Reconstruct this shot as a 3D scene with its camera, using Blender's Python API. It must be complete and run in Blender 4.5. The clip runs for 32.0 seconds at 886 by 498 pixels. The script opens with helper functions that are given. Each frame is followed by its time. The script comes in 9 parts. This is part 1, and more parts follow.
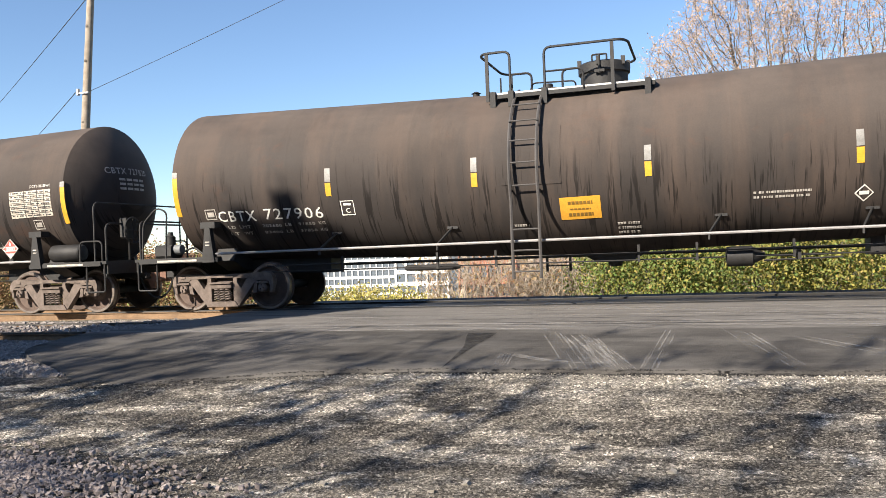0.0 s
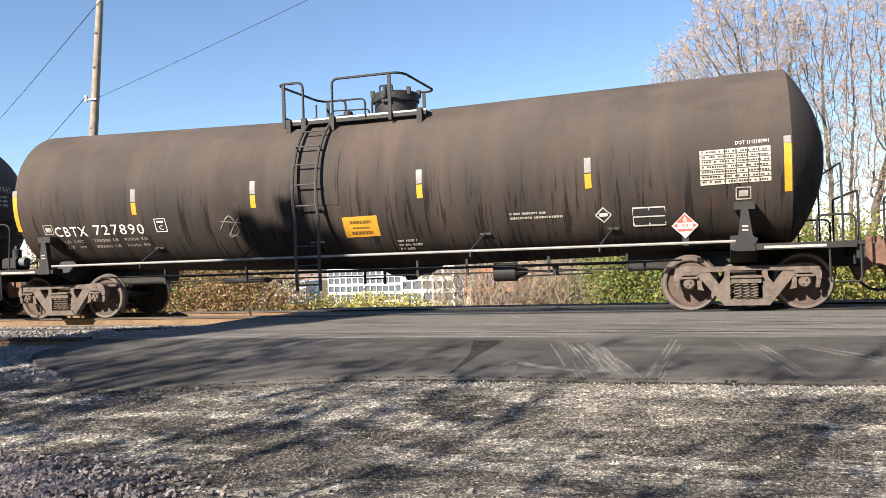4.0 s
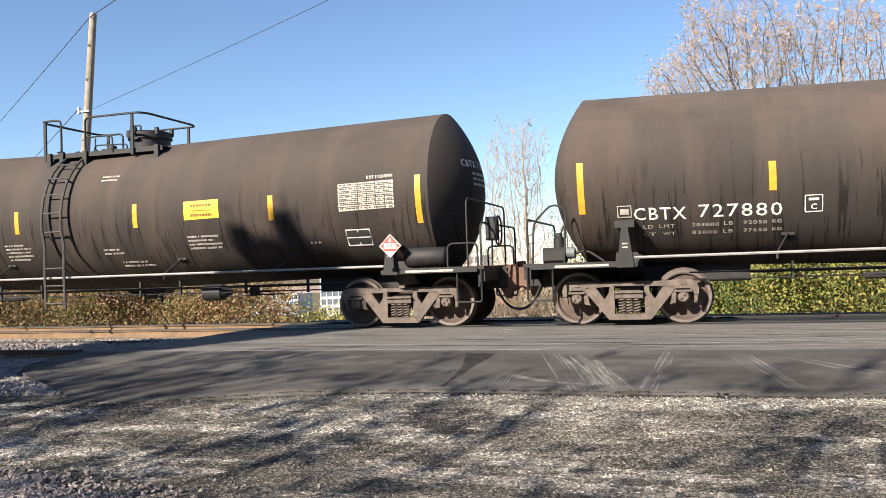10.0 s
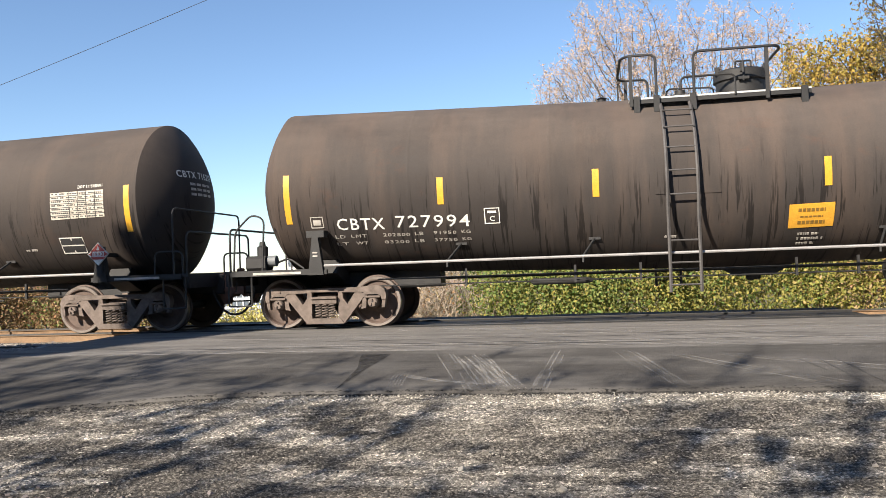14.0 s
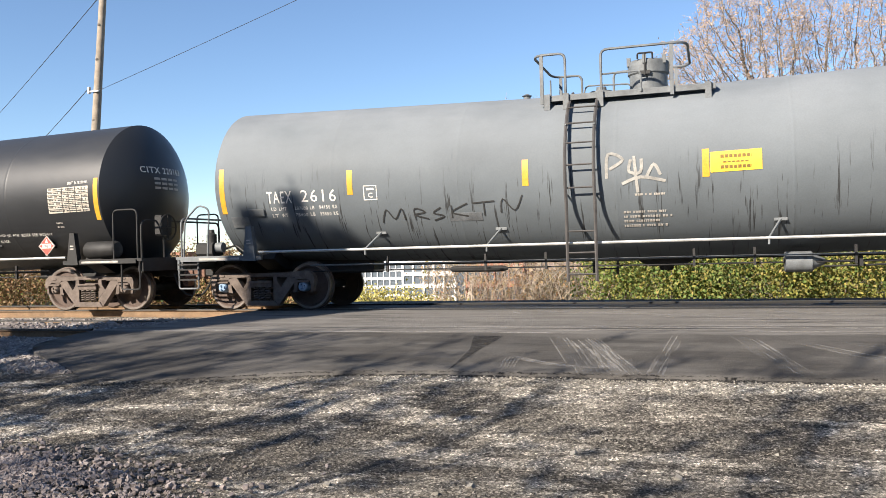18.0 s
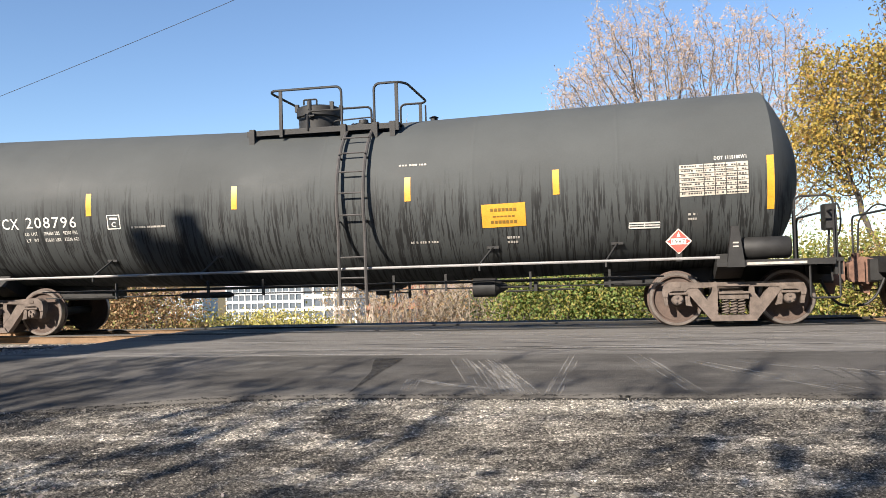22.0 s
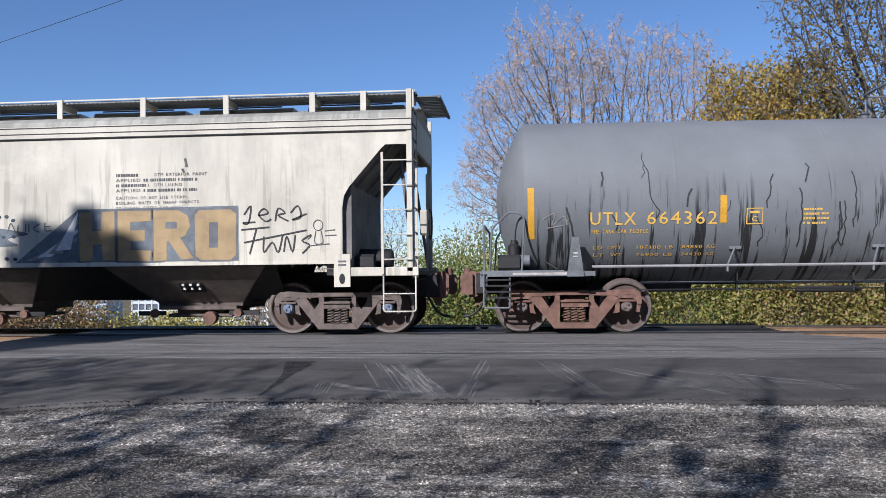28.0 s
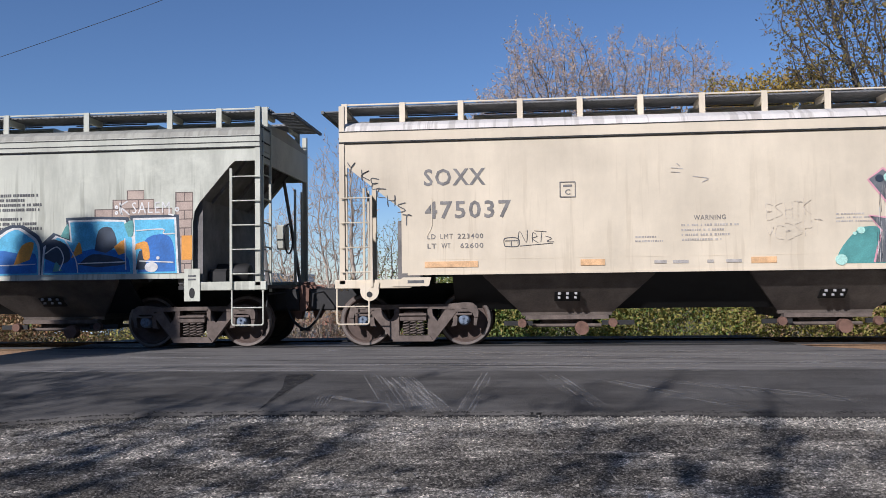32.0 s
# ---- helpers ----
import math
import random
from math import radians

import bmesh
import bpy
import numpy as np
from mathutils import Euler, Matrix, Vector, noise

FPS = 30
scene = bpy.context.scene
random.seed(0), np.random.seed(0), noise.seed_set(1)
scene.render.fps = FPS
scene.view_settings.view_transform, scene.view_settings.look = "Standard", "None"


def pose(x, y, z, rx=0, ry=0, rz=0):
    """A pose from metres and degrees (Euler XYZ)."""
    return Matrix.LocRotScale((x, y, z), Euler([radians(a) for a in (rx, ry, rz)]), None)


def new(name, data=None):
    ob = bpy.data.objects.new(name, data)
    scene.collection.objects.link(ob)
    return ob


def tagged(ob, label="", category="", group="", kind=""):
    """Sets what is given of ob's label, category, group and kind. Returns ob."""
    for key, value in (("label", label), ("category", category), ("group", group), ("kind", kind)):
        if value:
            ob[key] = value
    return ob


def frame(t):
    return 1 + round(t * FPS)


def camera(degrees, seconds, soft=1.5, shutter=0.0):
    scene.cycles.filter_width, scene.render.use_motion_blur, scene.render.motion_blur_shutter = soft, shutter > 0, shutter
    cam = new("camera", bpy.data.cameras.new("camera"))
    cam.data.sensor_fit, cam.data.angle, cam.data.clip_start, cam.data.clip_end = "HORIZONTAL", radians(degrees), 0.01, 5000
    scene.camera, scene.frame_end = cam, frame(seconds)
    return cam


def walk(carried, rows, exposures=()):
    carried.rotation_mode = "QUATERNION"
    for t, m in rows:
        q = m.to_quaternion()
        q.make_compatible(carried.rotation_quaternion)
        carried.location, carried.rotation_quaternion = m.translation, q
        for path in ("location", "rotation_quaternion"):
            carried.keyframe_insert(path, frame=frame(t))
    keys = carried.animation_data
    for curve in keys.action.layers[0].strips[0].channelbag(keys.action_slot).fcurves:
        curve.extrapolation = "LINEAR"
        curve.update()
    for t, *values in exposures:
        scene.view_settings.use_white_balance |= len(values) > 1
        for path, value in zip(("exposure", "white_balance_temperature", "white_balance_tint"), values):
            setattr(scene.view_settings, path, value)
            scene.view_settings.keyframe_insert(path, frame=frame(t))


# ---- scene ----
EYE = (0.0, -14.832, 1.055)      # standing height above the near rail's head
# seconds, heading to the right of the track's normal, tilt up, lean
TURNS = [
    (0, -17.45, 0.01, -2.30), (0.5, -17.29, 0.15, -2.06), (1, -17.42, 0.26, -1.93), (1.5, -17.66, 0.48, -1.95),
    (2, -17.53, 0.59, -1.99), (2.5, -17.67, 0.43, -1.98), (4.5, -17.85, 0.67, -1.99), (5, -17.74, 0.87, -2.03),
    (5.5, -17.75, 0.84, -2.11), (6, -17.74, 0.70, -2.16), (6.5, -17.74, 1.03, -1.75), (7, -17.68, 1.25, -1.70),
    (7.5, -17.79, 1.31, -1.77), (8, -17.81, 1.34, -2.13), (8.5, -17.84, 1.31, -2.02), (9, -17.63, 1.41, -1.75),
    (9.5, -17.50, 1.53, -1.79), (10, -17.32, 1.38, -1.96), (10.5, -16.86, 0.99, -1.84),
    (11, -15.01, 1.55, -1.40), (11.5, -12.49, 0.99, -1.60), (12, -8.69, 1.27, -1.80),
    (12.5, -8.77, 1.28, -1.56), (13, -9.25, 1.21, -1.71), (13.5, -9.57, 1.34, -2.00),
    (14, -10.15, 1.18, -2.05), (14.5, -12.23, 0.83, -2.94), (16.5, -16.90, -0.51, -0.82),
    (17, -18.19, -0.17, -1.36), (17.5, -18.33, 0.16, -1.60), (18, -17.95, 0.19, -1.52),
    (18.5, -18.00, 0.31, -1.39), (19, -17.88, 0.35, -1.45), (19.5, -17.57, 0.49, -1.34),
    (20, -16.84, 0.75, -1.20), (20.5, -14.67, 0.91, -1.14), (21, -12.04, 0.95, -1.44),
    (21.5, -11.19, 1.19, -1.64), (22, -11.11, 1.51, -1.69), (22.5, -11.48, 1.48, -1.44),
    (23, -11.64, 1.62, -1.34), (23.5, -12.01, 1.81, -1.45), (24, -12.00, 1.84, -1.37),
    (24.5, -12.13, 1.90, -1.35), (25, -11.30, 1.62, -1.40), (25.5, -6.71, 0.72, -1.27),
    (27.5, -5.59, 1.33, -0.85), (28, -5.29, 1.67, -0.59), (28.5, -5.15, 2.07, -0.57), (29, -5.09, 2.05, -0.64),
    (29.5, -5.05, 2.08, -0.78), (30, -5.18, 2.24, -0.79), (30.5, -5.31, 2.58, -0.88), (31, -5.21, 2.52, -0.78),
    (31.5, -5.23, 2.51, -0.76), (32, -5.31, 2.51, -0.73),
]


def turned(heading, tilt, lean):
    return Matrix.Translation(EYE) @ pose(0, 0, 0, 0, 0, -heading) @ pose(0, 0, 0, 90 + tilt) @ pose(0, 0, 0, 0, 0, lean)


cam = camera(55.96, 32.0, 0.75)
walk(cam, [(t, turned(h, p, r)) for t, h, p, r in TURNS],
     [(0, 1.2, 6850, 11), (8, 1.17, 6850, 11), (14, 1.14, 6850, 11), (20, 1.12, 6750, 11), (24.5, 1.1, 6650, 11), (26.0, 0.84, 6350, 13), (27.5, 0.46, 5750, 15), (28.5, 0.22, 5550, 16), (30.0, 0.04, 5500, 16), (32.0, 0.04, 5740, 16)])

# ---- light ----
SUN_FROM = Vector((-0.389, -0.764, 0.515)).normalized()
world = bpy.data.worlds.new("sky")
scene.world = world
world.use_nodes = True
wn = world.node_tree.nodes
sky = wn.new("ShaderNodeTexSky")
sky.sky_type, sky.sun_disc = "NISHITA", False
sky.sun_elevation, sky.sun_rotation = radians(31), radians(207)
sky.air_density, sky.dust_density, sky.ozone_density, sky.altitude = 0.92, 0.02, 4.4, 200
wn["Background"].inputs["Strength"].default_value = 0.083
world.node_tree.links.new(sky.outputs[0], wn["Background"].inputs[0])
sun = new("sun", bpy.data.lights.new("sun", "SUN"))
sun.data.energy, sun.data.angle, sun.data.color = 5.0, radians(0.5), (1.0, 0.925, 0.825)
sun.rotation_euler = SUN_FROM.to_track_quat("Z", "Y").to_euler()


# ---- materials ----
def material(name, rough=0.7, metal=0.0, spec=0.5):
    m = bpy.data.materials.new(name)
    m.use_nodes = True
    b = m.node_tree.nodes["Principled BSDF"]
    b.inputs["Roughness"].default_value = rough
    b.inputs["Metallic"].default_value = metal
    b.inputs["Specular IOR Level"].default_value = spec
    return m, m.node_tree.nodes, m.node_tree.links, b


def noise_node(n, l, coord, scale, detail=4.0, stretch=None, rough=0.6):
    t = n.new("ShaderNodeTexNoise")
    t.inputs["Scale"].default_value, t.inputs["Detail"].default_value = scale, detail
    t.inputs["Roughness"].default_value = rough
    if stretch:
        mp = n.new("ShaderNodeMapping")
        mp.inputs["Scale"].default_value = stretch
        l.new(coord, mp.inputs[0])
        l.new(mp.outputs[0], t.inputs["Vector"])
    else:
        l.new(coord, t.inputs["Vector"])
    return t.outputs["Fac"]


def ramp(n, l, fac, stops):
    r = n.new("ShaderNodeValToRGB")
    while len(r.color_ramp.elements) < len(stops):
        r.color_ramp.elements.new(0.5)
    for e, (p, c) in zip(r.color_ramp.elements, stops):
        e.position, e.color = p, (*c, 1) if len(c) == 3 else c
    l.new(fac, r.inputs[0])
    return r.outputs[0]


def mix(n, l, fac, a, b, mode="MIX"):
    x = n.new("ShaderNodeMix")
    x.data_type, x.blend_type = "RGBA", mode
    for sock, v in ((x.inputs[0], fac), (x.inputs[6], a), (x.inputs[7], b)):
        if isinstance(v, (int, float)):
            sock.default_value = v
        elif isinstance(v, tuple):
            sock.default_value = (*v, 1)
        else:
            l.new(v, sock)
    return x.outputs[2]


def bump(n, l, b, height, strength, dist):
    u = n.new("ShaderNodeBump")
    u.inputs["Strength"].default_value, u.inputs["Distance"].default_value = strength, dist
    l.new(height, u.inputs["Height"])
    l.new(u.outputs[0], b.inputs["Normal"])


def coords(n, kind="Object"):
    return n.new("ShaderNodeTexCoord").outputs[kind]


def simple(name, c, rough=0.7, metal=0.0, vary=0.25, scale=6.0, bumpy=0.0, spec=0.5, world_space=False, per_object=0.0):
    """A surface with blotches, fine grain and a little relief."""
    m, n, l, b = material(name, rough, metal, spec)
    if world_space:
        co = n.new("ShaderNodeNewGeometry").outputs["Position"]
    else:
        co = coords(n)
    lo = tuple(v * (1 - vary) for v in c)
    hi = tuple(min(1, v * (1 + vary)) for v in c)
    a = ramp(n, l, noise_node(n, l, co, scale), [(0.3, lo), (0.7, hi)])
    fine = noise_node(n, l, co, scale * 14, 2.0)
    g = ramp(n, l, fine, [(0.3, (0.8,) * 3), (0.7, (1.15,) * 3)])
    col = mix(n, l, 1.0, a, g, "MULTIPLY")
    if per_object:
        oi = n.new("ShaderNodeObjectInfo")
        k = ramp(n, l, oi.outputs["Random"], [(0.0, (1 - per_object,) * 3), (1.0, (1.0,) * 3)])
        col = mix(n, l, 1.0, col, k, "MULTIPLY")
    l.new(col, b.inputs["Base Color"])
    if bumpy:
        bump(n, l, b, fine, bumpy, 0.02)
    return m


def leafy(name, cols, rough=0.65):
    """Leaves: every leaf its own colour, light shining through a little."""
    m, n, l, b = material(name, rough, 0.0, 0.25)
    g = n.new("ShaderNodeNewGeometry")
    stops = [(i / max(1, len(cols) - 1), c) for i, c in enumerate(cols)]
    col = ramp(n, l, g.outputs["Random Per Island"], stops)
    l.new(col, b.inputs["Base Color"])
    tr = n.new("ShaderNodeBsdfTranslucent")
    l.new(col, tr.inputs[0])
    ms = n.new("ShaderNodeMixShader")
    ms.inputs[0].default_value = 0.3
    l.new(b.outputs[0], ms.inputs[1])
    l.new(tr.outputs[0], ms.inputs[2])
    l.new(ms.outputs[0], n["Material Output"].inputs[0])
    return m


def paint(name, c, rust, streak, rough, dust=(0.14, 0.11, 0.085), dust_and_light=0.5, streak_col=None, streak_scale=5.0, streak_top=0.62, foot=0.0, grain=0.06, stain=0.0, smear=0.0, sheen=0.25):
    """Weathered tank or hopper paint: dull dust and painted light on the upper half, drips below, rust blooms, fine
    grain.
    """
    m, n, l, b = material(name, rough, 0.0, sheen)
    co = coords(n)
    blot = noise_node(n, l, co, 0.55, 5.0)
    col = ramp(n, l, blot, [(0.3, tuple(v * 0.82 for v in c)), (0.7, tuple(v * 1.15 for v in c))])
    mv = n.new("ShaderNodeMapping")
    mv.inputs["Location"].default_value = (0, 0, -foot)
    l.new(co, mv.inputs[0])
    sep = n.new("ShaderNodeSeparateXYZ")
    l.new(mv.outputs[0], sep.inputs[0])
    # dust on the upper half, also painting it lighter than the shaded underside
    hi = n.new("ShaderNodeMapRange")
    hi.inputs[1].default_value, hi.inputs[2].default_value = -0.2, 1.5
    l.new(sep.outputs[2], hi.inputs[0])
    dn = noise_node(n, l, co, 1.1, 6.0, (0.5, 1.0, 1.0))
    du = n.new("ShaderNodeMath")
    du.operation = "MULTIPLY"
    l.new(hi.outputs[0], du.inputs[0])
    l.new(ramp(n, l, dn, [(0.3, (0.2,) * 3), (0.75, (dust_and_light,) * 3)]), du.inputs[1])
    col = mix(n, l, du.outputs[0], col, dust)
    # rust blooms and scrapes
    rn = noise_node(n, l, co, 0.9, 7.0, (0.8, 1.0, 1.2), 0.7)
    rm = ramp(n, l, rn, [(0.60, (0, 0, 0)), (0.74, (rust,) * 3)])
    col = mix(n, l, rm, col, (0.13, 0.055, 0.03))
    if smear:
        # faint reddish runs between the ring seams
        sn = noise_node(n, l, co, 1.5, 5.0, (1.0, 0.3, 0.12), 0.6)
        col = mix(n, l, ramp(n, l, sn, [(0.46, (0, 0, 0)), (0.68, (smear,) * 3)]), col, (0.17, 0.115, 0.085))
        sd = noise_node(n, l, co, 2.2, 6.0, (1.0, 0.3, 0.3), 0.7)
        col = mix(n, l, ramp(n, l, sd, [(0.54, (0, 0, 0)), (0.7, (smear,) * 3)]), col, tuple(v * 0.7 for v in c))
    # drips: thin upright streaks with ragged ends
    st = noise_node(n, l, co, streak_scale, 3.0, (2.6, 0.05, 0.16), 0.75)
    lim = n.new("ShaderNodeMapRange")
    lim.inputs[1].default_value, lim.inputs[2].default_value = 0.35, -0.35
    wob = n.new("ShaderNodeMath")
    wob.operation = "MULTIPLY_ADD"
    wob.inputs[1].default_value = 1.4
    l.new(noise_node(n, l, co, 3.0, 3.0, (2.5, 0.1, 0.1)), wob.inputs[0])
    sh = n.new("ShaderNodeMath")
    sh.operation = "SUBTRACT"
    sh.inputs[1].default_value = 0.7
    l.new(sep.outputs[2], sh.inputs[0])
    l.new(sh.outputs[0], wob.inputs[2])
    l.new(wob.outputs[0], lim.inputs[0])
    sm = n.new("ShaderNodeMath")
    sm.operation = "MULTIPLY"
    l.new(ramp(n, l, st, [(streak_top - 0.06, (0, 0, 0)), (streak_top, (streak,) * 3)]), sm.inputs[0])
    l.new(lim.outputs[0], sm.inputs[1])
    col = mix(n, l, sm.outputs[0], col, streak_col or tuple(v * 0.28 for v in c))
    fine = noise_node(n, l, co, 45.0, 3.0)
    col = mix(n, l, 1.0, col, ramp(n, l, fine, [(0.3, (1 - grain,) * 3), (0.7, (1 + grain * 0.75,) * 3)]), "MULTIPLY")
    if stain:
        # rain-washed grime in tall soft runs
        sn = noise_node(n, l, co, 1.4, 8.0, (1.0, 0.3, 0.22), 0.68)
        col = mix(n, l, ramp(n, l, sn, [(0.44, (0, 0, 0)), (0.72, (stain,) * 3)]), col, tuple(v * 0.45 for v in c))
        sm2 = noise_node(n, l, co, 0.7, 9.0, (0.7, 1.0, 1.0), 0.75)
        col = mix(n, l, ramp(n, l, sm2, [(0.52, (0, 0, 0)), (0.62, (stain * 0.6,) * 3)]), col, tuple(min(0.85, v * 1.2) for v in c))
    l.new(col, b.inputs["Base Color"])
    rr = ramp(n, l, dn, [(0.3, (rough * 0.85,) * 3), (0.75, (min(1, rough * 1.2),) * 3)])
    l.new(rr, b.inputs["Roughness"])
    bump(n, l, b, blot, 0.12, 0.05)
    return m


def ground_mat(name, stops, big, small, rough=0.95, bumpy=0.6, extra=None):
    m, n, l, b = material(name, rough, 0.0, 0.12)
    co = n.new("ShaderNodeNewGeometry").outputs["Position"]
    col = ramp(n, l, noise_node(n, l, co, big, 6.0, None, 0.62), stops)
    grain = noise_node(n, l, co, small, 3.0, None, 0.8)
    col = mix(n, l, 1.0, col, ramp(n, l, grain, [(0.34, (0.5,) * 3), (0.5, (0.92,) * 3), (0.64, (1.55,) * 3)]), "MULTIPLY")
    if extra:
        col = extra(n, l, co, col)
    l.new(col, b.inputs["Base Color"])
    bump(n, l, b, grain, bumpy, 0.03)
    return m


def gravel_extra(n, l, co, col):
    """Pale dust in worn patches and along the asphalt's edge, and loose stones of many greys."""
    dust = noise_node(n, l, co, 1.5, 8.0, (0.5, 1.5, 1.0), 0.72)
    col = mix(n, l, ramp(n, l, dust, [(0.5, (0, 0, 0)), (0.57, (0.85,) * 3)]), col, (0.4, 0.363, 0.305))
    dark = noise_node(n, l, co, 0.9, 7.0, (0.6, 1.6, 1.0), 0.68)
    col = mix(n, l, ramp(n, l, dark, [(0.5, (0, 0, 0)), (0.62, (0.45,) * 3)]), col, (0.06, 0.056, 0.05))
    # the pale, dry band along the edge of the asphalt, widest to the right
    sep = n.new("ShaderNodeSeparateXYZ")
    l.new(co, sep.inputs[0])
    wob = n.new("ShaderNodeMath")
    wob.operation = "MULTIPLY_ADD"
    wob.inputs[1].default_value = 1.9
    l.new(noise_node(n, l, co, 1.6, 7.0, (0.6, 1.2, 1.0), 0.7), wob.inputs[0])
    l.new(sep.outputs[1], wob.inputs[2])
    mr = n.new("ShaderNodeMapRange")
    mr.inputs[1].default_value, mr.inputs[2].default_value = -6.9, -4.9
    l.new(wob.outputs[0], mr.inputs[0])
    side = n.new("ShaderNodeMapRange")
    side.inputs[1].default_value, side.inputs[2].default_value = -4.0, 2.2
    side.inputs[3].default_value, side.inputs[4].default_value = 0.25, 1.0
    l.new(sep.outputs[0], side.inputs[0])
    both = n.new("ShaderNodeMath")
    both.operation = "MULTIPLY"
    l.new(ramp(n, l, mr.outputs[0], [(0.38, (0, 0, 0)), (0.5, (0.8,) * 3), (1.0, (0.8,) * 3)]), both.inputs[0])
    l.new(side.outputs[0], both.inputs[1])
    col = mix(n, l, both.outputs[0], col, (0.5, 0.46, 0.385))
    for scale, lo, hi, much in ((13.0, 0.65, 1.6, 0.5), (38.0, 0.45, 2.5, 0.75), (82.0, 0.32, 2.75, 0.8)):
        v = n.new("ShaderNodeTexVoronoi")
        v.inputs["Scale"].default_value = scale
        l.new(co, v.inputs["Vector"])
        bits = ramp(n, l, v.outputs["Color"], [(0.1, (lo,) * 3), (0.55, (0.9,) * 3), (0.95, (hi,) * 3)])
        col = mix(n, l, much, col, mix(n, l, 1.0, col, bits, "MULTIPLY"))
    return col


def film_mat(name, c, most):
    """Dust so thin and patchy that the asphalt shows through."""
    m, n, l, b = material(name, 0.97, 0.0, 0.2)
    co = n.new("ShaderNodeNewGeometry").outputs["Position"]
    b.inputs["Base Color"].default_value = (*c, 1)
    cover = ramp(n, l, noise_node(n, l, co, 9.0, 8.0, None, 0.75), [(0.28, (0, 0, 0)), (0.66, (most,) * 3)])
    clear = n.new("ShaderNodeBsdfTransparent")
    ms = n.new("ShaderNodeMixShader")
    l.new(cover, ms.inputs[0])
    l.new(clear.outputs[0], ms.inputs[1])
    l.new(b.outputs[0], ms.inputs[2])
    l.new(ms.outputs[0], n["Material Output"].inputs[0])
    return m


def asphalt_extra(n, l, co, col):
    """Dust dragged along the road by tyres, in long faint strips."""
    w = noise_node(n, l, co, 1.1, 5.0, (0.4, 1.2, 1.0), 0.65)
    col = mix(n, l, ramp(n, l, w, [(0.46, (0, 0, 0)), (0.7, (0.3,) * 3)]), col, (0.24, 0.228, 0.21))
    sep = n.new("ShaderNodeSeparateXYZ")
    l.new(co, sep.inputs[0])
    wob = n.new("ShaderNodeMath")
    wob.operation = "MULTIPLY_ADD"
    wob.inputs[1].default_value = 0.5
    l.new(noise_node(n, l, co, 1.2, 6.0, (0.4, 2.0, 1.0), 0.65), wob.inputs[0])
    l.new(sep.outputs[1], wob.inputs[2])
    old = n.new("ShaderNodeMapRange")
    old.inputs[1].default_value, old.inputs[2].default_value = -4.12, -3.95
    old.inputs[3].default_value, old.inputs[4].default_value = 0.06, 0.58
    l.new(wob.outputs[0], old.inputs[0])
    col = mix(n, l, old.outputs[0], col, (0.2, 0.188, 0.172))
    # narrow scuffs drawn along the road, pale and dark
    w3 = noise_node(n, l, co, 2.2, 6.0, (0.09, 3.2, 1.0), 0.72)
    lines = n.new("ShaderNodeMath")
    lines.operation = "MULTIPLY"
    l.new(ramp(n, l, w3, [(0.5, (0.1,) * 3), (0.64, (0.7,) * 3)]), lines.inputs[0])
    l.new(old.outputs[0], lines.inputs[1])
    col = mix(n, l, lines.outputs[0], col, (0.33, 0.312, 0.288))
    w4 = noise_node(n, l, co, 1.3, 7.0, (0.35, 1.3, 1.0), 0.7)
    col = mix(n, l, ramp(n, l, w4, [(0.5, (0, 0, 0)), (0.64, (0.55,) * 3)]), col, (0.03, 0.029, 0.0285))
    w2 = noise_node(n, l, co, 0.5, 5.0)
    return mix(n, l, ramp(n, l, w2, [(0.5, (0, 0, 0)), (0.75, (0.35,) * 3)]), col, (0.2, 0.19, 0.18))


MAT = {}
MAT["asphalt"] = ground_mat("asphalt", [(0.25, (0.044, 0.041, 0.038)), (0.75, (0.078, 0.073, 0.067))], 0.8, 70.0, 0.9, 0.35, asphalt_extra)
MAT["gravel"] = ground_mat("gravel", [(0.3, (0.05, 0.046, 0.04)), (0.5, (0.1, 0.09, 0.077)), (0.72, (0.2, 0.182, 0.152))], 1.1, 42.0, 0.97, 0.9, gravel_extra)
MAT["earth"] = ground_mat("earth", [(0.3, (0.1, 0.085, 0.05)), (0.7, (0.2, 0.17, 0.1))], 0.5, 9.0)
MAT["ballast"] = ground_mat("ballast_bed", [(0.3, (0.16, 0.14, 0.13)), (0.7, (0.32, 0.29, 0.27))], 1.2, 24.0)
MAT["rubble"] = simple("crushed_pink_stone", (0.3, 0.235, 0.225), 0.92, 0, 0.3, 20.0, 0.3)
MAT["dust"] = simple("chalky_dust", (0.17, 0.163, 0.152), 0.97, 0, 0.5, 7.0, 0.2)
MAT["dust_film"] = film_mat("thin_dragged_dust", (0.34, 0.322, 0.295), 0.55)
MAT["dust_haze"] = film_mat("faint_dragged_dust", (0.3, 0.288, 0.265), 0.17)
MAT["dust_line"] = film_mat("packed_pale_dust", (0.4, 0.38, 0.348), 0.68)
MAT["damp"] = film_mat("dark_oily_film", (0.018, 0.018, 0.019), 0.8)
# near-black colour of the crossing infill and the strip beside the rail
MAT["rubber"] = simple("black_crossing_fill", (0.014, 0.0135, 0.013), 0.75, 0, 0.3, 9.0, 0.2)
MAT["tyre_mark"] = simple("rubber_mark", (0.045, 0.044, 0.043), 0.9, 0, 0.3, 12.0)
MAT["rail"] = simple("rusty_rail_web", (0.21, 0.135, 0.078), 0.85, 0.1, 0.25, 3.0, 0.2)
MAT["rail_head"] = simple("worn_rail_head", (0.09, 0.085, 0.08), 0.5, 0.6, 0.2, 4.0)
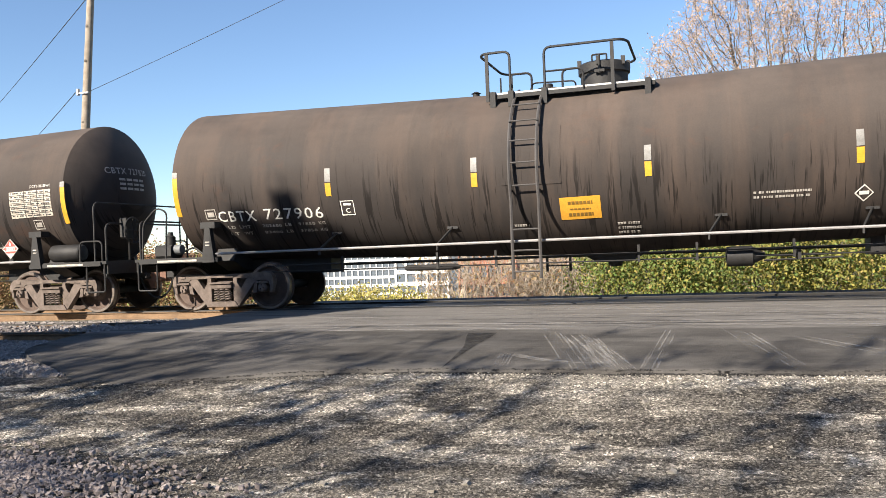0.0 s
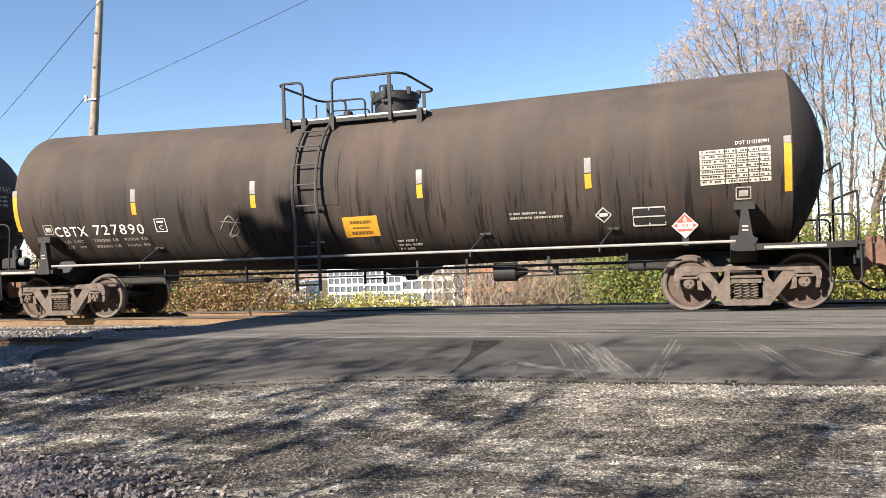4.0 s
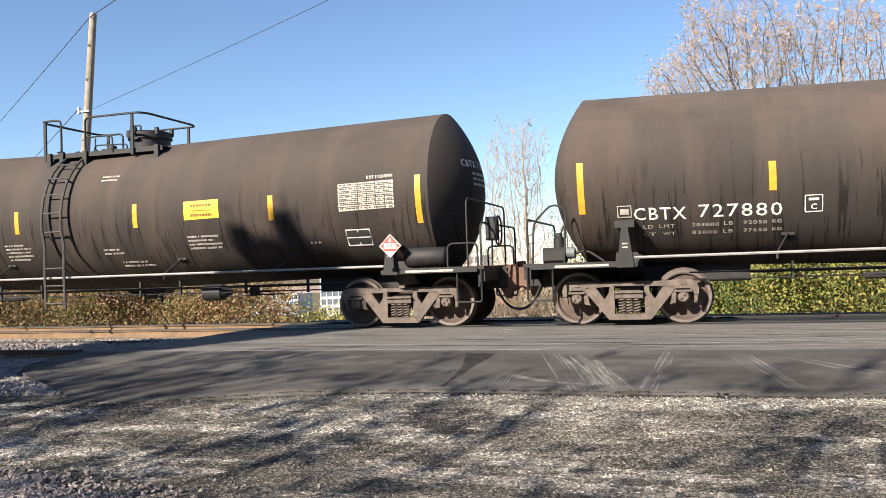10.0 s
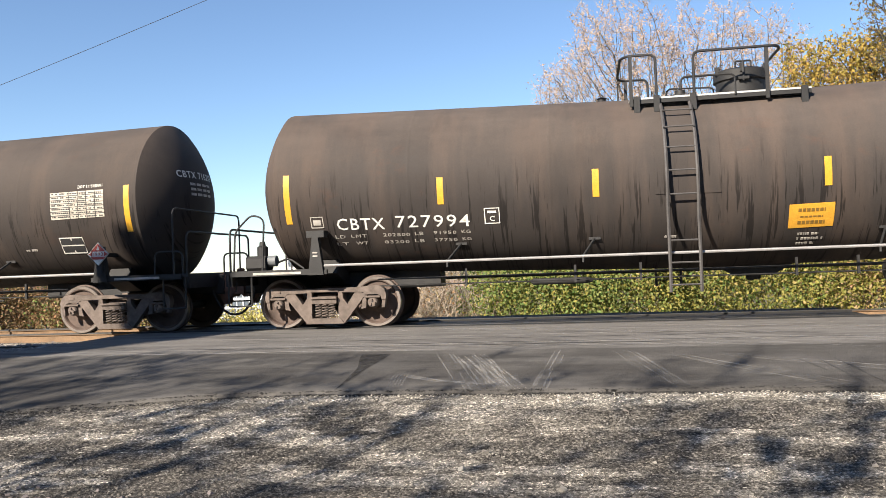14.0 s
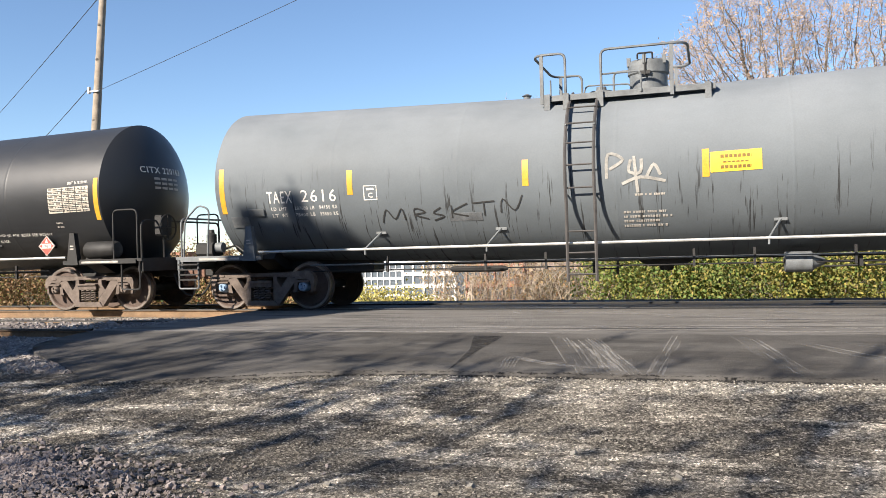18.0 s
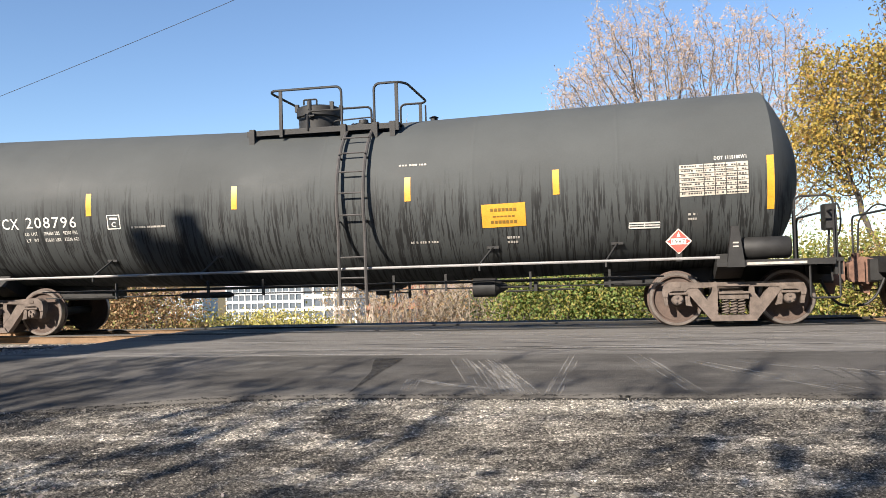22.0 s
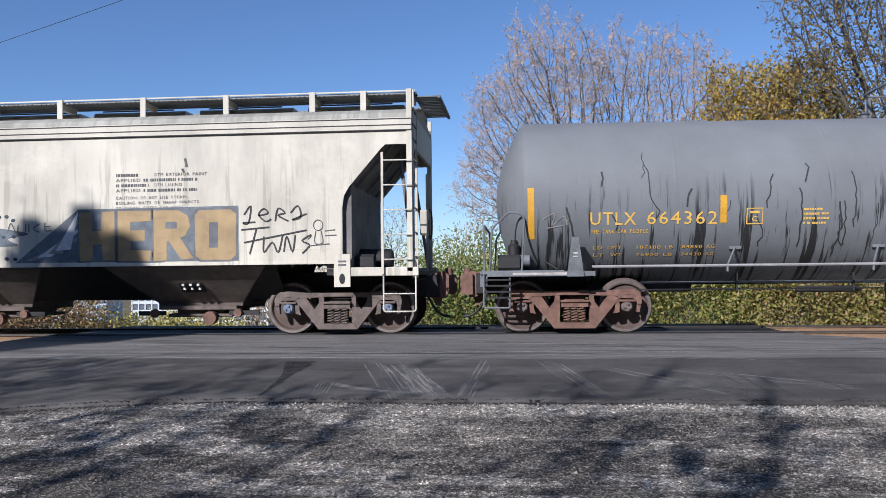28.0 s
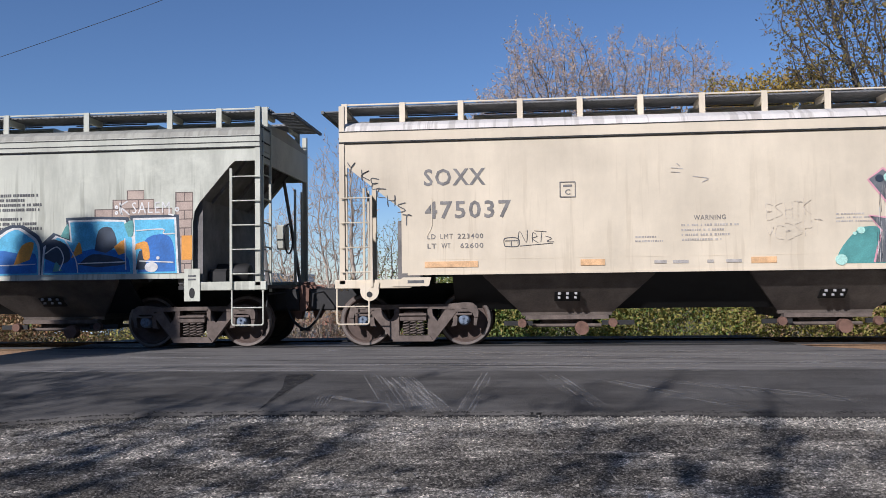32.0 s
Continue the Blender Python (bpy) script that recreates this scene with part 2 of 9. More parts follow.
MAT["tie"] = simple("creosoted_tie", (0.13, 0.1, 0.075), 0.95, 0, 0.4, 5.0, 0.4)
MAT["bark"] = simple("grey_bark", (0.135, 0.112, 0.09), 0.95, 0, 0.35, 3.0, 0.6)
MAT["dark_bark"] = simple("dark_grey_bark", (0.085, 0.072, 0.06), 0.95, 0, 0.35, 3.0, 0.6)
MAT["twig"] = simple("pale_twigs", (0.4, 0.33, 0.26), 0.9, 0, 0.25, 4.0)
MAT["leaf_tan"] = leafy("dry_tan_leaves", [(0.5, 0.37, 0.27), (0.6, 0.46, 0.36), (0.53, 0.35, 0.25), (0.66, 0.53, 0.43)])
MAT["leaf_gold"] = leafy("golden_leaves", [(0.38, 0.28, 0.07), (0.5, 0.33, 0.07), (0.26, 0.24, 0.06), (0.4, 0.22, 0.08)])
MAT["leaf_thin"] = leafy("thin_olive_brown_leaves", [(0.2, 0.17, 0.05), (0.3, 0.21, 0.07), (0.14, 0.14, 0.05), (0.24, 0.13, 0.06)])
MAT["leaf_wood"] = leafy("dark_screen_leaves", [(0.05, 0.06, 0.025), (0.09, 0.075, 0.035), (0.06, 0.05, 0.025), (0.11, 0.085, 0.04)])
MAT["leaf_green"] = leafy("green_leaves", [(0.105, 0.185, 0.05), (0.19, 0.265, 0.075), (0.3, 0.3, 0.1), (0.08, 0.13, 0.035)])
MAT["leaf_olive"] = leafy("yellow_green_leaves", [(0.25, 0.255, 0.06), (0.38, 0.32, 0.085), (0.15, 0.185, 0.04), (0.44, 0.33, 0.13)])
MAT["leaf_brown"] = leafy("russet_leaves", [(0.36, 0.24, 0.13), (0.48, 0.33, 0.19), (0.28, 0.24, 0.11), (0.42, 0.21, 0.11)])
MAT["leaf_russet"] = leafy("dull_russet_leaves", [(0.22, 0.14, 0.08), (0.3, 0.19, 0.11), (0.17, 0.15, 0.07), (0.26, 0.13, 0.07)])
MAT["leaf_straw"] = leafy("straw_grass", [(0.6, 0.5, 0.14), (0.5, 0.46, 0.12), (0.68, 0.58, 0.26), (0.42, 0.37, 0.14)])
MAT["pole"] = simple("weathered_pole", (0.32, 0.265, 0.205), 0.9, 0, 0.25, 4.0, 0.3)
MAT["wire"] = simple("black_cable", (0.03, 0.03, 0.032), 0.6)
MAT["iron"] = simple("galvanised_iron", (0.35, 0.35, 0.35), 0.5, 0.7)
MAT["ridge"] = simple("far_wooded_slope", (0.24, 0.18, 0.15), 0.95, 0, 0.35, 0.06, world_space=True)
MAT["concrete"] = simple("white_concrete", (0.72, 0.71, 0.68), 0.85, 0, 0.06, 0.5)
MAT["concrete_grey"] = simple("pale_grey_concrete", (0.52, 0.54, 0.55), 0.85, 0, 0.08, 0.5)
MAT["concrete_blue"] = simple("pale_blue_cladding", (0.42, 0.5, 0.56), 0.8, 0, 0.08, 0.5)
MAT["brick_far"] = simple("red_brick_wall", (0.33, 0.15, 0.1), 0.9, 0, 0.15, 0.8)
MAT["glass_far"] = simple("dark_window_glass", (0.11, 0.13, 0.15), 0.15, 0, 0.2, 0.3)
# dark bases under paler dust: the underside's shade is partly in the colour
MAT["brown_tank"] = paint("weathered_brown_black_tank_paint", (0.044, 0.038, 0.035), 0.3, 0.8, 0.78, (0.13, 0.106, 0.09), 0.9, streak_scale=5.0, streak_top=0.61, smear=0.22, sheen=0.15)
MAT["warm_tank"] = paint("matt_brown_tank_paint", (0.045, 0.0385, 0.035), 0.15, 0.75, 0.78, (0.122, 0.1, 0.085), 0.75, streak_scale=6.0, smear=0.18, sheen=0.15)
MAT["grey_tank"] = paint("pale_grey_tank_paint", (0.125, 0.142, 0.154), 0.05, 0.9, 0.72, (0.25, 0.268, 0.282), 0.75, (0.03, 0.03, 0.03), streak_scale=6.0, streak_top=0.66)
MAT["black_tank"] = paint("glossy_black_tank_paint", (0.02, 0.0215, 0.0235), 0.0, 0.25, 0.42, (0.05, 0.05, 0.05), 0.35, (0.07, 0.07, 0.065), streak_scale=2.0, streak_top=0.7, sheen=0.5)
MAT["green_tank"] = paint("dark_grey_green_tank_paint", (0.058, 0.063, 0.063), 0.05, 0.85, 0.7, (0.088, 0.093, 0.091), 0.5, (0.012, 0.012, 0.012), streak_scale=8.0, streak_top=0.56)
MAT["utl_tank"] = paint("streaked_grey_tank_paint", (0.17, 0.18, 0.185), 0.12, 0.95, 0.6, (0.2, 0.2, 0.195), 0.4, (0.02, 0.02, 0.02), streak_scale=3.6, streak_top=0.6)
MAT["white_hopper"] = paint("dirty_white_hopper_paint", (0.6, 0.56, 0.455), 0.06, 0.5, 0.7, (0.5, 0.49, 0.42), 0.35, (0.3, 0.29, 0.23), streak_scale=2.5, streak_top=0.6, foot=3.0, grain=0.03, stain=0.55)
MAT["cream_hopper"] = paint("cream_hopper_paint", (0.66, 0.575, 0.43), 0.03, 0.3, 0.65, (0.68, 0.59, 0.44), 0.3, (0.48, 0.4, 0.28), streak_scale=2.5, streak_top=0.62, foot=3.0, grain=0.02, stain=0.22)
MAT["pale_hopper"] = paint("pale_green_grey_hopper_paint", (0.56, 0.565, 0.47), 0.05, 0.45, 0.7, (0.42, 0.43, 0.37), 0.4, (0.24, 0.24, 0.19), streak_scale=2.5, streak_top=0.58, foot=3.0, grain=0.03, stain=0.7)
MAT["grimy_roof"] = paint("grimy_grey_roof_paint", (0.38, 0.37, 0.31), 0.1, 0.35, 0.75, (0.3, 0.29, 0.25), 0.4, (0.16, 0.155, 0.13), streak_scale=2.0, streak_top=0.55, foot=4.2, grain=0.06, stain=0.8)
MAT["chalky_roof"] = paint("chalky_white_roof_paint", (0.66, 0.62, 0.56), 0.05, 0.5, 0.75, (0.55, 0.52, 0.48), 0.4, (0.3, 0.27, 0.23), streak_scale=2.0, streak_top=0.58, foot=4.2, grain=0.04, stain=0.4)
# dark tone puts the shade under the hopper ends into the colour
MAT["slope_shade"] = simple("shade_toned_sheet", (0.17, 0.16, 0.15), 0.8, 0, 0.3, 3.0)
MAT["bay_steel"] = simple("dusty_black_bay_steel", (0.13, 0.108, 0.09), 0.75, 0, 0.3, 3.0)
# a tenth of bay_steel's tone, for the sheet between bays and vent plates
MAT["bay_black"] = simple("near_black_bay_sheet", (0.013, 0.0125, 0.012), 0.7, 0, 0.3, 3.0)
MAT["plate_tan"] = simple("weathered_table_paint", (0.5, 0.455, 0.38), 0.75, 0, 0.15, 6.0)
MAT["spray_shadow"] = simple("grey_blue_spray_shadow", (0.13, 0.15, 0.165), 0.65, 0, 0.35, 3.0)
MAT["spray_halo"] = simple("pale_turquoise_spray", (0.36, 0.55, 0.6), 0.65, 0, 0.2, 4.0)
MAT["black_frame"] = simple("grimy_black_steel", (0.016, 0.0155, 0.015), 0.65, 0, 0.35, 5.0, 0.15)
MAT["grey_frame"] = simple("grimy_grey_steel", (0.13, 0.14, 0.145), 0.6, 0, 0.3, 5.0, 0.1)
MAT["truck_iron"] = simple("dusty_brown_cast_steel", (0.132, 0.104, 0.087), 0.85, 0, 0.35, 7.0, 0.3)
MAT["wheel_iron"] = simple("brown_wheel_plate", (0.095, 0.066, 0.053), 0.75, 0.1, 0.3, 4.0, 0.15)
MAT["tread"] = simple("bright_worn_wheel_tread", (0.25, 0.215, 0.19), 0.4, 0.7, 0.2, 6.0)
MAT["rust_iron"] = simple("rusty_coupler_steel", (0.17, 0.095, 0.068), 0.85, 0.1, 0.35, 8.0, 0.3)
MAT["blue_cap"] = simple("blue_bearing_cap", (0.2, 0.3, 0.42), 0.55, 0, 0.25, 20.0)
MAT["ladder_steel"] = simple("dull_ladder_steel", (0.065, 0.06, 0.057), 0.6, 0, 0.25, 5.0)
MAT["rail_pipe"] = simple("pale_grey_pipe", (0.27, 0.26, 0.255), 0.55, 0, 0.2, 3.0)
MAT["dull_cap"] = simple("dull_blue_bearing_cap", (0.15, 0.19, 0.25), 0.6, 0, 0.3, 20.0)
MAT["board_steel"] = simple("weathered_grating_steel", (0.2, 0.2, 0.195), 0.6, 0.2, 0.2, 8.0)
MAT["galv"] = simple("galvanised_grating", (0.5, 0.5, 0.48), 0.5, 0.4, 0.15, 8.0)
MAT["yellow"] = simple("yellow_reflective_tape", (0.6, 0.32, 0.03), 0.45, 0, 0.12, 10.0)
MAT["tape_white"] = simple("white_reflective_tape", (0.24, 0.235, 0.22), 0.45, 0, 0.2, 10.0)
MAT["sign_yellow"] = simple("yellow_sign_vinyl", (0.78, 0.53, 0.05), 0.5, 0, 0.08, 8.0)
MAT["sign_orange"] = simple("orange_sign_vinyl", (0.66, 0.33, 0.035), 0.55, 0, 0.1, 8.0)
MAT["sign_ink"] = simple("faded_brown_print", (0.2, 0.115, 0.02), 0.6, 0, 0.2, 9.0)
MAT["white"] = simple("white_lettering_paint", (0.72, 0.7, 0.64), 0.7, 0, 0.1, 9.0)
MAT["faded"] = simple("faded_white_lettering", (0.4, 0.37, 0.33), 0.75, 0, 0.3, 9.0)
MAT["gold"] = simple("golden_lettering", (0.68, 0.42, 0.08), 0.7, 0, 0.15, 9.0)
MAT["black_ink"] = simple("black_lettering", (0.03, 0.03, 0.03), 0.7, 0, 0.2, 9.0)
MAT["grey_ink"] = simple("grey_stencil_lettering", (0.1, 0.1, 0.1), 0.75, 0, 0.3, 9.0)
MAT["pale_ink"] = simple("faded_grey_stencil", (0.2, 0.19, 0.175), 0.75, 0, 0.3, 9.0)
MAT["scratch"] = simple("shallow_scratch", (0.55, 0.485, 0.39), 0.75, 0, 0.2, 9.0)
MAT["red"] = simple("red_placard", (0.45, 0.08, 0.06), 0.55, 0, 0.15, 9.0)
MAT["tape_orange"] = simple("faded_orange_tape", (0.68, 0.42, 0.21), 0.6, 0, 0.25, 6.0)
MAT["spray_teal"] = simple("turquoise_spray_paint", (0.16, 0.38, 0.45), 0.6, 0, 0.2, 3.0)
MAT["spray_navy"] = simple("dark_navy_spray_paint", (0.03, 0.045, 0.07), 0.6, 0, 0.3, 5.0)
MAT["spray_blue"] = simple("bright_blue_spray_paint", (0.02, 0.13, 0.42), 0.55, 0, 0.25, 3.0)
MAT["spray_sky"] = simple("light_blue_spray_paint", (0.1, 0.42, 0.62), 0.55, 0, 0.2, 3.0)
MAT["spray_tan"] = simple("tan_gold_spray_paint", (0.34, 0.24, 0.11), 0.6, 0, 0.2, 4.0)
MAT["spray_pink"] = simple("pink_spray_paint", (0.64, 0.31, 0.36), 0.6, 0, 0.15, 4.0)
MAT["spray_coal"] = simple("charcoal_spray_paint", (0.125, 0.133, 0.14), 0.65, 0, 0.35, 4.0)
MAT["spray_green"] = simple("sea_green_spray_paint", (0.09, 0.28, 0.26), 0.6, 0, 0.25, 4.0)
MAT["spray_mint"] = simple("mint_spray_paint", (0.42, 0.68, 0.58), 0.6, 0, 0.1, 4.0)
MAT["brick_paint"] = simple("pale_clay_spray_paint", (0.4, 0.31, 0.25), 0.65, 0, 0.2, 4.0)
MAT["brick_joint"] = simple("brown_outline_spray_paint", (0.13, 0.095, 0.08), 0.65, 0, 0.3, 4.0)
MAT["spray_clay"] = simple("clay_brown_spray_paint", (0.34, 0.2, 0.15), 0.65, 0, 0.15, 4.0)
MAT["spray_orange"] = simple("orange_spray_paint", (0.7, 0.3, 0.04), 0.6, 0, 0.15, 4.0)
MAT["spray_white"] = simple("white_spray_paint", (0.62, 0.61, 0.58), 0.65, 0, 0.2, 6.0)
MAT["ghost_paint"] = simple("worn_off_spray_paint", (0.3, 0.29, 0.265), 0.8, 0, 0.35, 5.0)
MAT["haze_white"] = simple("thin_white_spray_paint", (0.26, 0.245, 0.23), 0.7, 0, 0.4, 6.0)


# ---- mesh tools ----
class Mesh:
    """Collects vertices and faces of one part."""

    def __init__(self):
        self.v, self.f = [], []

    def add(self, verts, faces):
        k = len(self.v)
        self.v += [tuple(p) for p in verts]
        self.f += [tuple(i + k for i in f) for f in faces]
        return self

    def box(self, x0, x1, y0, y1, z0, z1, c=0.0):
        """A box; c: chamfer on the long edges round its x axis."""
        if not c:
            return self.add([(x, y, z) for x in (x0, x1) for y in (y0, y1) for z in (z0, z1)],
                            [(0, 1, 3, 2), (4, 6, 7, 5), (0, 4, 5, 1), (2, 3, 7, 6), (0, 2, 6, 4), (1, 5, 7, 3)])
        ring = [(y0 + c, z0), (y1 - c, z0), (y1, z0 + c), (y1, z1 - c), (y1 - c, z1), (y0 + c, z1), (y0, z1 - c), (y0, z0 + c)]
        return self.sweep([[(x, y, z) for y, z in ring] for x in (x0, x1)], True)

    def sweep(self, rings, caps=True, close=True):
        k, n = len(self.v), len(rings[0])
        for r in rings:
            self.v += [tuple(p) for p in r]
        for i in range(len(rings) - 1):
            for j in range(n if close else n - 1):
                a, b = k + i * n + j, k + i * n + (j + 1) % n
                self.f.append((a, b, b + n, a + n))
        if caps:
            self.f.append(tuple(k + j for j in reversed(range(n))))
            self.f.append(tuple(k + (len(rings) - 1) * n + j for j in range(n)))
        return self

    def tube(self, pts, r, seg=8, caps=True):
        """A round bar along points; r: one radius or one for each point."""
        pts = [Vector(p) for p in pts]
        rs = r if isinstance(r, (list, tuple)) else [r] * len(pts)
        rings, side = [], None
        for i, p in enumerate(pts):
            d = (pts[min(i + 1, len(pts) - 1)] - pts[max(i - 1, 0)])
            d = d.normalized() if d.length > 1e-9 else Vector((0, 0, 1))
            if side is None:
                side = d.cross(Vector((0, 0, 1)) if abs(d.z) < 0.9 else Vector((1, 0, 0))).normalized()
            side = (side - d * side.dot(d)).normalized()
            up = d.cross(side)
            rings.append([p + (side * math.cos(a) + up * math.sin(a)) * rs[i] for a in (2 * math.pi * j / seg for j in range(seg))])
        return self.sweep(rings, caps)

    def lathe(self, profile, axis="x", seg=48, at=(0, 0, 0), caps=True):
        """profile: (along, radius) pairs, turned round an axis through at."""
        rings = []
        for h, r in profile:
            ring = []
            for j in range(seg):
                a = 2 * math.pi * j / seg
                c, s = r * math.cos(a), r * math.sin(a)
                p = {"x": (h, c, s), "y": (c, h, -s), "z": (c, s, h)}[axis]
                ring.append((p[0] + at[0], p[1] + at[1], p[2] + at[2]))
            rings.append(ring)
        return self.sweep(rings, caps)

    def prism(self, outline, y0, y1):
        """An outline in x and z, pushed from y0 to y1."""
        return self.sweep([[(x, y0, z) for x, z in outline], [(x, y1, z) for x, z in outline]], True)

    def mesh(self, name, smooth=True):
        me = bpy.data.meshes.new(name)
        me.from_pydata(self.v, [], self.f)
        me.update()
        bm = bmesh.new()
        bm.from_mesh(me)
        bmesh.ops.recalc_face_normals(bm, faces=bm.faces)
        bm.to_mesh(me)
        bm.free()
        if smooth:
            me.shade_smooth()
            me.set_sharp_from_angle(angle=radians(38))
        return me


def part(name, mesh, mat, parent=None, label="", smooth=True):
    """One mesh object; mesh is a Mesh or finished mesh data that other parts share."""
    me = mesh.mesh(name, smooth) if isinstance(mesh, Mesh) else mesh
    if mat and not me.materials:
        me.materials.append(MAT[mat] if isinstance(mat, str) else mat)
    ob = new(name, me)
    if parent:
        ob.parent = parent
    if label:
        tagged(ob, label)
    return ob


def raw_mesh(name, verts, faces, mat, smooth=False):
    me = bpy.data.meshes.new(name)
    me.from_pydata(verts, [], faces)
    me.update()
    if smooth:
        me.shade_smooth()
    me.materials.append(MAT[mat])
    return me


# ---- ground, road and track ----
def step(a, b, x):
    t = min(1.0, max(0.0, (x - a) / (b - a)))
    return t * t * (3 - 2 * t)


def left_of_road(y):
    """Where the asphalt's left edge lies."""
    return -8.7 - 0.5 * step(-3.0, -4.6, y) + 2.6 * step(-5.2, -7.6, y)


def ground_z(x, y):
    """The parking ground, the rise to the tracks, the bed behind them, and the land that falls away beyond."""
    z = -0.5 + 0.27 * step(-9.4, -6.3, y)
    z += (-0.16 + 0.23) * step(-6.4, -5.0, y)
    z -= 0.85 * step(3.2, 7.5, y) + 16.0 * step(10.0, 130.0, y)
    return z + 0.018 * noise.noise((x * 0.7, y * 0.7, 0)) + 0.01 * noise.noise((x * 2.3, y * 2.3, 4))


def axis_steps(near0, near1, fine, far):
    a = [near0 + fine * i for i in range(int((near1 - near0) / fine) + 1)]
    d, lo, hi = fine, a[0], a[-1]
    left, right = [], []
    while hi < far:
        d *= 1.35
        lo, hi = lo - d, hi + d
        left.append(lo), right.append(hi)
    return left[::-1] + a + right


def build_ground():
    xs, ys = axis_steps(-14, 9, 0.25, 2500), axis_steps(-15, 8, 0.25, 2500)
    v = [(x, y, ground_z(x, y)) for y in ys for x in xs]
    w = len(xs)
    f = [(j * w + i, j * w + i + 1, (j + 1) * w + i + 1, (j + 1) * w + i) for j in range(len(ys) - 1) for i in range(w - 1)]
    me = raw_mesh("ground", v, f, "gravel", True)
    me.materials.append(MAT["earth"])
    for p in me.polygons:
        c = p.center
        p.material_index = int(c.y > 2.8 or abs(c.x) > 40 or c.y < -40)
    tagged(new("ground", me), "grey-brown gravel ground with pale dusty patches beside the crossing", "ground", kind="structure")


def near_edge(x):
    """The ragged front edge of the asphalt."""
    return -6.55 - 0.9 * step(-3.0, -7.5, x) + 0.06 * noise.noise((x * 1.7, 0, 7)) + 0.03 * noise.noise((x * 6, 0, 9))


def asphalt_z(y):
    return -0.015 - 0.2 * min(1.0, max(0.0, (-4.3 - y) / 2.4)) - 0.1 * step(-6.6, -7.6, y)


def build_road():
    rows = 40
    xs = [-9.4 + 0.2 * i for i in range(148)]
    v, f = [], []
    for j in range(rows + 1):
        for x in xs:
            y = near_edge(x) + (-0.09 - near_edge(x)) * j / rows
            lim = left_of_road(y)
            right = 4.7 + 0.9 * max(0.0, -y - 0.5) + 4 * step(-4.0, -6.5, y) * 3
            px = min(max(x, lim), right)
            v.append((px, y, asphalt_z(y) + 0.006 * noise.noise((px * 0.9, y * 0.9, 3))))
    w = len(xs)
    for j in range(rows):
        for i in range(w - 1):
            q = (j * w + i, j * w + i + 1, (j + 1) * w + i + 1, (j + 1) * w + i)
            if abs(v[q[0]][0] - v[q[1]][0]) > 1e-4 or abs(v[q[3]][0] - v[q[2]][0]) > 1e-4:
                f.append(q)
    # a skirt that gives the slab its thickness
    k = len(v)
    v += [(v[i][0], v[i][1] - 0.03, v[i][2] - 0.12) for i in range(w)]
    f += [(i + 1, i, k + i, k + i + 1) for i in range(w - 1)]
    k = len(v)
    edge = [j * w for j in range(rows + 1)]
    v += [(v[i][0] - 0.05, v[i][1], v[i][2] - 0.25) for i in edge]
    f += [(edge[j], edge[j + 1], k + j + 1, k + j) for j in range(rows)]
    me = raw_mesh("road", v, f, "asphalt", True)
    road = tagged(new("road", me), "dark asphalt level crossing with dusty tyre tracks", "road", kind="structure")
    # near-black infill between the rails and behind them, and a strip along the near rail
    m = Mesh()
    m.box(-8.6, 4.6, 0.1, 1.39, -0.2, -0.03)
    m.box(-8.6, 4.6, 1.44, 1.462, -0.2, -0.005)
    m.box(-8.6, 4.6, 1.58, 2.7, -0.25, -0.03)
    part("crossing_infill", m, "rubber", road, "black panel between the rails")
    part("rail_strip", Mesh().box(-8.6, 4.6, -0.22, -0.04, -0.2, -0.004), "rubber", road, "black strip along the rail")
    return road


def rail_mesh(x0, x1):
    """Foot, web and head in one section."""
    ring = [(-0.075, -0.18), (0.075, -0.18), (0.075, -0.165), (0.012, -0.14), (0.01, -0.05), (0.036, -0.035),
            (0.036, -0.006), (0.028, 0.0), (-0.028, 0.0), (-0.036, -0.006), (-0.036, -0.035), (-0.01, -0.05), (-0.012, -0.14), (-0.075, -0.165)]
    return Mesh().sweep([[(x, y, z) for y, z in ring] for x in (x0, x1)], True)


def build_tracks():
    for y, x0, x1, nm in ((0.0, -160, 160, "main"), (1.5, -160, 160, "main"), (-2.72, -160, -8.9, "siding"), (-4.22, -160, -9.2, "siding")):
        me = rail_mesh(x0, x1).mesh("rail", False)
        rail = part("rail", me, "rail")
        rail.location = (0, y, 0)
        tagged(rail, "rust-brown steel rail on wooden ties" if nm == "main" else "dull rusty siding rail in stone ballast", "rail", "rails of the " + nm + " track", "structure")
        part("rail_head", Mesh().box(x0, x1, -0.038, 0.038, -0.024, 0.003), "rail_head", rail, "bright worn running surface")
    # ties show beside the road on the left
    tie = Mesh().box(-0.115, 0.115, -0.55, 2.05, -0.36, -0.185, 0.02).mesh("tie", False)
    for i in range(46):
        for y in (0.0, -4.22):
            t = part("tie", tie, "tie")
            t.location = (-9.3 - 0.55 * i + (0.02 * math.sin(i * 7.0)), y, 0.0)
            t.rotation_euler = (0, 0, 0.02 * math.sin(i * 3.1 + y))
            tagged(t, "creosoted wooden tie bedded in ballast", "railway tie", "ties of the tracks", "structure")


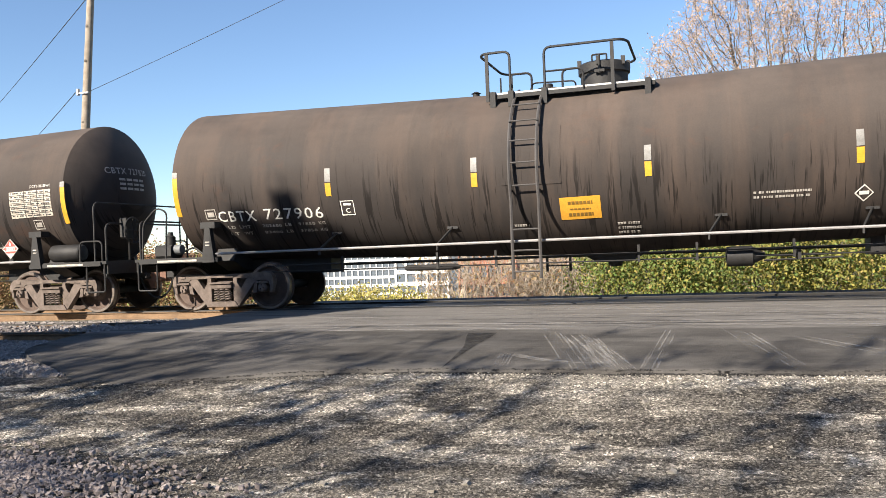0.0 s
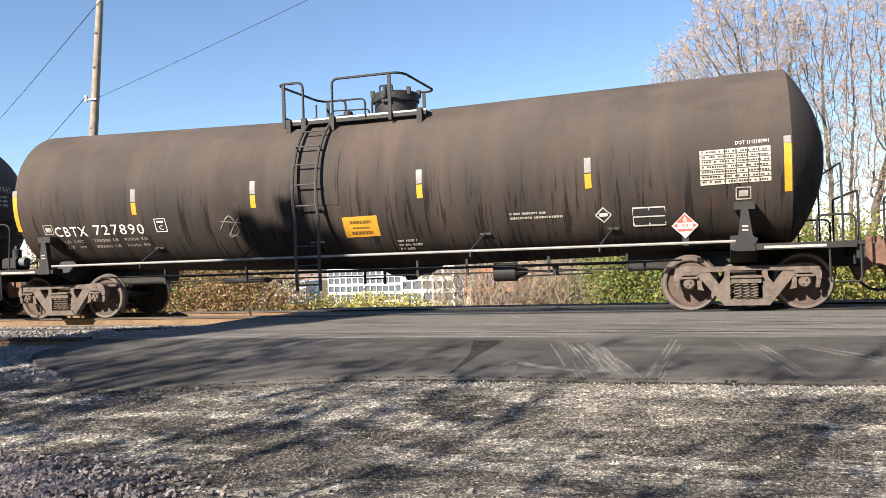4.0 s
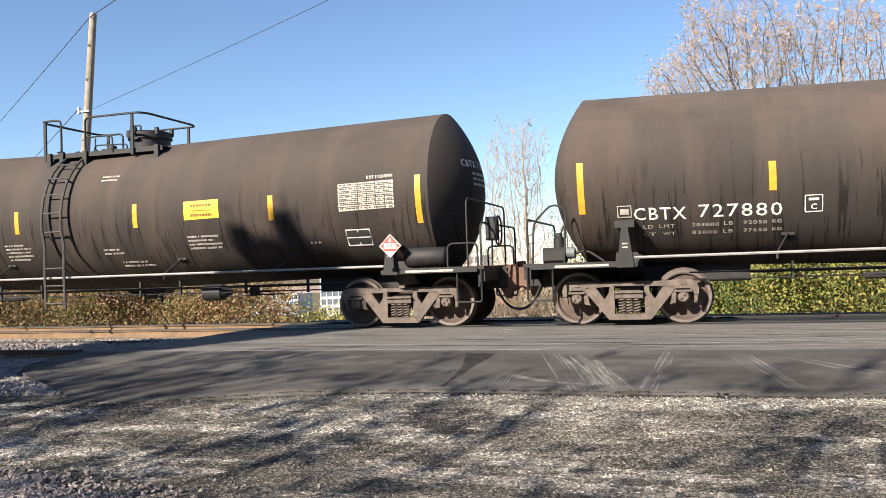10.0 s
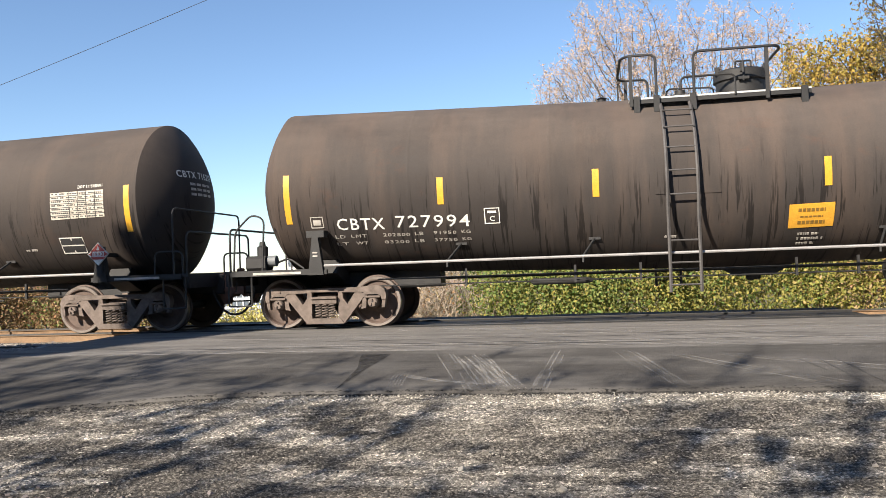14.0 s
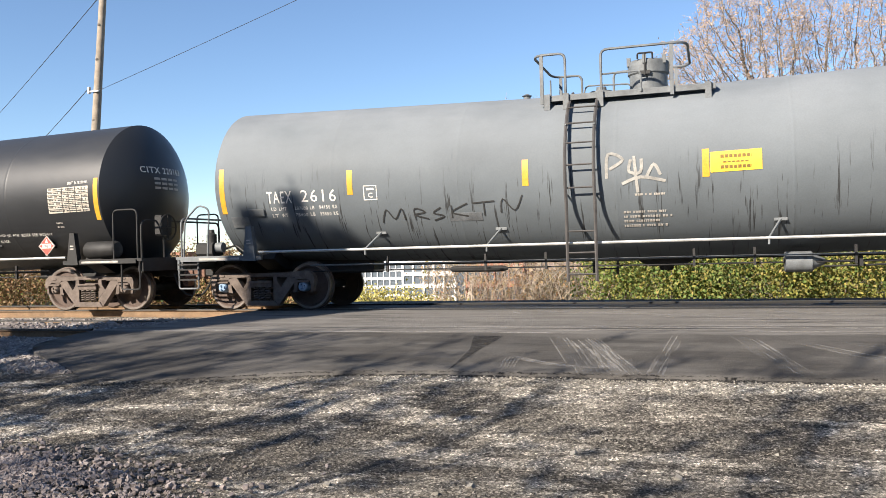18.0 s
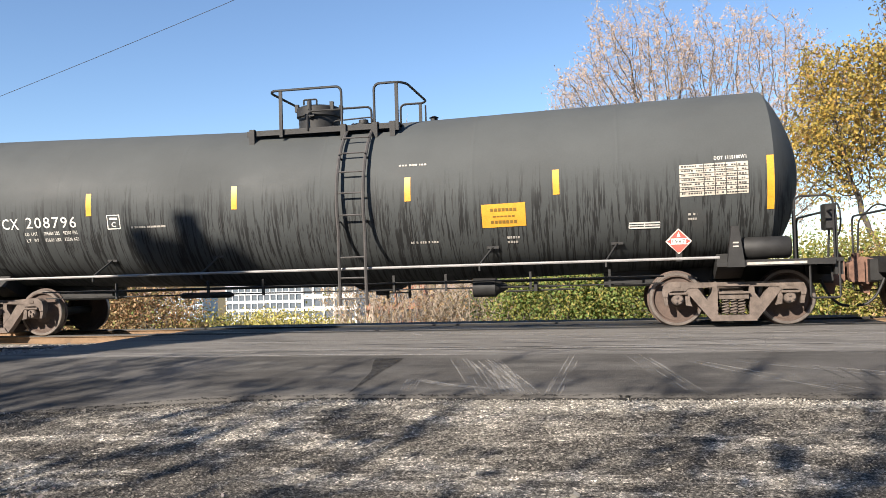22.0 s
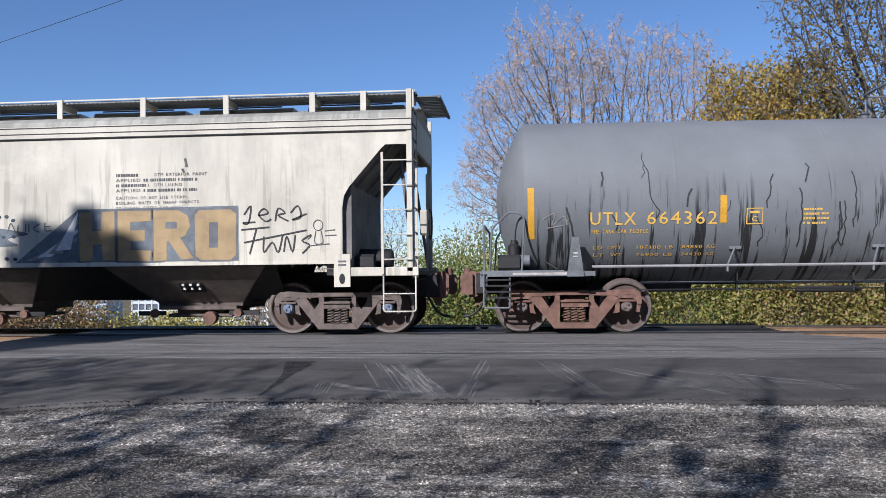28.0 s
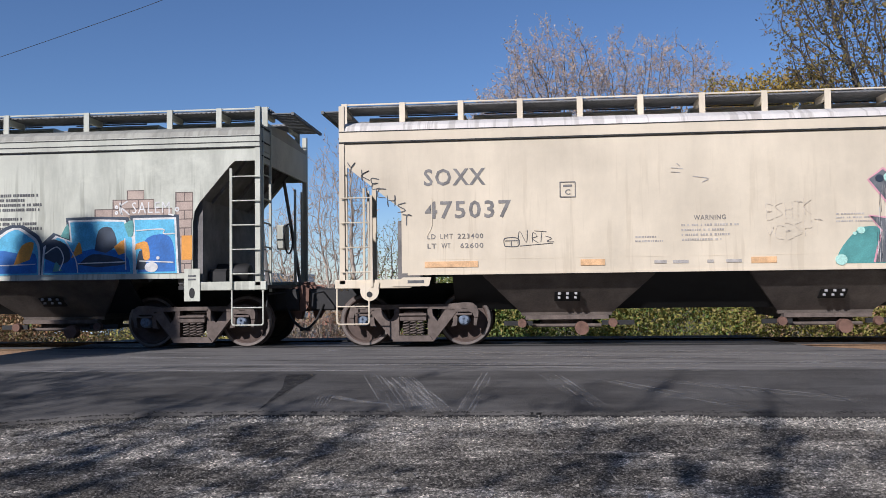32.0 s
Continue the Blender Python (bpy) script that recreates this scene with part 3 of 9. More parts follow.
def stones(name, count, area, size, mat, seed, label, category):
    """Loose stones, each a crumpled block, joined into one thing that nobody could count."""
    rnd = random.Random(seed)
    shapes = []
    for s in range(14):
        pts = []
        for a in ((-1, -1, -1), (-1, -1, 1), (-1, 1, -1), (-1, 1, 1), (1, -1, -1), (1, -1, 1), (1, 1, -1), (1, 1, 1)):
            pts.append([c * rnd.uniform(0.3, 0.62) for c in a])
        shapes.append(np.array(pts))
    quad = [(0, 1, 3, 2), (4, 6, 7, 5), (0, 4, 5, 1), (2, 3, 7, 6), (0, 2, 6, 4), (1, 5, 7, 3)]
    vs, fs = [], []
    for i in range(count):
        x, y, z = area(rnd)
        s = rnd.uniform(*size)
        r = np.array(Euler((rnd.uniform(-0.6, 0.6), rnd.uniform(-0.6, 0.6), rnd.uniform(0, 6.3))).to_matrix())
        p = (shapes[rnd.randrange(14)] * (s, s * rnd.uniform(0.6, 1), s * rnd.uniform(0.45, 0.8))) @ r.T + (x, y, z + s * 0.16)
        k = len(vs)
        vs += [tuple(q) for q in p]
        fs += [tuple(k + j for j in f) for f in quad]
    ob = new(name, raw_mesh(name, vs, fs, mat))
    return tagged(ob, label, category, kind="stuff")


def stone_mat(name, cols):
    m, n, l, b = material(name, 0.92, 0.0, 0.3)
    g = n.new("ShaderNodeNewGeometry")
    col = ramp(n, l, g.outputs["Random Per Island"], [(i / (len(cols) - 1), c) for i, c in enumerate(cols)])
    fine = noise_node(n, l, g.outputs["Position"], 60.0, 3.0)
    l.new(mix(n, l, 1.0, col, ramp(n, l, fine, [(0.3, (0.75,) * 3), (0.7, (1.2,) * 3)]), "MULTIPLY"), b.inputs["Base Color"])
    return m


MAT["stones_grey"] = stone_mat("grey_ballast_stones", [(0.14, 0.126, 0.12), (0.26, 0.238, 0.217), (0.2, 0.172, 0.165), (0.36, 0.335, 0.31)])
MAT["stones_pink"] = stone_mat("pinkish_crushed_stones", [(0.16, 0.138, 0.13), (0.25, 0.212, 0.2), (0.21, 0.185, 0.178), (0.34, 0.3, 0.285)])
MAT["clods"] = stone_mat("grey_brown_crushed_stone", [(0.06, 0.055, 0.047), (0.13, 0.118, 0.1), (0.09, 0.082, 0.07), (0.22, 0.2, 0.17)])
MAT["crumbs"] = stone_mat("black_asphalt_crumbs", [(0.014, 0.0135, 0.013), (0.04, 0.038, 0.035), (0.022, 0.021, 0.02), (0.06, 0.056, 0.05)])
MAT["pebbles"] = stone_mat("pale_pebbles", [(0.12, 0.11, 0.095), (0.23, 0.213, 0.187), (0.16, 0.147, 0.128), (0.34, 0.318, 0.275)])


def bed_z(x, y):
    """Ballast is heaped higher between the two tracks and lower beside the main rail."""
    z = -0.19 + 0.15 * step(-0.5, -2.4, y) - 0.02 * step(-3.0, -3.9, y)
    z -= 0.14 * step(-4.2, -4.5, y) + 0.12 * step(-4.6, -7.0, y)
    return z


def ballast_left(r):
    y = r.choice((r.uniform(-7.2, -4.32), r.uniform(-4.1, -0.1), r.uniform(-4.1, -0.1)))
    x = left_of_road(y) - 0.02 - 13 * r.random() ** 1.6
    return x, y, bed_z(x, y) - 0.01


def ballast_patch(r):
    """The wedge of stone between the siding and the parking ground."""
    y = r.uniform(-6.9, -4.35)
    x = left_of_road(y) - 0.05 - 3.6 * r.random() ** 1.3
    return x, y, max(bed_z(x, y), ground_z(x, y)) - 0.004


def ballast_right(r):
    x = 4.6 + 12 * r.random()
    y = r.uniform(-1.6, -0.1) - 0.02
    return x + 0.3 * (-y), y, bed_z(x, y) - 0.01


def rubble_heap(r):
    x, y = r.gauss(-5.3, 0.85), r.gauss(-10.3, 0.38)
    return x, y, -0.49 + 0.07 * math.exp(-((x + 5.2) ** 2 + (y + 10.25) ** 2))


def scattered(r):
    x, y = r.uniform(-9, 7), -6.65 - 4.2 * r.random() ** 1.15
    if x < -4:
        y = min(y, near_edge(x) - 0.05)
    return x, y, ground_z(x, y) - 0.004


def crumbs(r):
    """Along the broken front edge of the asphalt."""
    x = r.uniform(-7.2, 8.5)
    y = near_edge(x) + r.gauss(-0.03, 0.04)
    return x, y, (asphalt_z(y) if y > near_edge(x) else max(ground_z(x, y), asphalt_z(y) - 0.05)) - 0.002


def lay(m, pts, w, lift=0.005):
    """A strip of dust or rubber laid along points of the road, in three widths' steps with ragged sides."""
    line = [Vector((*p, 0)) for p in pts]
    fine = []
    for a, b in zip(line, line[1:]):
        n = max(2, int((b - a).length / 0.12))
        fine += [a.lerp(b, i / n) for i in range(n)]
    fine.append(line[-1])
    left, right = [], []
    for i, p in enumerate(fine):
        d = (fine[min(i + 1, len(fine) - 1)] - fine[max(i - 1, 0)]).normalized()
        nrm = Vector((-d.y, d.x, 0))
        k = w * (0.35 + 0.35 * noise.noise((p.x * 5, p.y * 5, w * 40)))
        k *= min(1.0, 0.25 + i / 4, 0.25 + (len(fine) - 1 - i) / 4)
        for side, q in ((left, p + nrm * k), (right, p - nrm * k)):
            side.append((q.x, q.y, asphalt_z(q.y) + 0.006 * noise.noise((q.x * 0.9, q.y * 0.9, 3)) + lift))
    n = len(fine)
    m.add(left + right, [(i, i + 1, n + i + 1, n + i) for i in range(n - 1)])


def road_marks(road):
    """Dust dragged onto the asphalt by tyres, filled flangeways of the buried siding, and dark skids."""
    rnd = random.Random(17)

    def mark(pts, w, mat, label, lift=0.005):
        m = Mesh()
        lay(m, pts, w, lift)
        part("dust_streak" if mat[:4] == "dust" else "tyre_mark", raw_mesh("mark", m.v, m.f, mat), None, road, label)

    def tread(a, b, w, lugs, label, mat="dust_film", kept=0.8):
        """A tyre's print: the broken lines of its lugs."""
        a, b = Vector(a), Vector(b)
        nrm = Vector((-(b - a).y, (b - a).x)).normalized()
        m = Mesh()
        mark([a, (a + b) / 2 + nrm * 0.01, b], w * 1.3, "dust_haze", label, 0.002)
        for i in range(lugs):
            o = nrm * w * ((i + rnd.uniform(0.3, 0.7)) / lugs - 0.5)
            q = rnd.uniform(-0.08, 0.06)
            while q < 0.97:
                r = min(1.03, q + rnd.uniform(0.3, 0.9))
                if rnd.random() < kept:
                    pts = [a.lerp(b, q + (r - q) * u) + o + nrm * rnd.uniform(-0.006, 0.006) for u in (0, 0.5, 1)]
                    lay(m, pts, w / lugs * rnd.uniform(0.45, 1.15), 0.003 + 0.0002 * i)
                q = r + rnd.uniform(0.0, 0.05)
        part("dust_streak", raw_mesh("mark", m.v, m.f, mat), None, road, label)

    tread((-1.86, -4.5), (-1.24, -6.5), 0.3, 6, "faint tyre tread of dust", "dust_film", 0.6)
    tread((-1.5, -4.75), (-0.86, -6.48), 0.36, 9, "pale tyre tread of dust", "dust_line", 0.85)
    tread((-1.3, -5.2), (-1.0, -6.4), 0.3, 7, "pale tyre tread of dust", "dust_film", 0.5)
    tread((-0.45, -4.6), (-0.58, -6.48), 0.2, 5, "faint tyre tread of dust", "dust_film", 0.7)
    tread((0.3, -4.5), (0.78, -6.45), 0.26, 6, "faint tyre tread of dust", "dust_film", 0.7)
    tread((0.9, -4.9), (2.3, -6.4), 0.3, 6, "faint tyre tread of dust", "dust_film", 0.6)
    tread((1.3, -4.8), (3.4, -6.0), 0.26, 5, "faint tyre tread of dust", "dust_film", 0.6)
    tread((-1.85, -0.3), (-0.6, -2.1), 0.2, 3, "faint tyre tread of dust")
    tread((-3.2, -0.5), (1.4, -2.3), 0.2, 4, "faint tyre tread of dust")
    tread((0.6, -0.7), (5.2, -2.6), 0.24, 4, "faint tyre tread of dust")
    mark([(-3.34, -0.75), (-3.2, -1.0), (-3.07, -1.25)], 0.26, "dust_line", "small pale patch of dust")
    for k in range(5):
        mark([(-2.22 + 0.04 * k, -5.76), (-2.2 + 0.037 * k, -6.0), (-2.15 + 0.034 * k, -6.38)], 0.045, "dust_film", "pale fan of dust", 0.006 + 0.0003 * k)
    for k in range(3):
        mark([(-2.12, -5.74 - 0.05 * k), (-1.95, -5.88 - 0.05 * k), (-1.7, -6.05 - 0.04 * k), (-1.4, -6.18 - 0.03 * k)], 0.06, "dust_film", "pale fan of dust", 0.008 + 0.0003 * k)
    mark([(-1.85, -5.95), (-1.6, -6.12), (-1.25, -6.24), (-0.95, -6.28)], 0.1, "dust_film", "pale fan of dust", 0.008)
    for y, x0, x1, w in ((-1.33, -4.2, 0.2, 0.05), (-1.5, -1.0, 3.5, 0.05), (-2.25, -6.5, 3.5, 0.08), (-2.5, -2.5, 5.0, 0.05), (-3.3, -5.0, 4.5, 0.05), (-3.5, -7.0, 6.0, 0.1), (-3.62, -3.0, 6.0, 0.06),
                         (-3.85, -6.0, 2.0, 0.05), (-4.05, -2.0, 6.5, 0.07), (-4.3, -8.2, -1.8, 0.09)):
        line = [(x0 + (x1 - x0) * i / 6, y + rnd.uniform(-0.05, 0.05)) for i in range(7)]
        mark(line, w, "dust_line", "long pale line of dust along a buried rail", 0.0055)
    for y, x0, x1 in ((-3.4, -3.0, 5.5), (-3.72, -6.0, 1.0), (-2.75, -4.0, 3.0)):
        mark([(x0 + (x1 - x0) * i / 5, y + rnd.uniform(-0.04, 0.04)) for i in range(6)], 0.05, "tyre_mark", "thin dark line along a buried rail", 0.0045)
    # a dark oily tongue on the asphalt
    m = Mesh()
    rows = [(-4.55 - 1.95 * i / 20) for i in range(21)]
    for y in rows:
        k = step(-4.5, -5.5, y)
        half = 0.2 * (1 - k) + 0.07 * k * (1 - step(-5.0, -6.5, y)) + 0.008
        c = -2.72 + 0.03 * k
        m.v += [(c - half, y, asphalt_z(y) + 0.007), (c + half * 0.8, y, asphalt_z(y) + 0.007)]
    m.f += [(2 * i, 2 * i + 2, 2 * i + 3, 2 * i + 1) for i in range(20)]
    part("oil_stain", raw_mesh("stain", m.v, m.f, "damp"), None, road, "dark oily stain")
    for pts in (((2.16, -5.2), (2.3, -5.8)), ((2.36, -5.2), (2.5, -6.4)), ((2.53, -5.1), (2.68, -6.4)), ((3.1, -5.3), (3.3, -6.2))):
        mark(pts, 0.03, "tyre_mark", "dark skid line")
    for k in range(22):
        x, y = rnd.uniform(-1.5, 6.5), rnd.uniform(-4.4, -0.6)
        a = rnd.choice((-0.35, 0.25, -0.2))
        s = rnd.uniform(0.7, 2.4)
        mark([(x, y), (x + s * 0.5, y + s * 0.5 * a), (x + s, y + s * a)], rnd.uniform(0.03, 0.12), "dust_film", "faint tyre track of dust", 0.005 + 0.0002 * k)


def build_surface_details(road):
    road_marks(road)
    ys = [-7.4, -6.4, -5.4, -4.6, -4.3, -4.0, -3.0, -2.4, -1.6, -0.9, -0.4, 0.2, 1.4, 2.6, 3.4]
    for x0, x1, nm in ((-160, 0, 1), (4.6, 160, 2)):
        v, f = [], []
        for y in ys:
            e = left_of_road(y) - 0.06
            v += [(x0 if nm == 1 else x1, y, bed_z(0, y) - 0.035), (e if nm == 1 else 4.65 + 0.25 * max(0, -y), y, bed_z(0, y) - 0.035)]
        yn = len(ys) if nm == 1 else len(ys)
        for j in range(yn - 1):
            if nm == 2 and ys[j] < -1.7:
                continue
            f.append((2 * j, 2 * j + 1, 2 * j + 3, 2 * j + 2))
        ob = new("ballast_bed", raw_mesh("ballast_bed", v, f, "ballast"))
        tagged(ob, "bed of crushed stone under the tracks", "ballast", kind="structure")
    stones("ballast_stones", 9000, ballast_left, (0.03, 0.075), "stones_grey", 3, "grey-pink crushed stone ballast beside the rails", "ballast")
    stones("ballast_stones", 1200, ballast_right, (0.03, 0.07), "stones_grey", 5, "brownish ballast at the end of the asphalt", "ballast")
    stones("ballast_stones", 6500, ballast_patch, (0.03, 0.07), "stones_grey", 4, "grey crushed stone ballast at the end of the siding", "ballast")
    stones("rubble_pile", 5200, rubble_heap, (0.018, 0.042), "stones_pink", 8, "low heap of pinkish crushed stone on gravel", "rubble")
    stones("gravel_pebbles", 34000, scattered, (0.006, 0.018), "pebbles", 11, "pale loose pebbles strewn over the gravel", "gravel")
    stones("gravel_clods", 20000, scattered, (0.009, 0.026), "clods", 14, "grey-brown crushed stone strewn over the gravel", "gravel")
    stones("asphalt_crumbs", 6000, crumbs, (0.006, 0.02), "crumbs", 13, "black crumbs broken off the asphalt's edge", "rubble")
    stones("gravel_pebbles", 150, scattered, (0.025, 0.05), "pebbles", 12, "larger loose stones lying on the gravel", "gravel")


# ---- trees, shrubs, pole and buildings ----
def ray_point(azimuth, depth, z=0.0):
    """A place at that azimuth from the eye (degrees right of the track's normal) and that distance across the track."""
    return Vector((EYE[0] + depth * math.tan(radians(azimuth)), EYE[1] + depth, z))


def leaf_quads(rng, centres, lo, hi):
    """Small diamond leaves, each turned its own way, round the given centres."""
    n = len(centres)
    a = rng.normal(size=(n, 3))
    a /= np.linalg.norm(a, axis=1, keepdims=True)
    b = np.cross(a, rng.normal(size=(n, 3)))
    b /= np.linalg.norm(b, axis=1, keepdims=True) + 1e-9
    k = rng.uniform(lo, hi, (n, 1))
    a, b = a * k, b * k * 0.58
    v = np.stack((centres - a, centres + b, centres + a, centres - b), axis=1).reshape(-1, 3)
    return [tuple(p) for p in v.tolist()], [(4 * i, 4 * i + 1, 4 * i + 2, 4 * i + 3) for i in range(n)]


def branching(rng, stems, crowns, count, reach, kill, up):
    """Branches that grow towards free space in the crowns (centre and half-axes of each): nodes and the parent of each."""
    goals = []
    share = [c[3] * c[4] * c[5] for c in crowns]
    for c, w in zip(crowns, share):
        m = int(count * w / sum(share))
        d = rng.normal(size=(m, 3))
        d /= np.linalg.norm(d, axis=1, keepdims=True)
        q = rng.uniform(0.06, 1.0, (m, 1)) ** 0.42
        lump = 0.86 + 0.14 * np.sin(5.0 * d[:, :1] + c[0]) * np.cos(4.0 * d[:, 2:3] + c[2]) + 0.06 * rng.normal(size=(m, 1))
        goals.append(d * q * lump * np.array(c[3:]) + np.array(c[:3]))
    goals = np.concatenate(goals)
    nodes, parent = [], []
    for stem in stems:
        for i, p in enumerate(stem):
            nodes.append(np.array(p, float))
            parent.append(len(nodes) - 2 if i else (-1 if not parent else 0))
    near = np.zeros(len(goals), int)
    dist = np.full(len(goals), 1e9)

    def update(first):
        for k in range(first, len(nodes)):
            d = np.linalg.norm(goals - nodes[k], axis=1)
            m = d < dist
            near[m], dist[m] = k, d[m]

    update(0)
    kin = {}
    for turn in range(110):
        if not len(goals):
            break
        first = len(nodes)
        way = {}
        for g, k in zip(goals, near):
            v = g - nodes[k]
            way[int(k)] = way.get(int(k), 0) + v / (np.linalg.norm(v) + 1e-9)
        for k, v in way.items():
            v = v / (np.linalg.norm(v) + 1e-9) + rng.normal(size=3) * 0.16 + np.array((0, 0, up))
            p = nodes[k] + v / np.linalg.norm(v) * reach
            if len(kin.get(k, ())) > 3:
                continue
            if any(np.linalg.norm(p - nodes[c]) < reach * 0.45 for c in kin.get(k, ())):
                v = rng.normal(size=3)
                p = nodes[k] + v / np.linalg.norm(v) * reach * 0.8
            kin.setdefault(k, []).append(len(nodes))
            nodes.append(p)
            parent.append(k)
        if len(nodes) == first:
            break
        update(first)
        keep = dist > kill
        goals, near, dist = goals[keep], near[keep], dist[keep]
    return nodes, parent


def tree(base, seed, stems, crowns, count, leaf_mat, label, reach=0.32, kill=0.5, up=0.12, tip=0.011, shoots=3, shoot=0.7, per_shoot=4, per_tip=0, leaf=(0.03, 0.06), scatter=0.05, wood_mat="bark", name="tree", most=0.26):
    """A tree of forking limbs that fill its crowns, with fine upright shoots and small leaves."""
    rng = np.random.RandomState(seed)
    root = new(name)
    root.location = base
    nodes, parent = branching(rng, stems, crowns, count, reach, kill, up)
    n = len(nodes)
    kids = [[] for _ in range(n)]
    for i, p in enumerate(parent):
        if p >= 0:
            kids[p].append(i)
    weight = [0.0] * n
    for i in range(n - 1, -1, -1):
        weight[i] = max(tip ** 2.05, sum(weight[c] for c in kids[i]))
    rad = [min(most, w ** (1 / 2.05)) for w in weight]
    wood = Mesh()
    heads = [(0, None)]
    while heads:
        i, frm = heads.pop()
        line = [frm, i] if frm is not None else [i]
        while kids[line[-1]]:
            ks = sorted(kids[line[-1]], key=lambda c: -weight[c])
            heads += [(c, line[-1]) for c in ks[1:]]
            line.append(ks[0])
        rs = [rad[k] for k in line]
        if frm is not None:
            rs[0] = rs[1]
        if len(line) > 1:
            wood.tube([nodes[k] for k in line], rs, 8 if rs[0] > 0.1 else 5 if rs[0] > 0.03 else 3, False)
    part("trunk", raw_mesh("trunk", wood.v, wood.f, wood_mat, True), None, root, "forking trunk and limbs")
    tips = [i for i in range(n) if not kids[i]] + [i for i in range(n) if len(kids[i]) == 1 and rad[i] < tip * 2.2 and rng.rand() < 0.45]
    centres = []
    twigs = Mesh()
    for i in tips:
        p = nodes[i]
        d0 = p - nodes[parent[i]] if parent[i] >= 0 else np.array((0, 0, 1.0))
        d0 = d0 / (np.linalg.norm(d0) + 1e-9)
        for k in range(shoots):
            d = d0 * 0.6 + rng.normal(size=3) * 0.42 + np.array((0, 0, 0.55))
            e = p + d / np.linalg.norm(d) * shoot * rng.uniform(0.4, 1.2)
            mid = (p + e) / 2 + rng.normal(size=3) * 0.05 * shoot
            twigs.tube([p, mid, e], [tip, tip * 0.75, tip * 0.45], 3, False)
            q = rng.uniform(0.15, 1.05, (per_shoot, 1))
            centres.append(p + (e - p) * q + rng.normal(size=(per_shoot, 3)) * scatter)
        if per_tip:
            centres.append(p + rng.normal(size=(per_tip, 3)) * scatter * 4)
    if shoots:
        tagged(part("twig_mass", raw_mesh("twig_mass", twigs.v, twigs.f, "twig" if wood_mat != "dark_bark" else "dark_bark", True), None, root, "fine upright shoots"), kind="stuff")
    if centres:
        part("crown", raw_mesh("crown", *leaf_quads(rng, np.concatenate(centres), *leaf), leaf_mat), None, root, "thin crown of small dry leaves")
    return tagged(root, label, "tree")


def on_land(azimuth, depth):
    p = ray_point(azimuth, depth)
    p.z = ground_z(p.x, p.y) - 0.15
    return p


def brush(base, w, h, seed, label):
    """A thicket of bare stems with side twigs and a few dry leaves left."""
    rnd = random.Random(seed)
    root = new("brush")
    root.location = base
    m = Mesh()
    vs, fs = [], []
    for s in range(70):
        p = Vector((rnd.gauss(0, w * 0.28), rnd.gauss(0, w * 0.22), -0.1))
        d = Vector((rnd.gauss(0, 0.35), rnd.gauss(0, 0.3), 1)).normalized()
        n, ln = 5, h * rnd.uniform(0.5, 1.05)
        pts = [p]
        for i in range(n):
            d = (d + Vector((rnd.gauss(0, 0.16), rnd.gauss(0, 0.16), 0.02))).normalized()
            pts.append(pts[-1] + d * ln / n)
        m.tube(pts, [0.016 - 0.0022 * i for i in range(n + 1)], 3, False)
        for k in range(9):
            j = rnd.uniform(0.6, n - 0.05)
            q = pts[int(j)].lerp(pts[int(j) + 1], j % 1)
            e = q + Vector((rnd.gauss(0, 0.22), rnd.gauss(0, 0.22), rnd.uniform(0.08, 0.4)))
            m.tube([q, e], [0.008, 0.004], 3, False)
            for f in range(2):
                c = q.lerp(e, rnd.uniform(0.3, 1.0))
                a = Vector((rnd.gauss(0, 1), rnd.gauss(0, 1), rnd.gauss(0, 1))).normalized() * rnd.uniform(0.025, 0.06)
                b = a.cross(Vector((rnd.gauss(0, 1), rnd.gauss(0, 1), rnd.gauss(0, 1)))).normalized() * a.length * 0.6
                i = len(vs)
                vs += [tuple(c - a), tuple(c + b), tuple(c + a), tuple(c - b)]
                fs.append((i, i + 1, i + 2, i + 3))
    tagged(part("stem_thicket", raw_mesh("stem_thicket", m.v, m.f, "twig", True), None, root), kind="stuff")
    part("foliage", raw_mesh("foliage", vs, fs, "leaf_brown"), None, root)
    return tagged(root, label, "brush", "shrubs behind the track")


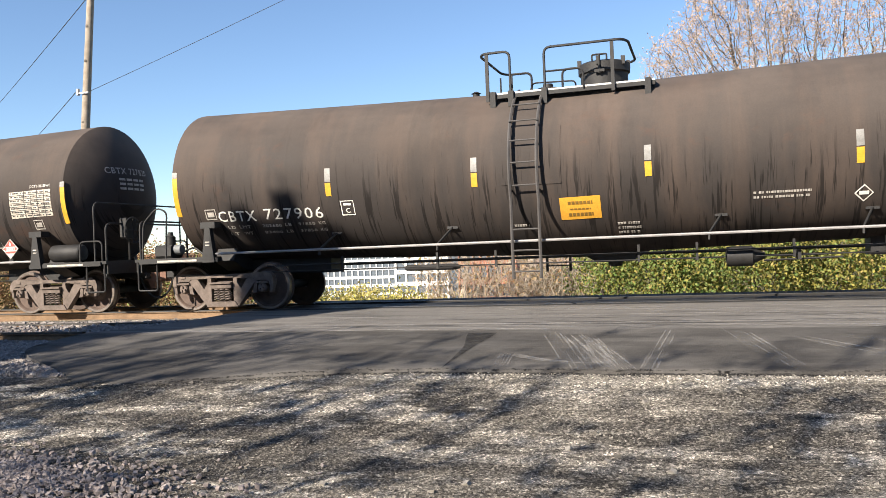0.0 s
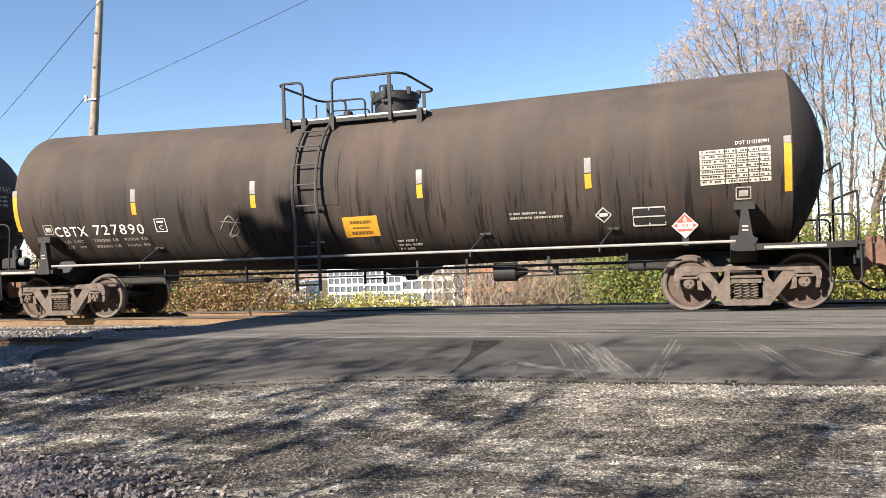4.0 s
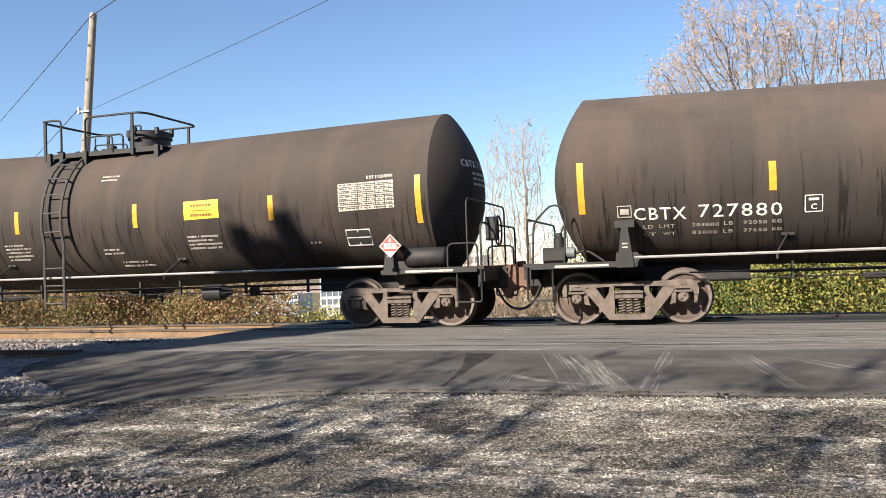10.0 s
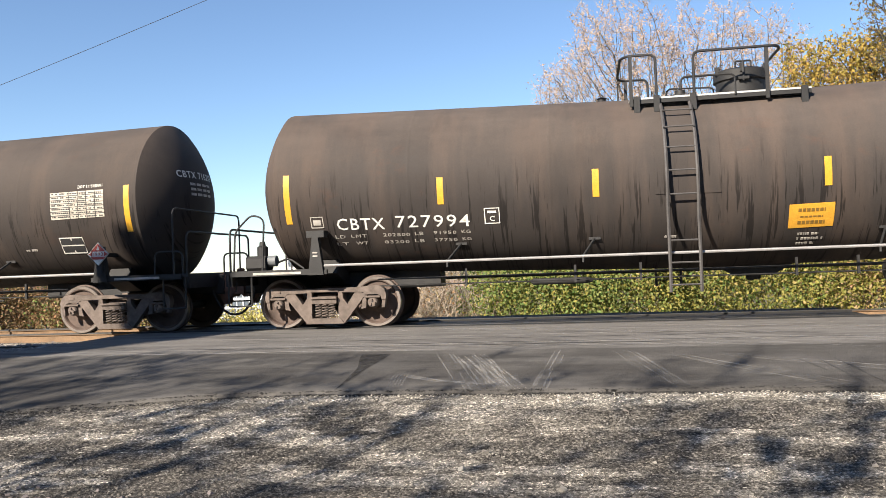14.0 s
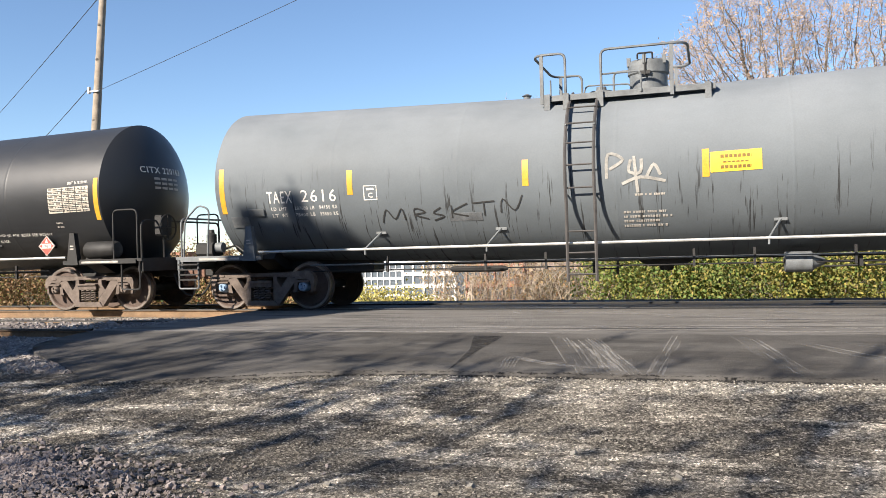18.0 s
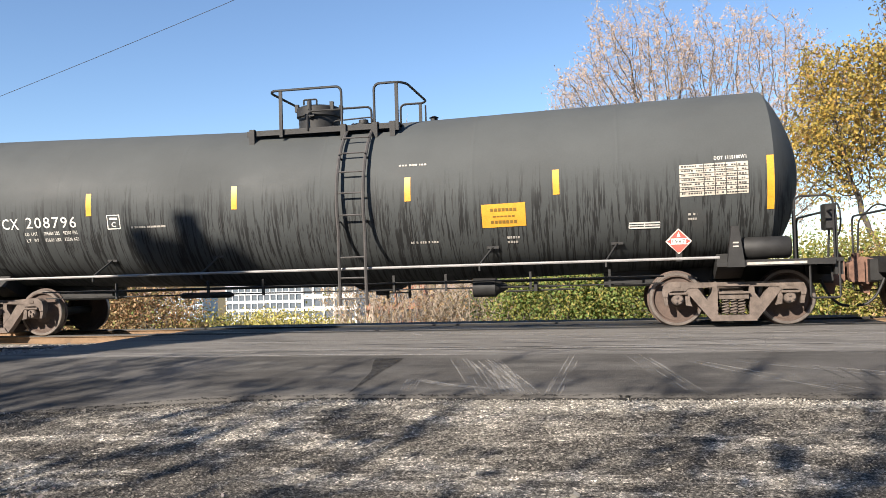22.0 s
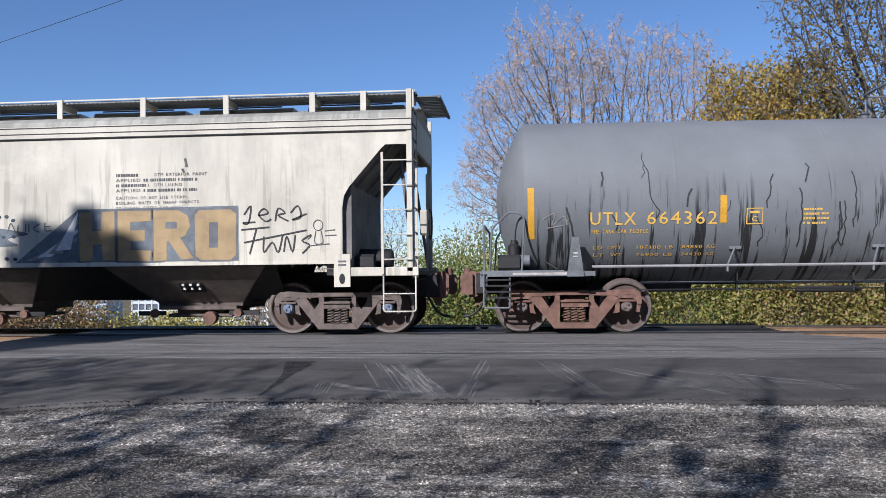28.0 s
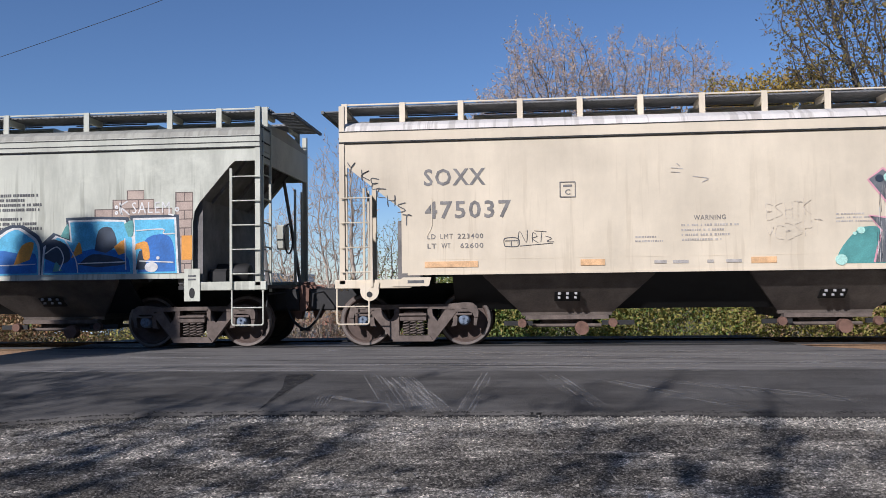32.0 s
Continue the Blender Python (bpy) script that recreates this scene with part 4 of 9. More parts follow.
def shrub(base, w, h, seed, mats, count, label, leaf=0.09, stems=9):
    """A bush: stems fanning from the ground and an uneven mass of leaves in several clumps."""
    rnd = random.Random(seed)
    root = new("shrub")
    root.location = base
    m = Mesh()
    clumps = []
    for s in range(stems):
        a = rnd.uniform(0, 6.28)
        tip = Vector((math.cos(a) * w * rnd.uniform(0.1, 0.5), math.sin(a) * w * rnd.uniform(0.1, 0.45), h * rnd.uniform(0.55, 1.0)))
        mid = tip * 0.5 + Vector((0, 0, h * 0.12))
        m.tube([(0.1 * math.cos(a), 0.1 * math.sin(a), -0.1), mid, tip], [0.025, 0.016, 0.006], 4, False)
        clumps += [tip, mid, tip * 0.8, Vector((tip.x * 1.1, tip.y, tip.z * 0.35))]
    tagged(part("woody_base", raw_mesh("woody_base", m.v, m.f, "bark", True), None, root), kind="stuff")
    for mat, share in mats:
        vs, fs = [], []
        for k in range(int(count * share)):
            c0 = clumps[rnd.randrange(len(clumps))]
            c = c0 + Vector((rnd.gauss(0, 1) * w * 0.15, rnd.gauss(0, 1) * w * 0.12, rnd.gauss(0, 1) * h * 0.12))
            if c.z < 0.02:
                c.z = abs(c.z) * 0.6
            a = Vector((rnd.gauss(0, 1), rnd.gauss(0, 1), rnd.gauss(0, 1))).normalized() * leaf * rnd.uniform(0.5, 1.25)
            b = a.cross(Vector((rnd.gauss(0, 1), rnd.gauss(0, 1), rnd.gauss(0, 1)))).normalized() * a.length * 0.6
            i = len(vs)
            vs += [tuple(c - a), tuple(c + b), tuple(c + a), tuple(c - b)]
            fs.append((i, i + 1, i + 2, i + 3))
        part("foliage", raw_mesh("foliage", vs, fs, mat), None, root)
    return tagged(root, label, "shrub", "shrubs behind the track")


def build_shrubs():
    rnd = random.Random(21)
    depth = 24.5
    az = -49.0
    while az < 33:
        d = depth + rnd.uniform(-0.8, 1.2)
        x = d * math.tan(radians(az))
        wide = rnd.uniform(2.2, 3.1)
        if az < -29.8:
            mats, h, lab = rnd.choice((([("leaf_brown", 0.5), ("leaf_russet", 0.45), ("leaf_green", 0.05)], 2.7, "russet and olive autumn shrub with dry leaves"),
                                       ([("leaf_russet", 0.6), ("leaf_brown", 0.2), ("leaf_green", 0.2)], 2.5, "olive-brown autumn shrub beside the track"))), 0, ""
            (mats, h, lab) = mats
        elif az < -17.6:
            mats, h, lab = [("leaf_straw", 0.5), ("leaf_olive", 0.5)], 1.15 - 0.25 * step(-22.5, -20.0, az), "sunlit yellow-green weeds gone to seed"
        elif az < -9.3:
            mats, h, lab = None, 0, ""
            brush((x, EYE[1] + d, -1.1), wide, rnd.uniform(2.3, 3.1), int(500 + az * 13), "tan thicket of bare stems with a few brown leaves")
        elif az < 0.5:
            mats, h, lab = [("leaf_green", 0.72), ("leaf_olive", 0.28)], 2.9, "dense green shrub behind the track"
        else:
            mats, h, lab = rnd.choice((([("leaf_green", 0.35), ("leaf_olive", 0.65)], 2.7, "yellow-green autumn shrub behind the track"),
                                       ([("leaf_olive", 0.75), ("leaf_brown", 0.25)], 2.6, "yellowing shrub with some brown leaves"))), 0, ""
            (mats, h, lab) = mats
        if mats:
            shrub((x, EYE[1] + d, -1.2), wide, h * rnd.uniform(0.9, 1.1), int(1000 + az * 13), mats, 6000 if az < -29.8 else 2600 if az < -17.6 else 9000, lab, 0.052)
        az += math.degrees(1.45 / depth) * math.cos(radians(az)) ** 2
    # leaf litter and low weeds along the far side of the bed
    vs, fs = [], []
    for k in range(7000):
        x, y = rnd.uniform(-34, 20), rnd.uniform(4.2, 9.5)
        h = rnd.uniform(0.06, 0.22)
        p = Vector((x, y, ground_z(x, y)))
        wv = Vector((rnd.uniform(-0.05, 0.05), rnd.uniform(-0.05, 0.05), 0))
        i = len(vs)
        vs += [tuple(p - wv), tuple(p + wv), tuple(p + wv + Vector((rnd.gauss(0, 0.06), rnd.gauss(0, 0.06), h))), tuple(p - wv * 0.3 + Vector((0, 0, h * 0.9)))]
        fs.append((i, i + 1, i + 2, i + 3))
    tagged(new("weeds", raw_mesh("weeds", vs, fs, "leaf_brown")), "low dry weeds beside the ballast", "weeds", kind="stuff")


def build_trees():
    tree(on_land(6.6, 40), 5, [[(0, 0, -0.4), (-0.2, 0.1, 1.2), (-0.8, 0.1, 2.6), (-1.3, 0, 3.6)], [(-0.5, -0.2, 3.0), (-0.6, -0.4, 4.4)]],
         [(-5.6, 0, 9.6, 2.0, 2.0, 3.6), (-3.9, 0.2, 11.8, 1.9, 2.0, 4.2), (-1.9, -0.2, 11.2, 1.8, 2.0, 4.2), (-2.4, 0, 6.8, 3.0, 2.0, 2.8), (-6.0, 0.2, 7.0, 2.0, 1.8, 2.8)], 6000, "leaf_tan", "tall forking tree, nearly bare with pale tan leaf specks", reach=0.26, kill=0.31, shoots=3, shoot=0.65, per_shoot=5, tip=0.009)
    tree(on_land(8.1, 41), 15, [[(0, 0, -0.4), (0.1, 0, 1.4), (0.3, 0.1, 3.0)], [(0.2, 0.1, 1.6), (0.9, 0.2, 3.2)], [(-0.1, 0, 1.5), (-0.5, -0.2, 3.0)]],
         [(-0.9, 0, 11.2, 1.7, 1.8, 4.2), (1.0, 0.3, 11.2, 1.8, 2.0, 4.5), (3.0, -0.2, 10.4, 1.8, 2.0, 4.3), (4.5, 0.1, 8.8, 1.5, 1.7, 3.8), (1.2, 0, 6.6, 3.2, 2.0, 2.8)], 5600, "leaf_tan", "tall upright tree with pale pinkish dry leaves", reach=0.26, kill=0.31, up=0.2, shoots=3, shoot=0.65, per_shoot=5, tip=0.009)
    tree(on_land(16.6, 38), 31, [[(0, 0, -0.4), (0.1, 0, 1.6), (0.0, 0.1, 3.2)], [(0, 0, 2.0), (0.7, 0.2, 3.6)]],
         [(-1.2, 0, 8.6, 2.6, 2.6, 3.9), (1.6, 0.2, 8.6, 2.9, 2.6, 4.0)], 3000, "leaf_gold", "spreading tree with dense golden-brown autumn leaves", reach=0.28, kill=0.36, shoots=2, shoot=0.5, per_shoot=7, per_tip=22, leaf=(0.05, 0.1), scatter=0.09, wood_mat="dark_bark")
    tree(on_land(23.4, 36), 33, [[(0, 0, -0.4), (0.1, 0.1, 2.5), (-0.2, 0, 5.0), (-0.5, 0.1, 7.0)], [(-0.2, 0, 5.0), (0.6, 0.2, 7.5)]],
         [(-1.0, 0, 13.6, 4.2, 3.4, 6.6), (2.2, 0.4, 12.0, 3.4, 3.0, 5.6)], 4500, "leaf_thin", "big tree with thin yellow-brown leaves and dark branches", reach=0.28, kill=0.36, shoots=2, shoot=0.6, per_shoot=2, per_tip=5, leaf=(0.05, 0.1), scatter=0.08, wood_mat="dark_bark")
    tree(on_land(30.5, 34), 35, [[(0, 0, -0.4), (0.1, 0.1, 2.5), (0.2, 0, 5.0)]],
         [(0.0, 0, 11.6, 4.0, 3.4, 6.0)], 1500, "leaf_thin", "big autumn tree with yellow-brown leaves", reach=0.4, kill=0.7, shoots=2, per_tip=10, leaf=(0.06, 0.11), scatter=0.1, wood_mat="dark_bark")
    sap = "slender bare sapling with pale fine branches"
    tree(on_land(-12.2, 38), 41, [[(0, 0, -0.3), (0.1, 0, 1.8)], [(0, 0, 0.2), (-0.5, 0, 2.0)], [(0, 0, 0.2), (0.6, 0.1, 2.2)]], [(-0.2, 0, 5.6, 2.1, 1.6, 3.9), (0.6, 0, 7.6, 1.2, 1.2, 2.2)], 2200, "leaf_tan", sap, reach=0.22, kill=0.26, shoots=2, shoot=0.6, per_shoot=1, wood_mat="twig", name="sapling", tip=0.009)
    tree(on_land(-16.4, 39), 43, [[(0, 0, -0.3), (-0.1, 0, 1.6)], [(0, 0, 0.2), (0.5, 0, 2.2)]], [(0.1, 0, 4.2, 1.5, 1.3, 2.8)], 1200, "leaf_tan", sap, reach=0.22, kill=0.26, shoots=2, shoot=0.6, per_shoot=1, wood_mat="twig", name="sapling", tip=0.009)
    tree(on_land(-19.0, 36), 44, [[(0, 0, -0.3), (0.0, 0, 1.6)]], [(0.0, 0, 3.7, 0.55, 0.6, 1.9)], 120, "leaf_olive", "slim sapling in yellow-green leaf", shoots=2, shoot=0.3, per_shoot=6, per_tip=6, leaf=(0.05, 0.09), name="sapling")
    tree(on_land(-8.6, 39), 45, [[(0, 0, -0.3), (0.1, 0, 1.6)], [(0, 0, 0.2), (-0.4, 0.1, 1.9)]], [(0, 0, 3.7, 1.5, 1.3, 2.4)], 1000, "leaf_olive", "low sapling with sparse green leaves", reach=0.24, kill=0.3, shoots=2, shoot=0.5, per_shoot=3, name="sapling", tip=0.009)
    tree(on_land(-3.4, 37), 47, [[(0, 0, -0.3), (0.1, 0, 1.4)], [(0, 0, 0.1), (0.5, 0.1, 1.6)]], [(0, 0, 3.2, 1.6, 1.4, 2.0)], 900, "leaf_olive", "low scrubby sapling behind the shrubs", reach=0.24, kill=0.3, shoots=2, shoot=0.5, per_shoot=4, name="sapling", tip=0.009)
    tree(on_land(-38.0, 60), 49, [[(0, 0, -0.3), (0, 0, 1.5)]], [(0, 0, 3.4, 2.6, 2.2, 2.2)], 220, "leaf_brown", "low rusty-red autumn tree far behind the track", reach=0.4, kill=0.6, shoots=1, per_tip=30, leaf=(0.1, 0.2), scatter=0.15)
    # evergreens and thinly leaved trees behind the viewer, whose crowns shade the ground and the passing cars
    for i, (x, y, h, w) in enumerate(((-17.28, -18.0, 14.15, 0.39), (-16.72, -18.1, 13.95, 0.12), (-16.32, -18.05, 14.35, 0.38), (-15.62, -18.0, 13.9, 0.38), (-15.95, -18.3, 13.2, 0.3))):
        conifer((x, y, -0.6), h, 61 + i, w)
    for i, (x, y, h, w, many, leaf) in enumerate(((-18.8, -19.4, 11.6, 1.6, 420, 9), (-15.2, -16.8, 8.4, 1.5, 420, 10), (-16.9, -17.4, 9.4, 1.6, 420, 10), (-13.4, -16.9, 7.8, 1.4, 340, 9), (-14.4, -19.0, 10.8, 1.7, 420, 8), (-12.6, -18.4, 10.4, 1.8, 420, 8), (-13.8, -21.6, 12.2, 2.0, 320, 5), (-10.4, -20.0, 10.8, 2.0, 280, 4), (-8.2, -19.6, 10.4, 1.7, 170, 3),
                                                  (-18.4, -17.2, 9.2, 1.5, 420, 10), (-20.0, -17.6, 9.6, 1.6, 420, 10), (-21.6, -17.4, 9.4, 1.6, 420, 10), (-5.9, -20.8, 11.4, 2.0, 120, 2), (-3.4, -19.2, 8.6, 1.7, 100, 2), (-0.8, -20.8, 9.8, 2.0, 120, 2), (1.8, -19.6, 9.0, 1.9, 110, 2), (4.6, -20.6, 10.0, 2.0, 120, 2), (7.4, -19.8, 9.4, 2.0, 110, 2))):
        tree((x, y, -0.6), 70 + i, [[(0, 0, -0.3), (0.1, 0, 1.6), (0.0, 0.1, 2.8)], [(0, 0, 1.6), (0.5, 0.2, 3.2)], [(0, 0, 1.8), (-0.5, -0.2, 3.4)]], [(0, 0, h * 0.64, w, w, h * 0.36)], many, "leaf_brown", "roadside tree thin of leaves with upright branches",
             reach=0.4, kill=0.6, up=0.5, tip=0.015, shoots=3, shoot=1.1, per_shoot=4, per_tip=leaf // 2, leaf=(0.05, 0.1), scatter=0.04)


def build_sky_screen():
    """An unseen belt of dark woods far behind the viewer, added to block low sky light."""
    rng = np.random.RandomState(91)
    n = 15000
    x = rng.uniform(-62, 52, n)
    y = -37.0 + 0.004 * (x + 5) ** 2 + rng.normal(size=n) * 2.0
    top = 11.5 + 2.0 * np.sin(x * 0.35) + 1.2 * np.sin(x * 0.9 + 1)
    z = -0.6 + top * rng.uniform(0, 1, n) ** 0.85
    tagged(new("woods", raw_mesh("woods", *leaf_quads(rng, np.stack((x, y, z), 1), 0.5, 1.0), "leaf_wood")), "unseen dark belt of woods added to block low sky light", "woods", kind="stuff")


def conifer(base, height, seed, wide):
    """A slim evergreen: a straight trunk, short drooping boughs and needle sprays up to a pointed tip."""
    rnd = random.Random(seed)
    root = new("conifer")
    root.location = base
    part("trunk", Mesh().tube([(0, 0, -0.2), (0, 0, height * 0.5), (0, 0, height)], [0.2, 0.12, 0.01], 8), "bark", root)
    wood = Mesh()
    vs, fs = [], []
    h = height - 0.1
    while h > 1.4:
        r = min(wide + 0.02 * (height - h), 0.1 + 0.4 * (height - h)) * rnd.uniform(0.75, 1.1)
        for k in range(5):
            a = rnd.uniform(0, 6.28)
            tip = Vector((math.cos(a) * r, math.sin(a) * r, h + 0.1 * r))
            wood.tube([(0, 0, h - 0.1), tip], [0.02, 0.006], 3, False)
            for q in range(int(14 + 60 * r)):
                c = Vector((0, 0, h - 0.1)).lerp(tip, rnd.uniform(0.15, 1.0)) + Vector((rnd.gauss(0, 0.1), rnd.gauss(0, 0.1), rnd.gauss(0, 0.12)))
                d = Vector((rnd.gauss(0, 1), rnd.gauss(0, 1), rnd.gauss(0.3, 1))).normalized() * rnd.uniform(0.08, 0.17)
                b = d.cross(Vector((rnd.gauss(0, 1), rnd.gauss(0, 1), rnd.gauss(0, 1)))).normalized() * d.length * 0.5
                i = len(vs)
                vs += [tuple(c - d), tuple(c + b), tuple(c + d), tuple(c - b)]
                fs.append((i, i + 1, i + 2, i + 3))
        h -= 0.22
    tagged(part("bough_mass", raw_mesh("bough_mass", wood.v, wood.f, "bark"), None, root), kind="stuff")
    part("crown", raw_mesh("crown", vs, fs, "leaf_green"), None, root)
    return tagged(root, "slim dark evergreen tree behind the parking ground", "tree", "evergreens behind the viewer")


def build_pole():
    base = ray_point(-41.25, 26.2, -1.2)
    root = new("utility_pole")
    root.location = base
    top, lean = 12.39, 1.19
    part("pole", Mesh().tube([(0, 0, -0.5), (lean * 0.33, 0, top * 0.33), (lean * 0.68, 0, top * 0.68), (lean, 0, top)], [0.2, 0.18, 0.155, 0.13], 14), "pole", root)
    bx = lean * 8.7 / top
    part("bracket", Mesh().box(bx - 0.28, bx + 0.22, -0.2, -0.15, 8.66, 8.72).box(bx - 0.3, bx - 0.22, -0.22, -0.12, 8.62, 8.86), "iron", root, "small iron cable bracket")
    part("pole_cap", Mesh().lathe([(top, 0.13), (top + 0.05, 0.11), (top + 0.06, 0.02)], "z", 14, (lean, 0, 0)), "iron", root)
    for h, s in ((11.2, 1), (9.9, -1), (7.6, 1)):
        part("knot", Mesh().lathe([(-0.02, 0.02), (0.0, 0.06), (0.04, 0.02)], "y", 8, (lean * h / top, -0.15, h)), "bark", root)
    tagged(root, "weathered wooden utility pole leaning behind the track", "utility pole")
    ptop = Vector((base.x + lean - 0.08, base.y - 0.1, base.z + top - 0.12))
    pmid = Vector((base.x + bx - 0.26, base.y - 0.2, base.z + 8.8))
    pout = Vector((base.x + bx + 0.2, base.y - 0.2, base.z + 8.69))

    def way(az, el):
        a, e = radians(az), radians(el)
        return Vector((math.sin(a) * math.cos(e), math.cos(a) * math.cos(e), math.sin(e)))

    eye = Vector(EYE)

    def cable(name, pts, r, label):
        line = []
        for a, b in zip(pts, pts[1:]):
            for i in range(16):
                s = i / 16
                q = a.lerp(b, s)
                q.z -= 0.1 * 4 * s * (1 - s) * min(1, (b - a).length / 40)
                line.append(q)
        line.append(pts[-1])
        tagged(part(name, Mesh().tube(line, r, 5), "wire"), label, "cable")

    cable("overhead_cable", [eye + way(-46.8, 7.8) * 75, ptop, eye + way(-30, 23.5) * 22], 0.016, "thin black cable sagging past the pole top")
    cable("overhead_cable", [eye + way(-44.6, 6.3) * 80, pmid], 0.016, "thin black cable strung to the pole bracket")
    cable("overhead_cable", [pout, eye + way(-25.3, 17.8) * 27.5, eye + way(-6, 25.5) * 22], 0.009, "thin black cable strung from the pole bracket")


def office(az0, az1, depth, z0, z1, floors, bays, wall, label, name="office_building"):
    """A far block: wall slabs, piers and recessed window bands, each window a part."""
    a, b = ray_point(az0, depth), ray_point(az1, depth)
    w = b.x - a.x
    root = new(name)
    root.location = (a.x, a.y, z0)
    hgt = z1 - z0
    part("wall", Mesh().box(0, w, 0.6, 14, 0, hgt), wall, root)
    part("roof", Mesh().box(-0.3, w + 0.3, -0.2, 14.3, hgt, hgt + 0.5), wall, root, "flat parapet roof")
    fh, bw = hgt / floors, w / bays
    for k in range(floors):
        part("spandrel", Mesh().box(0, w, 0.0, 0.62, k * fh, k * fh + fh * 0.34), wall, root)
    for i in range(bays + 1):
        part("pier", Mesh().box(i * bw - bw * 0.09, i * bw + bw * 0.09, -0.1, 0.62, 0, hgt), wall, root)
    pane = Mesh().box(bw * 0.1, bw * 0.9, 0.3, 0.4, fh * 0.34, fh).mesh("window", False)
    for k in range(floors):
        for i in range(bays):
            p = part("window", pane, "glass_far", root)
            p.location = (i * bw, 0, k * fh)
    return tagged(root, label, "building")


def build_buildings():
    office(-25.75, -20.8, 300, -19, 0.4, 6, 12, "concrete_grey", "pale grey office block with many narrow windows")
    office(-20.75, -17.2, 220, -19, 4.6, 7, 5, "concrete", "white framed building with large dark windows")
    office(-30.3, -27.3, 320, -19, -7.8, 4, 11, "concrete_blue", "pale blue-grey low apartment block far off")
    office(-17.2, -14.8, 260, -19, 4.8, 7, 6, "concrete", "distant white building behind the trees")
    # the wooded ridge that closes the view
    v, f = [], []
    for i in range(161):
        x = -1200 + 15 * i
        h = -9.0 + 5.0 * noise.noise((x * 0.006, 0, 2)) + 1.6 * noise.noise((x * 0.05, 0, 5)) + 0.9 * noise.noise((x * 0.3, 0, 8))
        for y, z in ((690, -25), (700, h - 5), (715, h - 1.5), (740, h), (900, h - 6)):
            v.append((x, y, z))
    f = [(5 * i + j, 5 * i + 5 + j, 5 * i + 6 + j, 5 * i + 1 + j) for i in range(160) for j in range(4)]
    tagged(new("ridge", raw_mesh("ridge", v, f, "ridge", True)), "brown wooded ridge far behind the town", "hill", kind="structure")
    office(-42.0, -35.5, 110, -17, 1.6, 6, 10, "brick_far", "red brick low building far off", "brick_building")
    office(-16.4, -12.5, 140, -18, 1.0, 6, 8, "brick_far", "red brick low building behind the brush", "brick_building")


# ---- the train ----
CACHE = {}


def cached(key, make):
    if key not in CACHE:
        CACHE[key] = make()
    return CACHE[key]


def lettering(text, size, width=0.0, bold=0.0):
    """Flat outlines of a text: its left foot at the origin, in x and z. width: stretched to it."""
    bold = 0.0 if "M" in text else bold

    def make():
        cu = bpy.data.curves.new("text", "FONT")
        cu.body, cu.size, cu.offset, cu.resolution_u, cu.space_character = text, 1.0, bold, 2, 1.16
        ob = new("text", cu)
        me = bpy.data.meshes.new_from_object(ob.evaluated_get(bpy.context.evaluated_depsgraph_get()))
        v = np.array([(p.co.x, p.co.y) for p in me.vertices]) if len(me.vertices) else np.zeros((1, 2))
        f = [tuple(p.vertices) for p in me.polygons]
        bpy.data.objects.remove(ob)
        bpy.data.curves.remove(cu)
        bpy.data.meshes.remove(me)
        return v, f
    v, f = cached(("text", text, bold), make)
    v = v - v.min(axis=0)
    v = v / max(1e-6, v[:, 1].max()) * size
    if width:
        v[:, 0] *= width / max(1e-6, v[:, 0].max())
    return v, f


def by_word(name, sh, text, u, z, size, width, bold, mat, car):
    """A line of writing, each word a part."""
    at = 0
    for word in text.split(" "):
        if word:
            w = part(name, sh.text(word, u + width * at / len(text), z, size, width * (len(word) - 0.1) / len(text), bold), mat, car)
            if size < 0.13:
                tagged(w, kind="stuff")
        at += len(word) + 1


class Shell:
    """The drum of a tank: puts flat things onto its side."""

    def __init__(self, r, zc, rise=0.0, half=7.5):
        self.r, self.zc, self.rise, self.half = r, zc, rise, half

    def axis(self, u):
        """Height of the drum's middle: it sags a little towards its centre, for draining."""
        return self.zc + self.rise * min(abs(u), self.half)

    def angle(self, u, z):
        return math.asin(max(-1, min(1, (z - self.axis(u)) / self.r)))

    def at(self, u, z, off=0.004):
        """A point on the side at height z."""
        return self.on(u, self.angle(u, z), off)

    def on(self, u, a, off=0.004):
        return (u, -(self.r + off) * math.cos(a), self.axis(u) + (self.r + off) * math.sin(a))

    def patch(self, u0, u1, z0, z1, off=0.004, seg=5):
        a0, a1 = (self.angle((u0 + u1) / 2, z) for z in (z0, z1))
        m = Mesh()
        lo = [[self.on(u, a0 + (a1 - a0) * i / seg, off) for i in range(seg + 1)] for u in (u0, u1)]
        hi = [[self.on(u, a0 + (a1 - a0) * i / seg, off - 0.012) for i in range(seg + 1)] for u in (u0, u1)]
        v = lo[0] + lo[1]
        n = seg + 1
        m.add(v, [(i, i + n, i + n + 1, i + 1) for i in range(seg)])
        rim = lo[0] + lo[1][::-1]
        back = hi[0] + hi[1][::-1]
        m.add(rim + back, [(i, (i + 1) % len(rim), len(rim) + (i + 1) % len(rim), len(rim) + i) for i in range(len(rim))])
        return m

    def text(self, s, u, z, size, width=0.0, bold=0.015, off=0.006):
        v, f = lettering(s, size, width, bold)
        a0 = self.angle(u, z)
        return Mesh().add([self.on(u + x, a0 + y / self.r, off) for x, y in v], f)

    def line(self, pts, w=0.02, off=0.007):
        """A painted stroke along (u, z) points."""
        m = Mesh()
        stroke(m, pts, w, lambda u, z: self.at(u, z, off))
        return m


